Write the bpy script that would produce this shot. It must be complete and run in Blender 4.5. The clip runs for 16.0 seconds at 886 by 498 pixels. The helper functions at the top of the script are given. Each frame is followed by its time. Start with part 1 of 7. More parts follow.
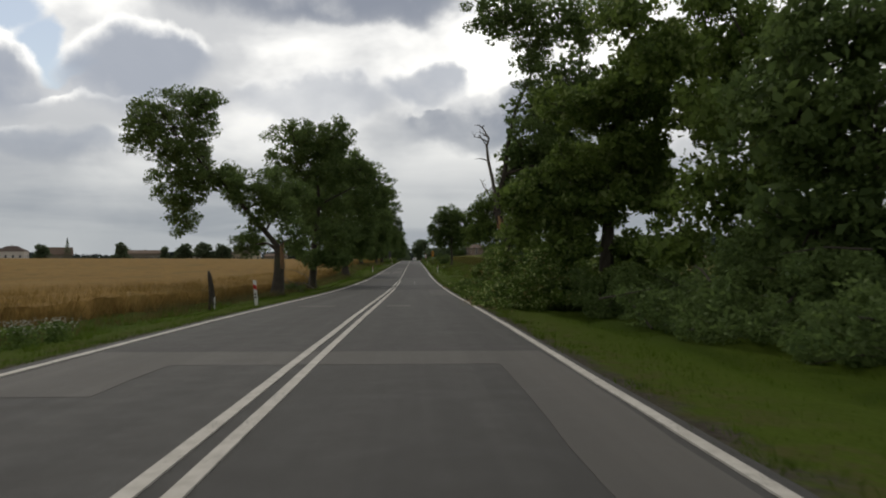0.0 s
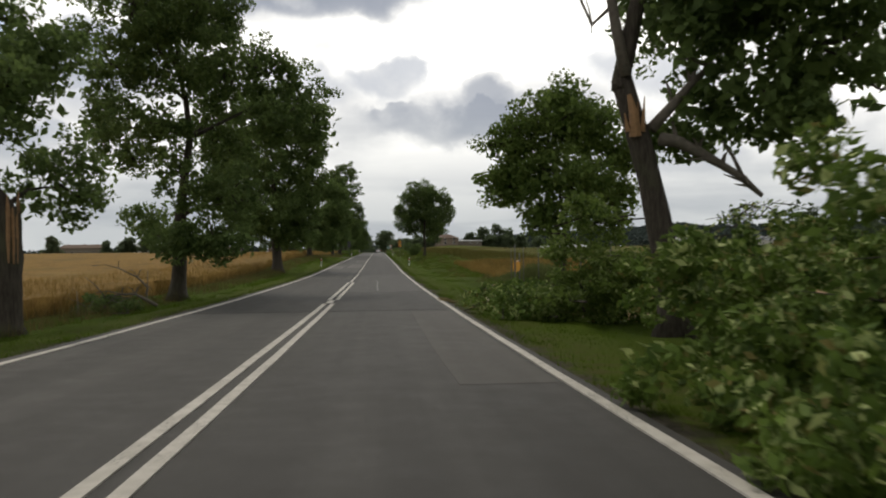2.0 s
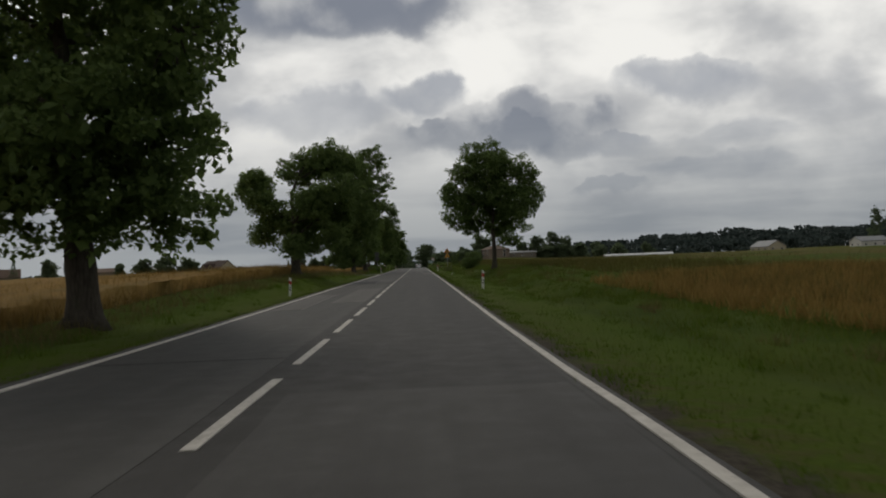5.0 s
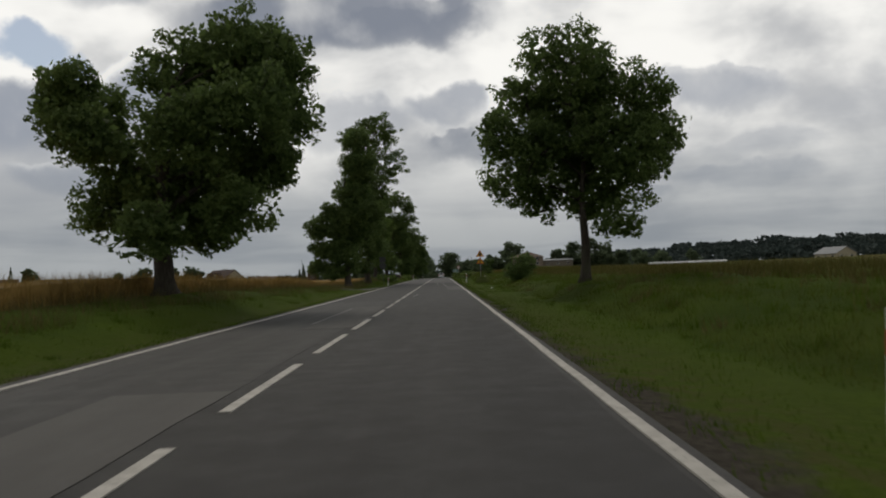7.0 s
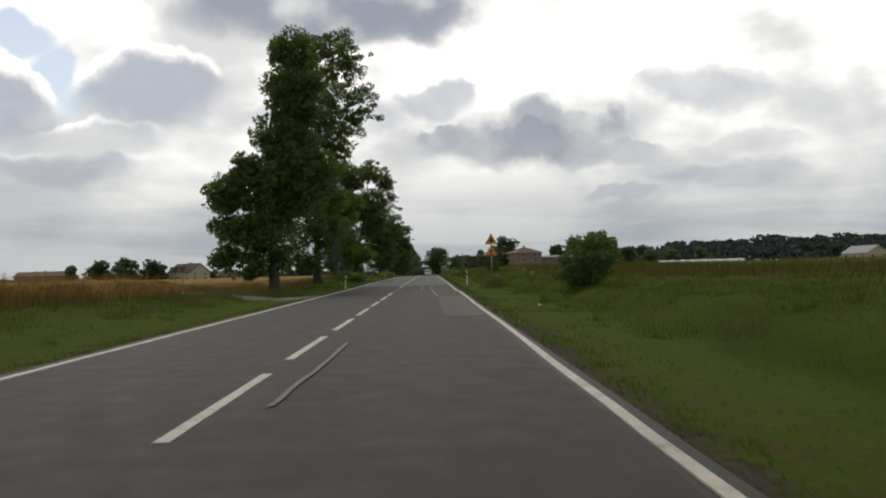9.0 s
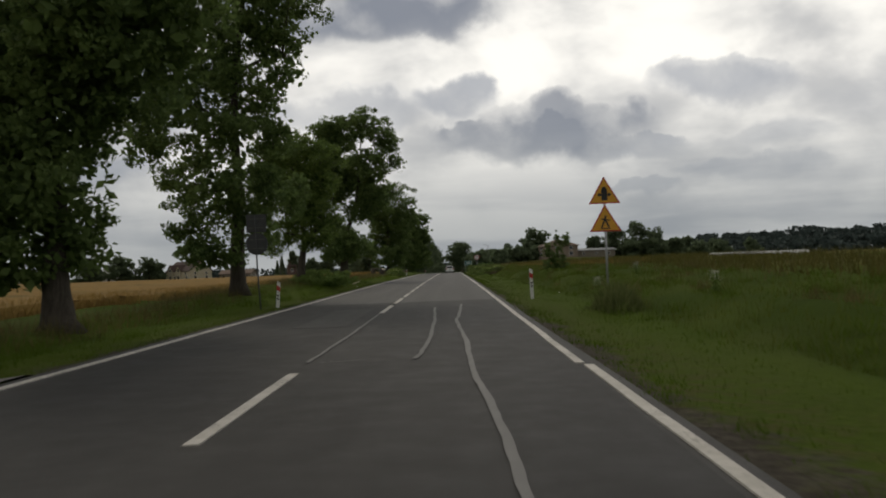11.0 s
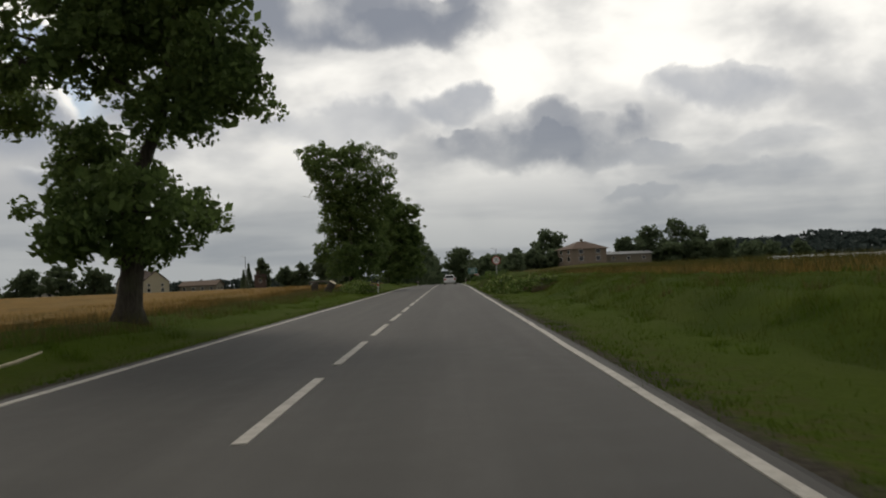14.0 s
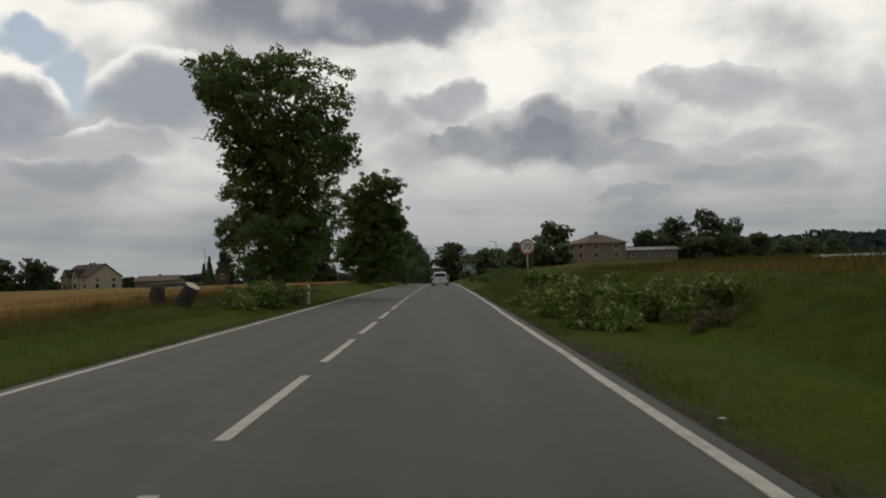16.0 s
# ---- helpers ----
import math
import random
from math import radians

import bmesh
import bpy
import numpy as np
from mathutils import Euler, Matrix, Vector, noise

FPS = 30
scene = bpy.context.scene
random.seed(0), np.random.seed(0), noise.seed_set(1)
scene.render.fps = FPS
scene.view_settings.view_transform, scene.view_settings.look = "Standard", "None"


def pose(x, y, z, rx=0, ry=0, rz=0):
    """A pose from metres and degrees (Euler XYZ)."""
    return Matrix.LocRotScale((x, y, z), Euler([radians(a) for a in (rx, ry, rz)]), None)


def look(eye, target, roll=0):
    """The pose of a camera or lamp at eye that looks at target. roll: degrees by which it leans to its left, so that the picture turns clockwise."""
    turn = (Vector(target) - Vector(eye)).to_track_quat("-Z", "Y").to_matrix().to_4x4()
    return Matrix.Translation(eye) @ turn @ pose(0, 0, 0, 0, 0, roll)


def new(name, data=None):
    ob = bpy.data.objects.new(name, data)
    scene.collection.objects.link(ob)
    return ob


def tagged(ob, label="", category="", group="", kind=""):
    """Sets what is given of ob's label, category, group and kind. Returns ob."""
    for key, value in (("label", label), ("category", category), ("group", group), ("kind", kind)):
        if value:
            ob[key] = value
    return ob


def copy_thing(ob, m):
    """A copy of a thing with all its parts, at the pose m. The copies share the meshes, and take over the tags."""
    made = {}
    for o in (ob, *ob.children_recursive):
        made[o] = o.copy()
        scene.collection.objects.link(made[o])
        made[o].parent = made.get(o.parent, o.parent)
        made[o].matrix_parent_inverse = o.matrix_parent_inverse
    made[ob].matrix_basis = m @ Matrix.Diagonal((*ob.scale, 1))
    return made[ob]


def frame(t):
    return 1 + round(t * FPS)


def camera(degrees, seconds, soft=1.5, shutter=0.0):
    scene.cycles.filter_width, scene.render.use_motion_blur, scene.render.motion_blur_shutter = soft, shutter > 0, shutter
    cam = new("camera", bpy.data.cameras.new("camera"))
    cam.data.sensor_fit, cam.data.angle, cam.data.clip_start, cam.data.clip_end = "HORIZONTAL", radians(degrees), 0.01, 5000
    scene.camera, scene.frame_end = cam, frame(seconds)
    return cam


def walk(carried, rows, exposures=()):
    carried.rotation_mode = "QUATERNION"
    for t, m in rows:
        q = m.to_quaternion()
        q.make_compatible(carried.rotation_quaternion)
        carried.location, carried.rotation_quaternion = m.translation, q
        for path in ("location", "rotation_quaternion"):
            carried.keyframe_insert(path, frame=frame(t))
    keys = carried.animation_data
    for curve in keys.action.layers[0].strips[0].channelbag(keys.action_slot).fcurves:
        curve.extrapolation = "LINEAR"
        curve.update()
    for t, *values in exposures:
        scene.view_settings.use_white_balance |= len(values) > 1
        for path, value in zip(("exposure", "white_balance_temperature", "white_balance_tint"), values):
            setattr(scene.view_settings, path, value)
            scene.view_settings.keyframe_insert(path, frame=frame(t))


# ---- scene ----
cam = camera(56.8, 16.0, soft=2.0, shutter=0.12)
PATH = [
    (0.0, pose(1.57, 0.00, 1.331, 90.67, 0.01, -2.01)),
    (0.5, pose(1.53, 8.74, 1.237, 90.71, 0.21, -2.51)),
    (1.0, pose(1.52, 17.25, 1.120, 89.70, 1.31, -4.09)),
    (1.5, pose(1.54, 25.67, 1.014, 89.76, 1.14, -4.38)),
    (2.0, pose(1.65, 34.18, 0.840, 90.12, 0.63, -4.52)),
    (2.5, pose(1.65, 42.73, 0.666, 90.93, -0.01, -4.52)),
    (3.0, pose(1.65, 51.38, 0.569, 91.07, 0.46, -4.38)),
    (3.5, pose(1.76, 60.25, 0.478, 91.09, 1.80, -3.90)),
    (4.0, pose(1.79, 69.37, 0.399, 91.03, 1.61, -2.71)),
    (4.2, pose(1.79, 73.15, 0.378, 91.04, 2.05, -2.42)),
    (6.3, pose(2.13, 114.13, 0.386, 91.60, 2.21, -0.64)),
    (6.5, pose(2.14, 118.03, 0.436, 91.62, 2.64, -0.37)),
    (7.0, pose(2.18, 127.67, 0.478, 91.99, 2.30, -0.01)),
    (7.5, pose(2.14, 137.05, 0.562, 92.13, 1.70, 0.08)),
    (8.0, pose(2.12, 146.28, 0.654, 91.87, 1.63, -0.49)),
    (8.2, pose(2.12, 149.88, 0.647, 91.57, 1.66, -0.97)),
    (10.3, pose(2.09, 186.78, 0.887, 92.05, 1.50, -0.54)),
    (10.5, pose(2.09, 190.26, 0.900, 92.01, 1.54, -0.03)),
    (11.0, pose(2.06, 198.85, 0.963, 91.48, 2.17, 0.58)),
    (11.5, pose(2.00, 207.44, 0.997, 91.54, 2.16, 0.38)),
    (12.0, pose(1.99, 215.98, 1.013, 91.52, 2.22, 0.33)),
    (12.5, pose(1.95, 224.55, 1.103, 91.77, 3.07, 0.28)),
    (13.0, pose(1.93, 233.21, 1.175, 91.97, 2.58, 0.28)),
    (13.5, pose(1.84, 241.91, 1.231, 91.95, 2.46, 0.44)),
    (14.0, pose(1.76, 250.65, 1.304, 92.07, 2.60, 0.47)),
    (14.5, pose(1.78, 259.41, 1.361, 91.97, 2.86, 0.15)),
    (15.0, pose(1.79, 268.10, 1.409, 92.00, 2.32, 0.05)),
    (15.5, pose(1.71, 276.72, 1.454, 92.06, 2.23, -0.02)),
    (16.0, pose(1.82, 285.36, 1.496, 91.84, 1.95, -0.16)),
]
walk(cam, PATH, exposures=[(t, e, 7220 if t > 9 else 7200 if 1 <= t <= 3 or t > 7.2 else 7000, 9) for t, e in ((0.0, -0.05), (0.5, 0.05), (1.0, 0.3), (1.5, 0.45), (2.5, 0.22), (3.0, 0.36), (3.5, -0.25), (4.0, -0.45), (6.5, -0.45), (7.0, -0.35), (7.5, 0.0), (8.0, 0.42), (8.3, 0.42), (10.3, -0.4), (11.0, -0.2), (11.5, 0.0), (12.0, -0.1), (12.5, -0.05), (13.0, -0.05), (13.5, 0.02), (14.0, -0.2), (14.5, -0.18), (15.0, -0.5), (15.5, -0.38), (16.0, -0.36))])

# ---- light: overcast sky with broken cloud, weak wide sun ahead of the road ----
SUN_EL, SUN_AZ = radians(48), radians(-20)   # azimuth from +y towards +x


def build_world():
    w = bpy.data.worlds.new("sky")
    scene.world = w
    w.use_nodes = True
    nt = w.node_tree
    N, L = nt.nodes, nt.links
    N.clear()

    def node(kind, **kw):
        n = N.new(kind)
        for k, val in kw.items():
            if k == "operation":
                n.operation = val
            elif k == "data_type":
                n.data_type = val
        return n

    def val(x):
        return x

    def put(sock, x):
        if isinstance(x, (int, float)):
            sock.default_value = x
        elif isinstance(x, tuple):
            sock.default_value = x
        else:
            L.new(x, sock)

    def m(op, a, b=0.0, c=0.0):
        n = node("ShaderNodeMath", operation=op)
        put(n.inputs[0], a), put(n.inputs[1], b), put(n.inputs[2], c)
        return n.outputs[0]

    def ramp(x, lo, hi):
        n = N.new("ShaderNodeMapRange")
        n.interpolation_type = "SMOOTHSTEP"
        put(n.inputs[0], x), put(n.inputs[1], lo), put(n.inputs[2], hi)
        return n.outputs[0]

    def mix(fac, a, b):
        n = N.new("ShaderNodeMix")
        n.data_type = "RGBA"
        put(n.inputs[0], fac), put(n.inputs[6], a), put(n.inputs[7], b)
        return n.outputs[2]

    tc = N.new("ShaderNodeTexCoord")
    sep = N.new("ShaderNodeSeparateXYZ")
    L.new(tc.outputs["Generated"], sep.inputs[0])
    X, Y, Z = sep.outputs
    up = m("MAXIMUM", Z, 0.0)
    # a flat cloud layer seen from below
    q = m("DIVIDE", 1.0, m("ADD", up, 0.16))
    comb = N.new("ShaderNodeCombineXYZ")
    put(comb.inputs[0], m("MULTIPLY", X, q)), put(comb.inputs[1], m("MULTIPLY", Y, q)), put(comb.inputs[2], m("MULTIPLY", up, 1.2))

    def noise_at(vec, scale, detail, rough, dist=0.0):
        n = N.new("ShaderNodeTexNoise")
        put(n.inputs["Vector"], vec)
        n.inputs["Scale"].default_value, n.inputs["Detail"].default_value = scale, detail
        n.inputs["Roughness"].default_value, n.inputs["Distortion"].default_value = rough, dist
        return n.outputs[0]

    sphere = tc.outputs["Generated"]
    big = noise_at(comb.outputs[0], 0.9, 8, 0.55, 0.3)
    # direction ahead of the road, as tangent of the angles
    ahead = m("MAXIMUM", Y, 0.05)
    u0, v0 = m("DIVIDE", X, ahead), m("DIVIDE", Z, ahead)
    roll = noise_at(sphere, 7.0, 3, 0.5)
    lump = noise_at(sphere, 15.0, 5, 0.52, 0.1)
    shift = N.new("ShaderNodeMapping")
    put(shift.inputs[0], sphere)
    shift.inputs["Location"].default_value = (3.1, 1.7, 5.3)
    lump2 = noise_at(shift.outputs[0], 12.0, 5, 0.52, 0.1)
    u = m("ADD", m("ADD", u0, m("MULTIPLY", m("SUBTRACT", roll, 0.5), 0.09)), m("MULTIPLY", m("SUBTRACT", lump, 0.5), 0.10))
    v = m("ADD", v0, m("MULTIPLY", m("SUBTRACT", lump2, 0.5), 0.10))
    us, vs = m("ADD", m("MULTIPLY", u, 0.75), m("MULTIPLY", u0, 0.25)), m("ADD", m("MULTIPLY", v, 0.8), m("MULTIPLY", v0, 0.2))
    # thin bright cloud with soft grey swells
    flat = N.new("ShaderNodeMapping")
    put(flat.inputs[0], sphere)
    flat.inputs["Scale"].default_value = (1.0, 1.0, 1.7)
    swell = noise_at(flat.outputs[0], 5.0, 5, 0.5, 0.2)
    streak = N.new("ShaderNodeMapping")
    put(streak.inputs[0], sphere)
    streak.inputs["Scale"].default_value = (1.0, 1.0, 9.0)
    bands = noise_at(streak.outputs[0], 3.0, 5, 0.5, 0.2)
    WHITE, PALE, GREY, DARK = (1.17, 1.20, 1.24, 1), (0.62, 0.655, 0.72, 1), (0.375, 0.425, 0.53, 1), (0.265, 0.305, 0.395, 1)
    col = mix(ramp(swell, 0.36, 0.62), PALE, WHITE)
    col = mix(m("MULTIPLY", ramp(big, 0.52, 0.68), m("SUBTRACT", 1.0, m("MULTIPLY", ramp(Y, 0.55, 0.8), 0.75))), col, GREY)
    # open sky
    sky = N.new("ShaderNodeTexSky")
    sky.sky_type, sky.sun_disc = "NISHITA", False
    sky.sun_elevation, sky.sun_rotation = SUN_EL, SUN_AZ
    sk = N.new("ShaderNodeVectorMath")
    sk.operation = "SCALE"
    L.new(sky.outputs[0], sk.inputs[0])
    sk.inputs[3].default_value = 0.095
    # gaps of blue between the heaped clouds
    for cu, cv, ru, rv in ((-0.452, 0.268, 0.036, 0.030), (-0.412, 0.236, 0.034, 0.016), (-0.492, 0.312, 0.050, 0.024)):
        a, b = m("DIVIDE", m("SUBTRACT", u, cu), ru), m("DIVIDE", m("SUBTRACT", v, cv), rv)
        d = m("ADD", m("MULTIPLY", a, a), m("MULTIPLY", b, b))
        col = mix(ramp(d, 1.5, 0.5), col, sk.outputs[0])

    def heap_cloud(col, cu, cv, ru, rv, base, amount, crest=0.6):
        """One heaped cloud: a crisp pale crest above a soft grey base."""
        a, b = m("DIVIDE", m("SUBTRACT", us, cu), ru), m("DIVIDE", m("SUBTRACT", vs, cv), rv)
        d = m("ADD", m("MULTIPLY", a, a), m("MULTIPLY", b, b))
        top = ramp(b, -0.3, 0.5)
        lo = m("ADD", 0.25, m("MULTIPLY", top, 0.6))
        body = m("SUBTRACT", 1.0, ramp(d, lo, m("SUBTRACT", 1.65, m("MULTIPLY", top, 0.45))))
        rim = m("MULTIPLY", ramp(m("ADD", d, m("MULTIPLY", m("SUBTRACT", lump, 0.5), 1.2)), 0.35, 1.0), ramp(b, -0.1, 0.55))
        tone = mix(ramp(m("ADD", lump2, m("MULTIPLY", roll, 0.6)), 0.76, 1.10), base, PALE)
        tone = mix(m("MULTIPLY", rim, crest), tone, WHITE)
        return mix(m("MULTIPLY", body, amount), col, tone)

    # far to near: streaks low down first, then the heaps above them
    for one in ((0.240, 0.088, 0.055, 0.010, GREY, 0.5, 0.2), (0.370, 0.112, 0.085, 0.016, GREY, 0.5, 0.2), (0.395, 0.150, 0.075, 0.018, GREY, 0.4, 0.5),
                (-0.440, 0.145, 0.085, 0.022, GREY, 0.75, 0.5), (-0.400, 0.180, 0.080, 0.026, PALE, 0.9, 1.0), (-0.120, 0.196, 0.110, 0.030, GREY, 0.55, 0.6),
                (0.345, 0.222, 0.100, 0.030, GREY, 0.75, 0.3), (-0.335, 0.235, 0.085, 0.048, GREY, 0.9, 0.9), (-0.525, 0.222, 0.085, 0.052, GREY, 0.95, 1.0),
                (0.020, 0.212, 0.045, 0.030, GREY, 0.8, 0.9), (0.085, 0.160, 0.105, 0.024, DARK, 0.8, 0.0), (0.215, 0.148, 0.085, 0.018, GREY, 0.7, 0.0), (0.150, 0.172, 0.105, 0.042, DARK, 0.85, 0.45),
                (-0.115, 0.328, 0.180, 0.040, DARK, 0.95, 0.0), (-0.045, 0.312, 0.100, 0.026, DARK, 0.8, 0.0), (-0.36, 0.385, 0.10, 0.03, GREY, 0.8, 0.5), (0.30, 0.40, 0.16, 0.03, GREY, 0.7, 0.4)):
        col = heap_cloud(col, *one)
    # smoother blue-grey haze with faint bands towards the horizon
    haze = m("SUBTRACT", 1.0, ramp(v0, 0.02, 0.23))
    low = mix(ramp(bands, 0.38, 0.60), (0.275, 0.32, 0.385, 1), (0.40, 0.445, 0.50, 1))
    col = mix(m("MULTIPLY", haze, 0.9), col, low)
    # the sun stands behind the cloud ahead: the deck dims towards the zenith and behind
    dim = m("MULTIPLY", m("ADD", 0.56, m("MULTIPLY", ramp(Y, -0.2, 0.85), 0.44)), m("SUBTRACT", 1.0, m("MULTIPLY", ramp(Z, 0.4, 0.95), 0.55)))
    shade = N.new("ShaderNodeVectorMath")
    shade.operation = "SCALE"
    put(shade.inputs[0], col), put(shade.inputs[3], dim)
    col = shade.outputs[0]
    ground = ramp(Z, -0.02, -0.1)
    col = mix(ground, col, (0.05, 0.055, 0.03, 1))
    bg = N.new("ShaderNodeBackground")
    put(bg.inputs[0], col)
    bg.inputs[1].default_value = 1.0
    out = N.new("ShaderNodeOutputWorld")
    L.new(bg.outputs[0], out.inputs[0])


build_world()
sun_data = bpy.data.lights.new("sun", "SUN")
sun_data.energy, sun_data.angle, sun_data.color = 0.7, radians(12), (1.0, 0.95, 0.87)
sun = new("sun", sun_data)
sun_from = Vector((math.sin(SUN_AZ) * math.cos(SUN_EL), math.cos(SUN_AZ) * math.cos(SUN_EL), math.sin(SUN_EL)))
sun.matrix_world = look(tuple(sun_from * 200), (0, 0, 0))

# ---- materials ----


class Mat:
    """A small writer for node materials."""

    def __init__(self, name):
        self.mat = bpy.data.materials.new(name)
        self.mat.use_nodes = True
        self.nt = self.mat.node_tree
        self.nt.nodes.clear()
        self.out = self.nt.nodes.new("ShaderNodeOutputMaterial")
        self.tc = self.nt.nodes.new("ShaderNodeTexCoord")
        self.geo = self.nt.nodes.new("ShaderNodeNewGeometry")

    def put(self, sock, x):
        if isinstance(x, (int, float, tuple)):
            sock.default_value = x
        else:
            self.nt.links.new(x, sock)

    def noise(self, scale, detail=5, rough=0.6, stretch=None, dist=0.0, world=True):
        vec = self.geo.outputs["Position"] if world else self.tc.outputs["Object"]
        if stretch:
            mp = self.nt.nodes.new("ShaderNodeMapping")
            self.put(mp.inputs[0], vec)
            mp.inputs["Scale"].default_value = stretch
            vec = mp.outputs[0]
        n = self.nt.nodes.new("ShaderNodeTexNoise")
        self.put(n.inputs["Vector"], vec)
        n.inputs["Scale"].default_value, n.inputs["Detail"].default_value = scale, detail
        n.inputs["Roughness"].default_value, n.inputs["Distortion"].default_value = rough, dist
        return n.outputs[0]

    def ramp(self, x, lo, hi, a=0.0, b=1.0):
        n = self.nt.nodes.new("ShaderNodeMapRange")
        n.interpolation_type = "SMOOTHSTEP"
        for i, q in enumerate((x, lo, hi, a, b)):
            self.put(n.inputs[i], q)
        return n.outputs[0]

    def math(self, op, a, b=0.0):
        n = self.nt.nodes.new("ShaderNodeMath")
        n.operation = op
        self.put(n.inputs[0], a), self.put(n.inputs[1], b)
        return n.outputs[0]

    def mix(self, fac, a, b):
        n = self.nt.nodes.new("ShaderNodeMix")
        n.data_type = "RGBA"
        for i, q in ((0, fac), (6, a), (7, b)):
            self.put(n.inputs[i], (*q, 1) if isinstance(q, tuple) and len(q) == 3 else q)
        return n.outputs[2]

    def xyz(self):
        s = self.nt.nodes.new("ShaderNodeSeparateXYZ")
        self.put(s.inputs[0], self.geo.outputs["Position"])
        return s.outputs

    def bump(self, height, strength=0.3, distance=0.02):
        b = self.nt.nodes.new("ShaderNodeBump")
        b.inputs["Strength"].default_value, b.inputs["Distance"].default_value = strength, distance
        self.put(b.inputs["Height"], height)
        return b.outputs[0]

    def surface(self, color, rough=0.7, metal=0.0, normal=None, spec=0.5, alpha=None, thin=0.0):
        p = self.nt.nodes.new("ShaderNodeBsdfPrincipled")
        self.put(p.inputs["Base Color"], (*color, 1) if isinstance(color, tuple) and len(color) == 3 else color)
        self.put(p.inputs["Roughness"], rough)
        self.put(p.inputs["Metallic"], metal)
        p.inputs["Specular IOR Level"].default_value = spec
        if normal is not None:
            self.put(p.inputs["Normal"], normal)
        sh = p.outputs[0]
        if thin:
            t = self.nt.nodes.new("ShaderNodeBsdfTranslucent")
            self.put(t.inputs[0], (*color, 1) if isinstance(color, tuple) and len(color) == 3 else color)
            mx = self.nt.nodes.new("ShaderNodeMixShader")
            mx.inputs[0].default_value = thin
            self.put(mx.inputs[1], sh), self.put(mx.inputs[2], t.outputs[0])
            sh = mx.outputs[0]
        if alpha is not None:
            tr = self.nt.nodes.new("ShaderNodeBsdfTransparent")
            mx = self.nt.nodes.new("ShaderNodeMixShader")
            self.put(mx.inputs[0], alpha)
            self.put(mx.inputs[1], tr.outputs[0]), self.put(mx.inputs[2], sh)
            sh = mx.outputs[0]
        self.nt.links.new(sh, self.out.inputs[0])
        return self.mat


def leaf_material(name, dark, light, dry=None, thin=0.42, pale=None):
    k = Mat(name)
    rnd = k.geo.outputs["Random Per Island"]
    patch = k.noise(0.55, 3)
    c = k.mix(k.ramp(patch, 0.35, 0.7), dark, light)
    c = k.mix(k.math("MULTIPLY", k.math("POWER", rnd, 2.0), 0.7), c, tuple(min(1, q * 1.45) for q in light))
    tuft = k.noise(2.2, 3)
    c = k.mix(k.ramp(tuft, 0.52, 0.72, 0, 0.6), c, tuple(min(1, q * 1.5) for q in light))
    if dry:
        c = k.mix(k.ramp(rnd, 0.90, 0.99), c, dry)
    if pale:
        c = k.mix(k.math('MULTIPLY', k.ramp(rnd, 0.20, 0.10), k.ramp(tuft, 0.38, 0.50)), c, pale)
    return k.surface(c, 0.62, spec=0.14, thin=thin)


def plain(name, color, rough=0.6, metal=0.0, grain=0.12, scale=6.0, bump=0.0):
    k = Mat(name)
    n1, n2 = k.noise(scale, 6, world=False), k.noise(scale * 0.12, 3, world=False)
    shade = tuple(q * (1 - 1.8 * grain) for q in color)
    c = k.mix(k.ramp(n1, 0.3, 0.75), color, shade)
    c = k.mix(k.ramp(n2, 0.45, 0.8, 0, 0.5), c, tuple(q * (1 - 2 * grain) for q in color))
    nrm = k.bump(n1, bump) if bump else None
    return k.surface(c, rough, metal, nrm)


def asphalt(name, dark, light, worn=0.5):
    k = Mat(name)
    grain = k.noise(140, 3, 0.7)
    mid = k.noise(2.2, 6, 0.65)
    streak = k.noise(0.6, 5, 0.6, stretch=(2.6, 0.06, 1))
    c = k.mix(k.ramp(mid, 0.3, 0.75), dark, light)
    c = k.mix(k.ramp(streak, 0.40, 0.66, 0, worn), c, tuple(q * 1.5 for q in light))
    x = k.xyz()[0]
    # polished, slightly darker wheel tracks
    for cx in (0.95, 2.75, -0.95, -2.6):
        d = k.math("ABSOLUTE", k.math("SUBTRACT", x, cx))
        c = k.mix(k.ramp(d, 0.55, 0.1, 0, 0.22), c, tuple(q * 0.75 for q in dark))
    stone = k.ramp(k.noise(260, 2, 0.5), 0.62, 0.75, 0, 0.35)
    c = k.mix(stone, c, (0.16, 0.155, 0.15))
    return k.surface(c, k.ramp(mid, 0.2, 0.8, 0.66, 0.82), normal=k.bump(grain, 0.35, 0.006), spec=0.3)


M_ROAD = asphalt("asphalt", (0.0325, 0.0315, 0.0295), (0.0435, 0.042, 0.0395))
M_ROAD_NEWER = asphalt("asphalt_newer", (0.0603, 0.0586, 0.0551), (0.0777, 0.0754, 0.0713), 0.3)
M_PATCH_LIGHT = asphalt("asphalt_light", (0.074, 0.069, 0.063), (0.095, 0.089, 0.081), 0.3)
M_PATCH_DARK = asphalt("asphalt_dark", (0.0185, 0.0178, 0.0166), (0.0258, 0.0246, 0.0230), 0.35)
M_PATCH_PALE = asphalt("asphalt_pale", (0.054, 0.0505, 0.046), (0.070, 0.066, 0.060), 0.3)
M_PATCH_WORN = asphalt("asphalt_bleached", (0.066, 0.062, 0.057), (0.086, 0.081, 0.075), 0.3)
M_PATCH_MID = asphalt("asphalt_worn", (0.033, 0.032, 0.030), (0.043, 0.0415, 0.039), 0.4)


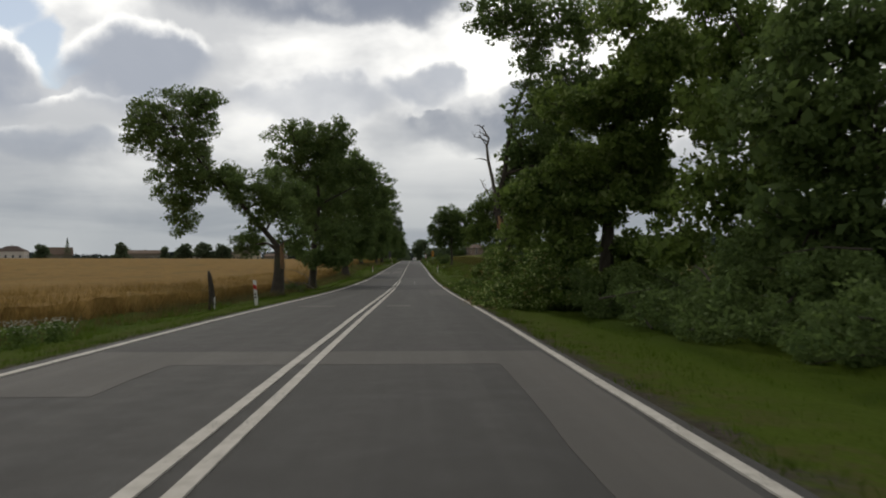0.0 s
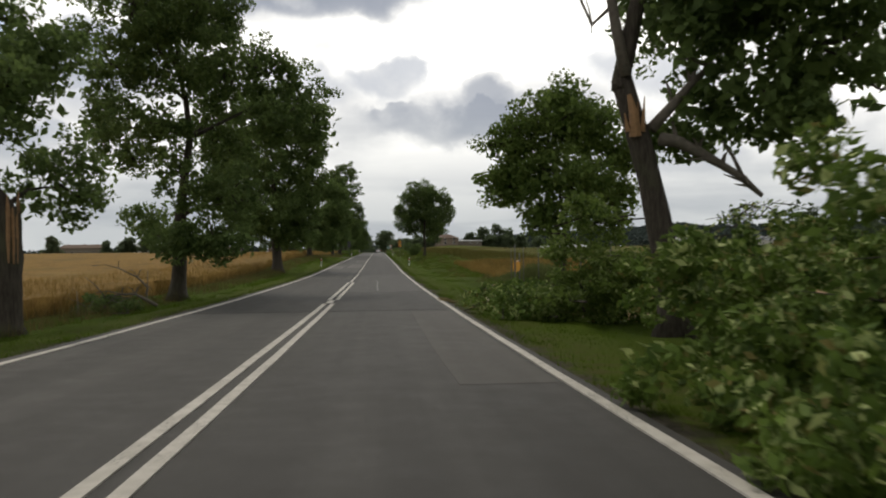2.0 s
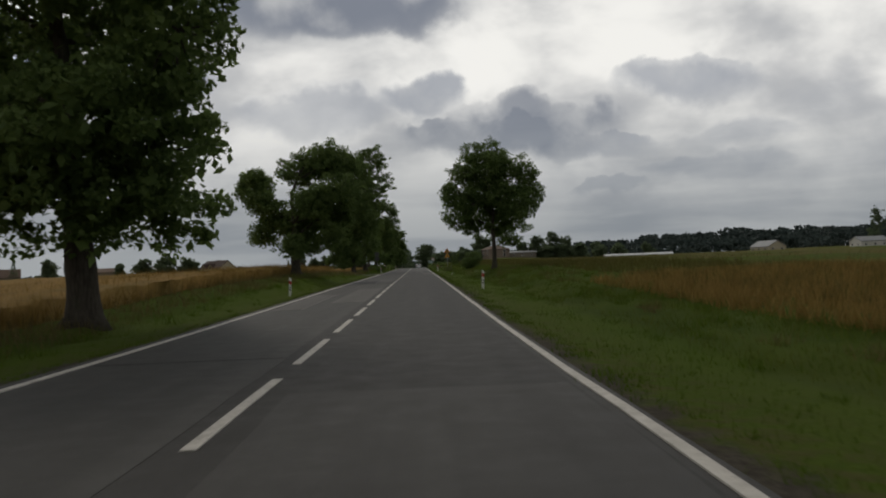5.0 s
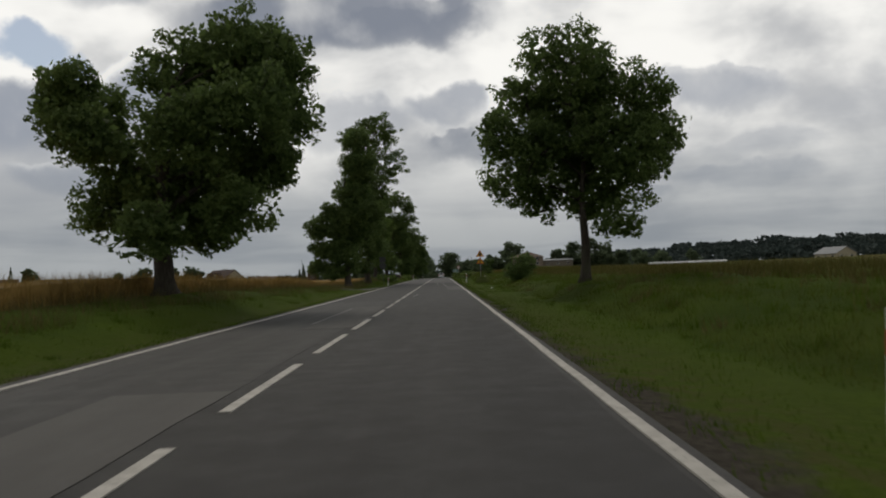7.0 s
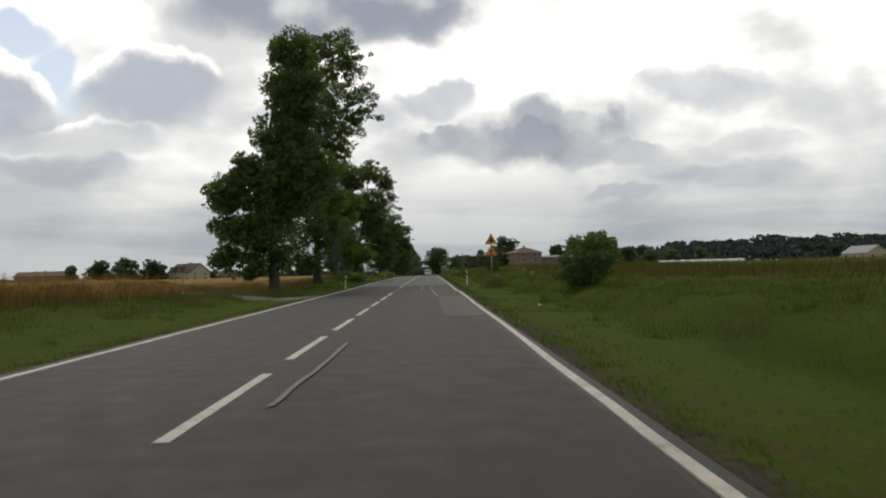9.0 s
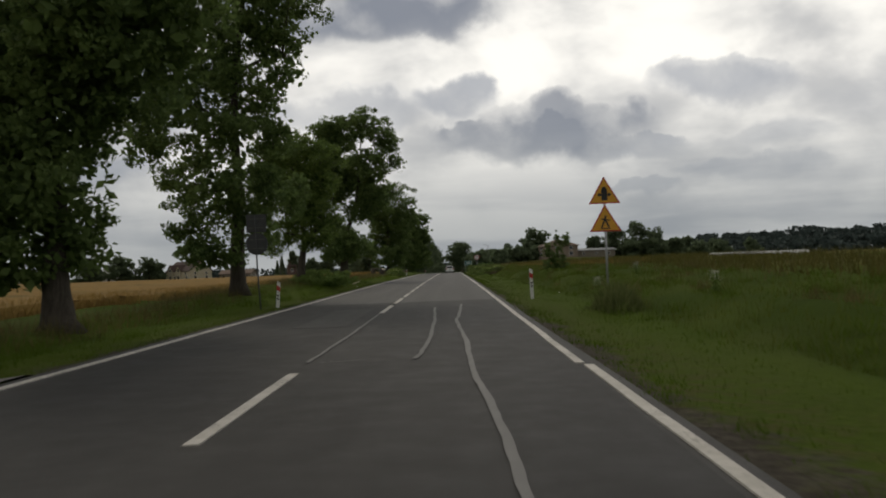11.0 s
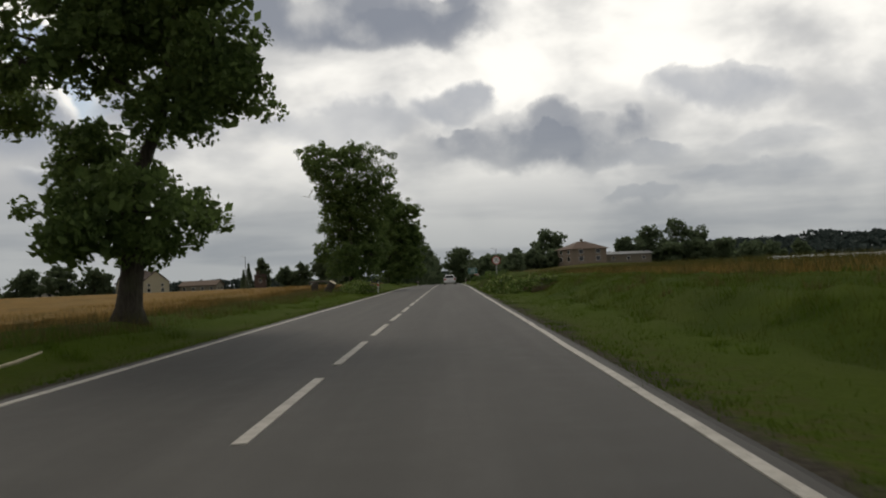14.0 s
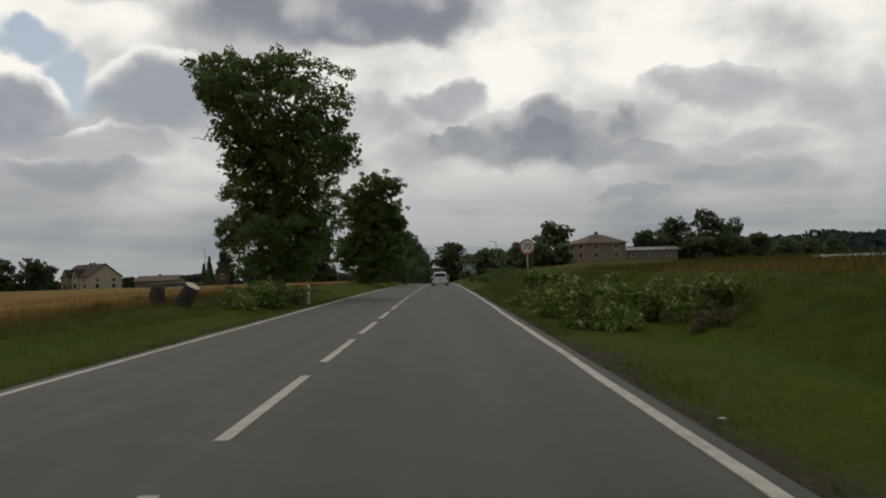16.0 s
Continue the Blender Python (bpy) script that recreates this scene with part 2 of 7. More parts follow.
def paint_material():
    k = Mat("road_paint")
    n = k.noise(30, 6, 0.7)
    big = k.noise(1.1, 4)
    wear = k.math("ADD", k.math("MULTIPLY", n, 0.75), k.math("MULTIPLY", big, 0.45))
    c = k.mix(k.ramp(k.noise(5, 4), 0.3, 0.7), (0.56, 0.53, 0.48), (0.42, 0.395, 0.35))
    c = k.mix(k.ramp(wear, 0.64, 0.80), c, (0.09, 0.085, 0.08))
    return k.surface(c, 0.7, normal=k.bump(n, 0.3, 0.004))


M_PAINT = paint_material()


def ground_material():
    k = Mat("verge_grass")
    x, y, z = k.xyz()
    ax = k.math("ABSOLUTE", x)
    fine, mid, big = k.noise(9, 6, 0.7), k.noise(1.3, 5, 0.6), k.noise(0.12, 4, 0.6)
    blade = k.noise(22, 4, 0.7, stretch=(1, 0.4, 1))
    c = k.mix(k.ramp(mid, 0.3, 0.7), (0.040, 0.070, 0.007), (0.066, 0.104, 0.011))
    c = k.mix(k.ramp(blade, 0.35, 0.75, 0, 0.6), c, (0.080, 0.116, 0.015))
    c = k.mix(k.ramp(k.noise(0.55, 5, 0.65), 0.50, 0.68, 0, 0.45), c, (0.028, 0.050, 0.006))
    c = k.mix(k.ramp(big, 0.45, 0.68, 0, 0.55), c, (0.080, 0.096, 0.026))
    # drier, longer grass away from the road
    far = k.ramp(k.math("ADD", ax, k.math("MULTIPLY", mid, 8.0)), 15.0, 24.0)
    dry = k.mix(k.ramp(big, 0.35, 0.65), (0.100, 0.086, 0.030), (0.145, 0.110, 0.042))
    c = k.mix(k.math("MULTIPLY", far, k.ramp(k.noise(0.05, 3), 0.40, 0.58, 0.15, 0.85)), c, dry)
    strip = k.ramp(k.math('ADD', ax, k.math('MULTIPLY', mid, 1.2)), 7.4, 6.6)
    c = k.mix(k.math('MULTIPLY', strip, 0.7), c, k.mix(k.ramp(fine, 0.3, 0.7), (0.048, 0.073, 0.009), (0.075, 0.105, 0.015)))
    # a band of deeper green behind the mown strip, stronger on the right
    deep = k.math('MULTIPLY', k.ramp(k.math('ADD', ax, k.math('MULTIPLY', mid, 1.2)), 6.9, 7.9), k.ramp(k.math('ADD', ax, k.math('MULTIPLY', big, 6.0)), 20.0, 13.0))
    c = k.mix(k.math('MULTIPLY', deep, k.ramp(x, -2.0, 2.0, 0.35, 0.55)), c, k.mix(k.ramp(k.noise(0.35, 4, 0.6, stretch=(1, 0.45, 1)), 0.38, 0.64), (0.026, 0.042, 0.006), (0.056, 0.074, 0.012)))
    # bare gravelly edge beside the asphalt
    worn = k.ramp(k.noise(0.16, 4, 0.6), 0.48, 0.70, 0, 0.5)
    edge = k.ramp(k.math("SUBTRACT", k.math("ADD", ax, k.math("MULTIPLY", k.math("SUBTRACT", k.noise(1.6, 6, 0.7), 0.5), 1.3)), worn), 3.95, 4.40)
    thin = k.math("MULTIPLY", k.ramp(ax, 6.2, 4.3), k.ramp(k.noise(2.6, 6, 0.7), 0.44, 0.60, 0, 0.7))
    c = k.mix(thin, c, k.mix(fine, (0.060, 0.054, 0.022), (0.095, 0.080, 0.036)))
    soil = k.mix(k.ramp(fine, 0.35, 0.7), (0.050, 0.044, 0.035), (0.090, 0.080, 0.064))
    c = k.mix(edge, soil, c)
    return k.surface(c, 0.95, normal=k.bump(k.math("ADD", fine, mid), 0.6, 0.08), spec=0.03)


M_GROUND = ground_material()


def wheat_material():
    k = Mat("ripe_wheat")
    rows = k.noise(6, 5, 0.7, stretch=(1.6, 0.35, 1))
    mid, big = k.noise(0.5, 5), k.noise(0.06, 4)
    c = k.mix(k.ramp(rows, 0.3, 0.7), (0.185, 0.108, 0.030), (0.30, 0.186, 0.058))
    c = k.mix(k.ramp(mid, 0.46, 0.70, 0, 0.65), c, (0.125, 0.082, 0.024))
    c = k.mix(k.ramp(k.noise(0.16, 5, 0.65, stretch=(1, 0.5, 1)), 0.52, 0.68, 0, 0.5), c, (0.120, 0.100, 0.034))
    c = k.mix(k.ramp(big, 0.5, 0.7, 0, 0.5), c, (0.26, 0.175, 0.062))
    return k.surface(c, 0.85, normal=k.bump(rows, 0.8, 0.08), spec=0.04)


M_WHEAT = wheat_material()


def blade_material(name, a, b, thin=0.25):
    k = Mat(name)
    r = k.geo.outputs["Random Per Island"]
    c = k.mix(r, a, b)
    c = k.mix(k.ramp(k.noise(0.8, 3), 0.4, 0.7, 0, 0.5), c, tuple(q * 0.7 for q in a))
    return k.surface(c, 0.7, spec=0.1, thin=thin)


M_GRASS = blade_material("grass_blades", (0.060, 0.104, 0.010), (0.096, 0.146, 0.018), 0.5)
M_DRYGRASS = blade_material("dry_grass_blades", (0.095, 0.088, 0.034), (0.18, 0.14, 0.06), 0.4)
M_BANKGRASS = blade_material("bank_grass_blades", (0.075, 0.078, 0.018), (0.135, 0.118, 0.036), 0.4)
M_WEED = blade_material("weed_blades", (0.072, 0.100, 0.016), (0.125, 0.142, 0.034), 0.55)
M_TALLWEED = blade_material("tall_weed_blades", (0.085, 0.112, 0.034), (0.150, 0.168, 0.066), 0.5)
M_STALK = blade_material("wheat_stalks", (0.20, 0.125, 0.035), (0.36, 0.25, 0.085))


def bark_material():
    k = Mat("bark")
    ridges = k.noise(5, 6, 0.7, stretch=(3.5, 3.5, 0.5))
    c = k.mix(k.ramp(ridges, 0.3, 0.7), (0.036, 0.030, 0.024), (0.088, 0.076, 0.061))
    c = k.mix(k.ramp(k.noise(0.9, 4), 0.5, 0.75, 0, 0.5), c, (0.075, 0.085, 0.045))
    return k.surface(c, 0.9, normal=k.bump(ridges, 0.9, 0.05), spec=0.2)


M_BARK = bark_material()
M_WOOD = plain("torn_wood", (0.33, 0.19, 0.09), 0.8, grain=0.2, scale=12, bump=0.3)
M_DEADWOOD = plain("dead_wood", (0.16, 0.14, 0.115), 0.9, grain=0.2, scale=10, bump=0.3)
M_LEAF = leaf_material("tree_leaves", (0.076, 0.120, 0.040), (0.126, 0.180, 0.057), thin=0.5)
M_LEAF_LIGHT = leaf_material("bright_leaves", (0.078, 0.128, 0.032), (0.140, 0.198, 0.052))
M_LEAF_FRESH = leaf_material("fresh_leaves", (0.060, 0.102, 0.025), (0.145, 0.205, 0.048), thin=0.45, pale=(0.24, 0.30, 0.11))
M_LEAF_CUT = leaf_material("cut_branch_leaves", (0.046, 0.086, 0.019), (0.136, 0.204, 0.042), dry=(0.23, 0.20, 0.07), thin=0.25, pale=(0.46, 0.53, 0.22))
# the pale blue cast of distance haze is mixed into this foliage colour
M_HAZED_WOODS = blade_material("hazed_foliage", (0.050, 0.070, 0.066), (0.076, 0.098, 0.088), 0.25)
# far leaves lifted and blued: the haze in front of them is painted in
M_LEAF_HAZED = leaf_material("hazed_far_leaves", (0.088, 0.122, 0.070), (0.128, 0.166, 0.092), thin=0.55)
M_WHITE = plain("white_plastic", (0.74, 0.74, 0.72), 0.5, grain=0.06)
M_RED = plain("red_reflector", (0.50, 0.035, 0.03), 0.35, grain=0.06)
M_BLACK = plain("black_paint", (0.02, 0.02, 0.02), 0.5, grain=0.05)
M_YELLOW = plain("sign_yellow", (0.74, 0.36, 0.03), 0.45, grain=0.05)
M_STEEL = plain("galvanised_steel", (0.38, 0.39, 0.40), 0.5, 0.6, grain=0.1)
M_CARWHITE = plain("white_car_paint", (0.74, 0.75, 0.76), 0.25, grain=0.02)
M_TYRE = plain("tyre_rubber", (0.02, 0.02, 0.02), 0.85, grain=0.1)
M_TAIL = plain("tail_lamp_red", (0.42, 0.02, 0.02), 0.2, grain=0.03)
M_PLASTER = plain("cream_plaster", (0.50, 0.44, 0.32), 0.85, grain=0.08, scale=2)
M_PLASTERB = plain("brown_render", (0.26, 0.205, 0.16), 0.9, grain=0.10, scale=2)
M_PLASTER2 = plain("grey_plaster", (0.21, 0.18, 0.14), 0.85, grain=0.08, scale=2)
M_PLASTERW = plain("white_plaster", (0.62, 0.60, 0.56), 0.85, grain=0.06, scale=2)
M_ROOF = plain("brown_roof_tiles", (0.075, 0.045, 0.036), 0.85, grain=0.2, scale=4)
M_ROOFG = plain("grey_roof_sheet", (0.30, 0.31, 0.32), 0.6, grain=0.12, scale=3)
M_FILM = plain("greenhouse_film", (0.80, 0.82, 0.84), 0.4, grain=0.04, scale=1)
M_BANNER = plain("orange_cloth", (0.76, 0.38, 0.05), 0.8, grain=0.12, scale=5)
M_STRAW = plain("straw_mulch", (0.33, 0.18, 0.075), 0.9, grain=0.2, scale=3, bump=0.4)
M_BRICKRED = plain("weathered_brick", (0.11, 0.075, 0.062), 0.9, grain=0.18, scale=3)


def glass_material():
    k = Mat("dark_glass")
    return k.surface(k.mix(k.ramp(k.noise(1.0, 2, world=False), 0.3, 0.7), (0.02, 0.024, 0.028), (0.035, 0.04, 0.045)), 0.08, spec=0.6)


M_GLASS = glass_material()

# ---- building blocks ----


def mesh_of(name, verts, faces, material, smooth=False):
    me = bpy.data.meshes.new(name)
    me.from_pydata([tuple(q) for q in verts], [], [tuple(q) for q in faces])
    me.materials.append(material)
    if smooth:
        me.polygons.foreach_set("use_smooth", [True] * len(me.polygons))
    me.update()
    return me


def quads_of(name, verts, material, per=4):
    """A mesh of separate faces with `per` corners each, from an array of corners."""
    n = len(verts) // per
    me = bpy.data.meshes.new(name)
    me.vertices.add(n * per)
    me.vertices.foreach_set("co", np.ascontiguousarray(verts, dtype=np.float32).ravel())
    me.loops.add(n * per)
    me.loops.foreach_set("vertex_index", np.arange(n * per, dtype=np.int32))
    me.polygons.add(n)
    me.polygons.foreach_set("loop_start", np.arange(n, dtype=np.int32) * per)
    me.materials.append(material)
    me.update(calc_edges=True)
    return me


def empty(name, x, y, z, turn=0.0):
    e = new(name)
    e.matrix_world = pose(x, y, z, 0, 0, turn)
    return e


def part(name, bm, material, parent=None, label=""):
    """Links a bmesh or a mesh as ONE object under a thing or a part."""
    if isinstance(bm, bmesh.types.BMesh):
        me = bpy.data.meshes.new(name)
        bm.to_mesh(me)
        bm.free()
        me.materials.append(material)
    else:
        me = bm
    ob = new(name, me)
    if parent is not None:
        ob.parent = parent
    if label:
        ob["label"] = label
    return ob


def box(bm, x0, x1, y0, y1, z0, z1, bevel=0.0):
    r = bmesh.ops.create_cube(bm, size=1.0)
    for q in r["verts"]:
        q.co = Vector(((x0 + x1) / 2 + q.co.x * (x1 - x0), (y0 + y1) / 2 + q.co.y * (y1 - y0), (z0 + z1) / 2 + q.co.z * (z1 - z0)))
    if bevel:
        edges = list({e for q in r["verts"] for e in q.link_edges})
        bmesh.ops.bevel(bm, geom=edges, offset=bevel, segments=2, affect="EDGES")
    return bm


def boxed(*a, **k):
    return box(bmesh.new(), *a, **k)


def prism(points, y0, y1):
    """A flat outline in x, z drawn out from y0 to y1."""
    bm = bmesh.new()
    a = [bm.verts.new((px, y0, pz)) for px, pz in points]
    b = [bm.verts.new((px, y1, pz)) for px, pz in points]
    bm.faces.new(a)
    bm.faces.new(b[::-1])
    for i in range(len(a)):
        j = (i + 1) % len(a)
        bm.faces.new((a[j], a[i], b[i], b[j]))
    bmesh.ops.recalc_face_normals(bm, faces=bm.faces)
    return bm


def tube(path, radii, seg=8, verts=None, faces=None, rough=0.0, rng=None):
    """Adds a tapered tube along a path."""
    verts = [] if verts is None else verts
    faces = [] if faces is None else faces
    base = len(verts)
    path = [Vector(q) for q in path]
    side = Vector((1, 0.3, 0.1))
    for i, (c, r) in enumerate(zip(path, radii)):
        d = (path[min(i + 1, len(path) - 1)] - path[max(i - 1, 0)]).normalized()
        a = d.cross(side)
        if a.length < 0.1:
            a = d.cross(Vector((0, 1, 0)))
        a.normalize()
        b = d.cross(a)
        for s in range(seg):
            t = 2 * math.pi * s / seg
            k = r * (1 + (rng.uniform(-rough, rough) if rng else 0))
            verts.append(c + a * (k * math.cos(t)) + b * (k * math.sin(t)))
    for i in range(len(path) - 1):
        for s in range(seg):
            t = (s + 1) % seg
            faces.append((base + i * seg + s, base + i * seg + t, base + (i + 1) * seg + t, base + (i + 1) * seg + s))
    faces.append(tuple(base + (len(path) - 1) * seg + s for s in range(seg)))
    faces.append(tuple(base + seg - 1 - s for s in range(seg)))
    return verts, faces


def leaf_quads(centres, size, rng, flat=0.0, slim=0.32, droop=0.25):
    """Diamond-shaped leaves at the centres, turned at random."""
    n = len(centres)
    a = rng.normal(size=(n, 3))
    a[:, 2] = a[:, 2] * (1 - flat) - droop
    a /= np.linalg.norm(a, axis=1, keepdims=True)
    b = rng.normal(size=(n, 3))
    b -= (b * a).sum(1, keepdims=True) * a
    b /= np.linalg.norm(b, axis=1, keepdims=True)
    nrm = np.cross(a, b)
    s = (size * rng.uniform(0.6, 1.35, n))[:, None]
    v = np.empty((n, 4, 3))
    v[:, 0] = centres - a * s * 0.5
    v[:, 1] = centres + b * s * slim + nrm * s * 0.10
    v[:, 2] = centres + a * s * 0.55
    v[:, 3] = centres - b * s * slim + nrm * s * 0.10
    return v.reshape(-1, 3)


def lobe_points(lobes, count, spread, rng, per=34):
    """Leaf places: small clumps scattered through the outer parts of the lobes."""
    lobes = np.array(lobes, dtype=float)
    weight = lobes[:, 3] * lobes[:, 4] + lobes[:, 4] * lobes[:, 5] + lobes[:, 3] * lobes[:, 5]
    weight /= weight.sum()
    clumps = max(6, count // per)
    pick = rng.choice(len(lobes), clumps, p=weight)
    d = rng.normal(size=(clumps, 3))
    d /= np.linalg.norm(d, axis=1, keepdims=True)
    r = rng.uniform(0.15, 1.0, clumps) ** 0.42
    # uneven outline: every lobe bulges in a few directions
    bulge = 0.97 + 0.11 * np.sin(3.1 * d[:, 0] * 2 + pick) + 0.09 * np.sin(4.7 * d[:, 2] * 2 + 1.7 * pick) + rng.normal(0, 0.04, clumps)
    c = lobes[pick, :3] + d * lobes[pick, 3:] * (r * bulge)[:, None]
    k = rng.integers(int(per * 0.4), int(per * 1.6), clumps)
    idx = np.repeat(np.arange(clumps), k)
    # every clump is a small rounded mass of leaves
    e = rng.normal(size=(len(idx), 3))
    e *= (rng.uniform(0.15, 1.0, len(idx)) ** 0.45 / np.linalg.norm(e, axis=1))[:, None]
    size = (np.sqrt(k / per) * rng.uniform(0.75, 1.25, clumps))[idx][:, None] * spread
    return c[idx] + e * size * np.array((1.1, 1.1, 0.75)), c


# ---- the lie of the land ----
ROAD_Y = np.array([-400, -60, -20, 20, 60, 100, 140, 180, 220, 260, 300, 340, 380, 420, 460, 500, 540, 580, 620, 660, 900, 4000.0])
ROAD_Z = np.array([0.9, 0.75, 0.25, -0.25, -0.84, -1.0, -0.73, -0.48, -0.23, 0.05, 0.24, 0.38, 0.35, 0.17, -0.12, -0.49, -0.91, -1.36, -1.82, -2.3, -3.2, -3.2])


def road_z(y):
    """Height of the road's middle: a smooth curve through its knots."""
    y = np.asarray(y, dtype=float)
    k = np.clip(np.searchsorted(ROAD_Y, y) - 1, 0, len(ROAD_Y) - 2)
    h = ROAD_Y[k + 1] - ROAD_Y[k]
    s = np.clip((y - ROAD_Y[k]) / h, 0, 1)
    slope = np.gradient(ROAD_Z, ROAD_Y)
    slope[-3:] = 0
    a, b = ROAD_Z[k], ROAD_Z[k + 1]
    ma, mb = slope[k] * h, slope[k + 1] * h
    return (2 * s**3 - 3 * s**2 + 1) * a + (s**3 - 2 * s**2 + s) * ma + (-2 * s**3 + 3 * s**2) * b + (s**3 - s**2) * mb


SIDE_Y = [-100, 0, 60, 110, 130, 160, 200, 221, 240, 256, 275, 300, 336, 400, 480, 600, 900]
# height over the road at fixed distances from its middle
LEFT_X = [3.9, 5.2, 6.8, 8.4, 11.0, 14.0, 40.0, 120.0, 400.0]
LEFT = {
    6.8: [-.35, -.35, -.35, -.2, .25, .45, .0, -.25, .2, .35, .1, .05, .2, .3, .5, .6, .6],
    8.4: [-.35, -.4, -.4, -.06, .5, .8, .35, -.05, .45, .7, .3, .25, .45, .6, .8, .9, 1.0],
    11.0: [-0.3, -0.3, -0.3, 0.0, 0.6, 0.9, 0.5, 0.1, 0.09, 0.07, -0.1, -0.1, 0.1, 0.3, 0.62, 0.9, 1.0],
    14.0: [-0.3, -0.3, -0.25, 0.0, 0.6, 0.8, 0.5, 0.1, -0.05, -0.11, -0.2, 0.0, 0.2, 0.3, 0.56, 0.9, 1.0],
    40.0: [-0.3, -0.3, -0.2, 0.1, 0.5, 0.7, 0.5, 0.4, 0.19, 0.07, 0.05, 0.15, 0.25, 0.35, 0.67, 1.2, 1.5],
    120.0: [-0.3, -0.2, 0.0, 0.2, 0.4, 0.5, 0.5, 0.5, 0.35, 0.29, 0.3, 0.4, 0.5, 0.6, 0.96, 1.4, 2.0],
    400.0: [-1, -.8, -.5, .0, .3, .4, .5, .5, .5, .6, .7, .8, .9, 1.2, 1.5, 2.0, 3.0],
}
RIGHT_X = [3.9, 5.2, 7.0, 9.2, 13.0, 25.0, 40.0, 90.0, 400.0]
RIGHT = {
    7.0: [-.3, -.3, -.3, -.25, -.2, -.15, -.2, -.1, -.15, -.1, -.1, -.1, .0, .2, .4, .5, .5],
    9.2: [-.3, -.3, -.3, -.2, .1, .55, .35, .3, .5, .7, .6, .6, .7, 1.0, 1.2, 1.2, 1.2],
    13.0: [-.25, -.25, -.25, -.1, .3, .75, .7, .6, .8, .95, .9, .9, 1.0, 1.6, 2.0, 2.0, 2.0],
    25.0: [-.2, -.2, -.2, .0, .4, .8, .85, .9, 1.0, 1.1, 1.1, 1.2, 1.3, 1.7, 3.0, 3.2, 3.2],
    40.0: [-.2, -.2, -.1, .1, .4, .8, .9, 1.0, 1.0, 1.1, 1.1, 1.1, 1.15, 1.4, 4.1, 4.2, 4.2],
    90.0: [-.2, -.2, .0, .2, .4, .7, .8, .9, 1.0, 1.1, 1.2, 1.2, 1.2, 1.2, 1.25, 1.8, 3.0],
    400.0: [-.5, -.3, .0, .3, .6, .9, 1.0, 1.1, 1.2, 1.3, 1.4, 1.5, 1.8, 2.2, 3.0, 5.0, 9.0],
}


def ground_z(x, y):
    x, y = np.broadcast_arrays(np.asarray(x, float), np.asarray(y, float))
    base = road_z(y)
    off = np.zeros_like(base)
    for sign, xs, table in ((-1, LEFT_X, LEFT), (1, RIGHT_X, RIGHT)):
        near = [np.full_like(base, -0.05), np.full_like(base, -0.12)]
        cols = near + [np.interp(y, SIDE_Y, table[q]) for q in xs[2:]]
        a = x * sign
        for i in range(len(xs) - 1):
            s = np.clip((a - xs[i]) / (xs[i + 1] - xs[i]), 0, 1)
            s2 = s * s * (3 - 2 * s)
            sel = (a > xs[i]) & (a <= xs[i + 1])
            off = np.where(sel, cols[i] * (1 - s2) + cols[i + 1] * s2, off)
        off = np.where(a > xs[-1], cols[-1], off)
    return base + np.where(np.abs(x) <= 3.9, -0.05, off)


def gz(x, y):
    return float(ground_z(x, y))


def lay_ground():
    xs = np.unique(np.concatenate([np.linspace(-4.2, 4.2, 13), np.linspace(4.2, 16, 25), -np.linspace(4.2, 16, 25), np.linspace(16, 60, 16), -np.linspace(16, 60, 16),
                                   np.geomspace(60, 3500, 16), -np.geomspace(60, 3500, 16)]).round(3))
    ys = np.unique(np.concatenate([np.linspace(-40, 420, 231), np.linspace(420, 700, 47), np.geomspace(700, 4200, 16), -np.geomspace(40, 600, 10)]).round(3))
    gx, gy = np.meshgrid(xs, ys)
    z = ground_z(gx, gy)
    rng = np.random.default_rng(3)
    rough = np.clip((np.abs(gx) - 4.4) / 2.5, 0, 1) * 0.05
    z = z + rng.normal(0, 1, z.shape) * rough
    n = len(xs)
    idx = np.arange(len(xs) * len(ys)).reshape(len(ys), n)
    faces = np.stack([idx[:-1, :-1], idx[:-1, 1:], idx[1:, 1:], idx[1:, :-1]], -1).reshape(-1, 4)
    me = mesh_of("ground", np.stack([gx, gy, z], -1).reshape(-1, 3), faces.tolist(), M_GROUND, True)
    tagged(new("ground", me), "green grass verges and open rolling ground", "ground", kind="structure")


lay_ground()


def ribbon(name, x0, x1, y0, y1, lift, material, step=2.0, wobble=0.0, seed=0, thick=0.0):
    """A strip that lies on the road from y0 to y1 between two distances from its middle."""
    rng = random.Random(seed)
    n = max(2, int((y1 - y0) / step) + 1)
    verts, faces = [], []
    drift = 0.0
    for i in range(n):
        y = y0 + (y1 - y0) * i / (n - 1)
        drift = 0.75 * drift + rng.uniform(-wobble, wobble)
        z = float(road_z(y)) + lift
        jag = rng.uniform(-wobble, wobble) * 0.4
        verts += [(x0 + drift, y, z), (x1 + drift + jag, y, z), (x1 + drift + jag, y, z - thick - 0.02), (x0 + drift, y, z - thick - 0.02)]
    for i in range(n - 1):
        a = i * 4
        for s in range(4):
            t = (s + 1) % 4
            faces.append((a + s, a + t, a + 4 + t, a + 4 + s))
    faces.append((0, 1, 2, 3))
    faces.append((n * 4 - 1, n * 4 - 2, n * 4 - 3, n * 4 - 4))
    me = mesh_of(name, verts, faces, material)
    bm = bmesh.new()
    bm.from_mesh(me)
    bmesh.ops.recalc_face_normals(bm, faces=bm.faces)
    bm.to_mesh(me)
    bm.free()
    return me


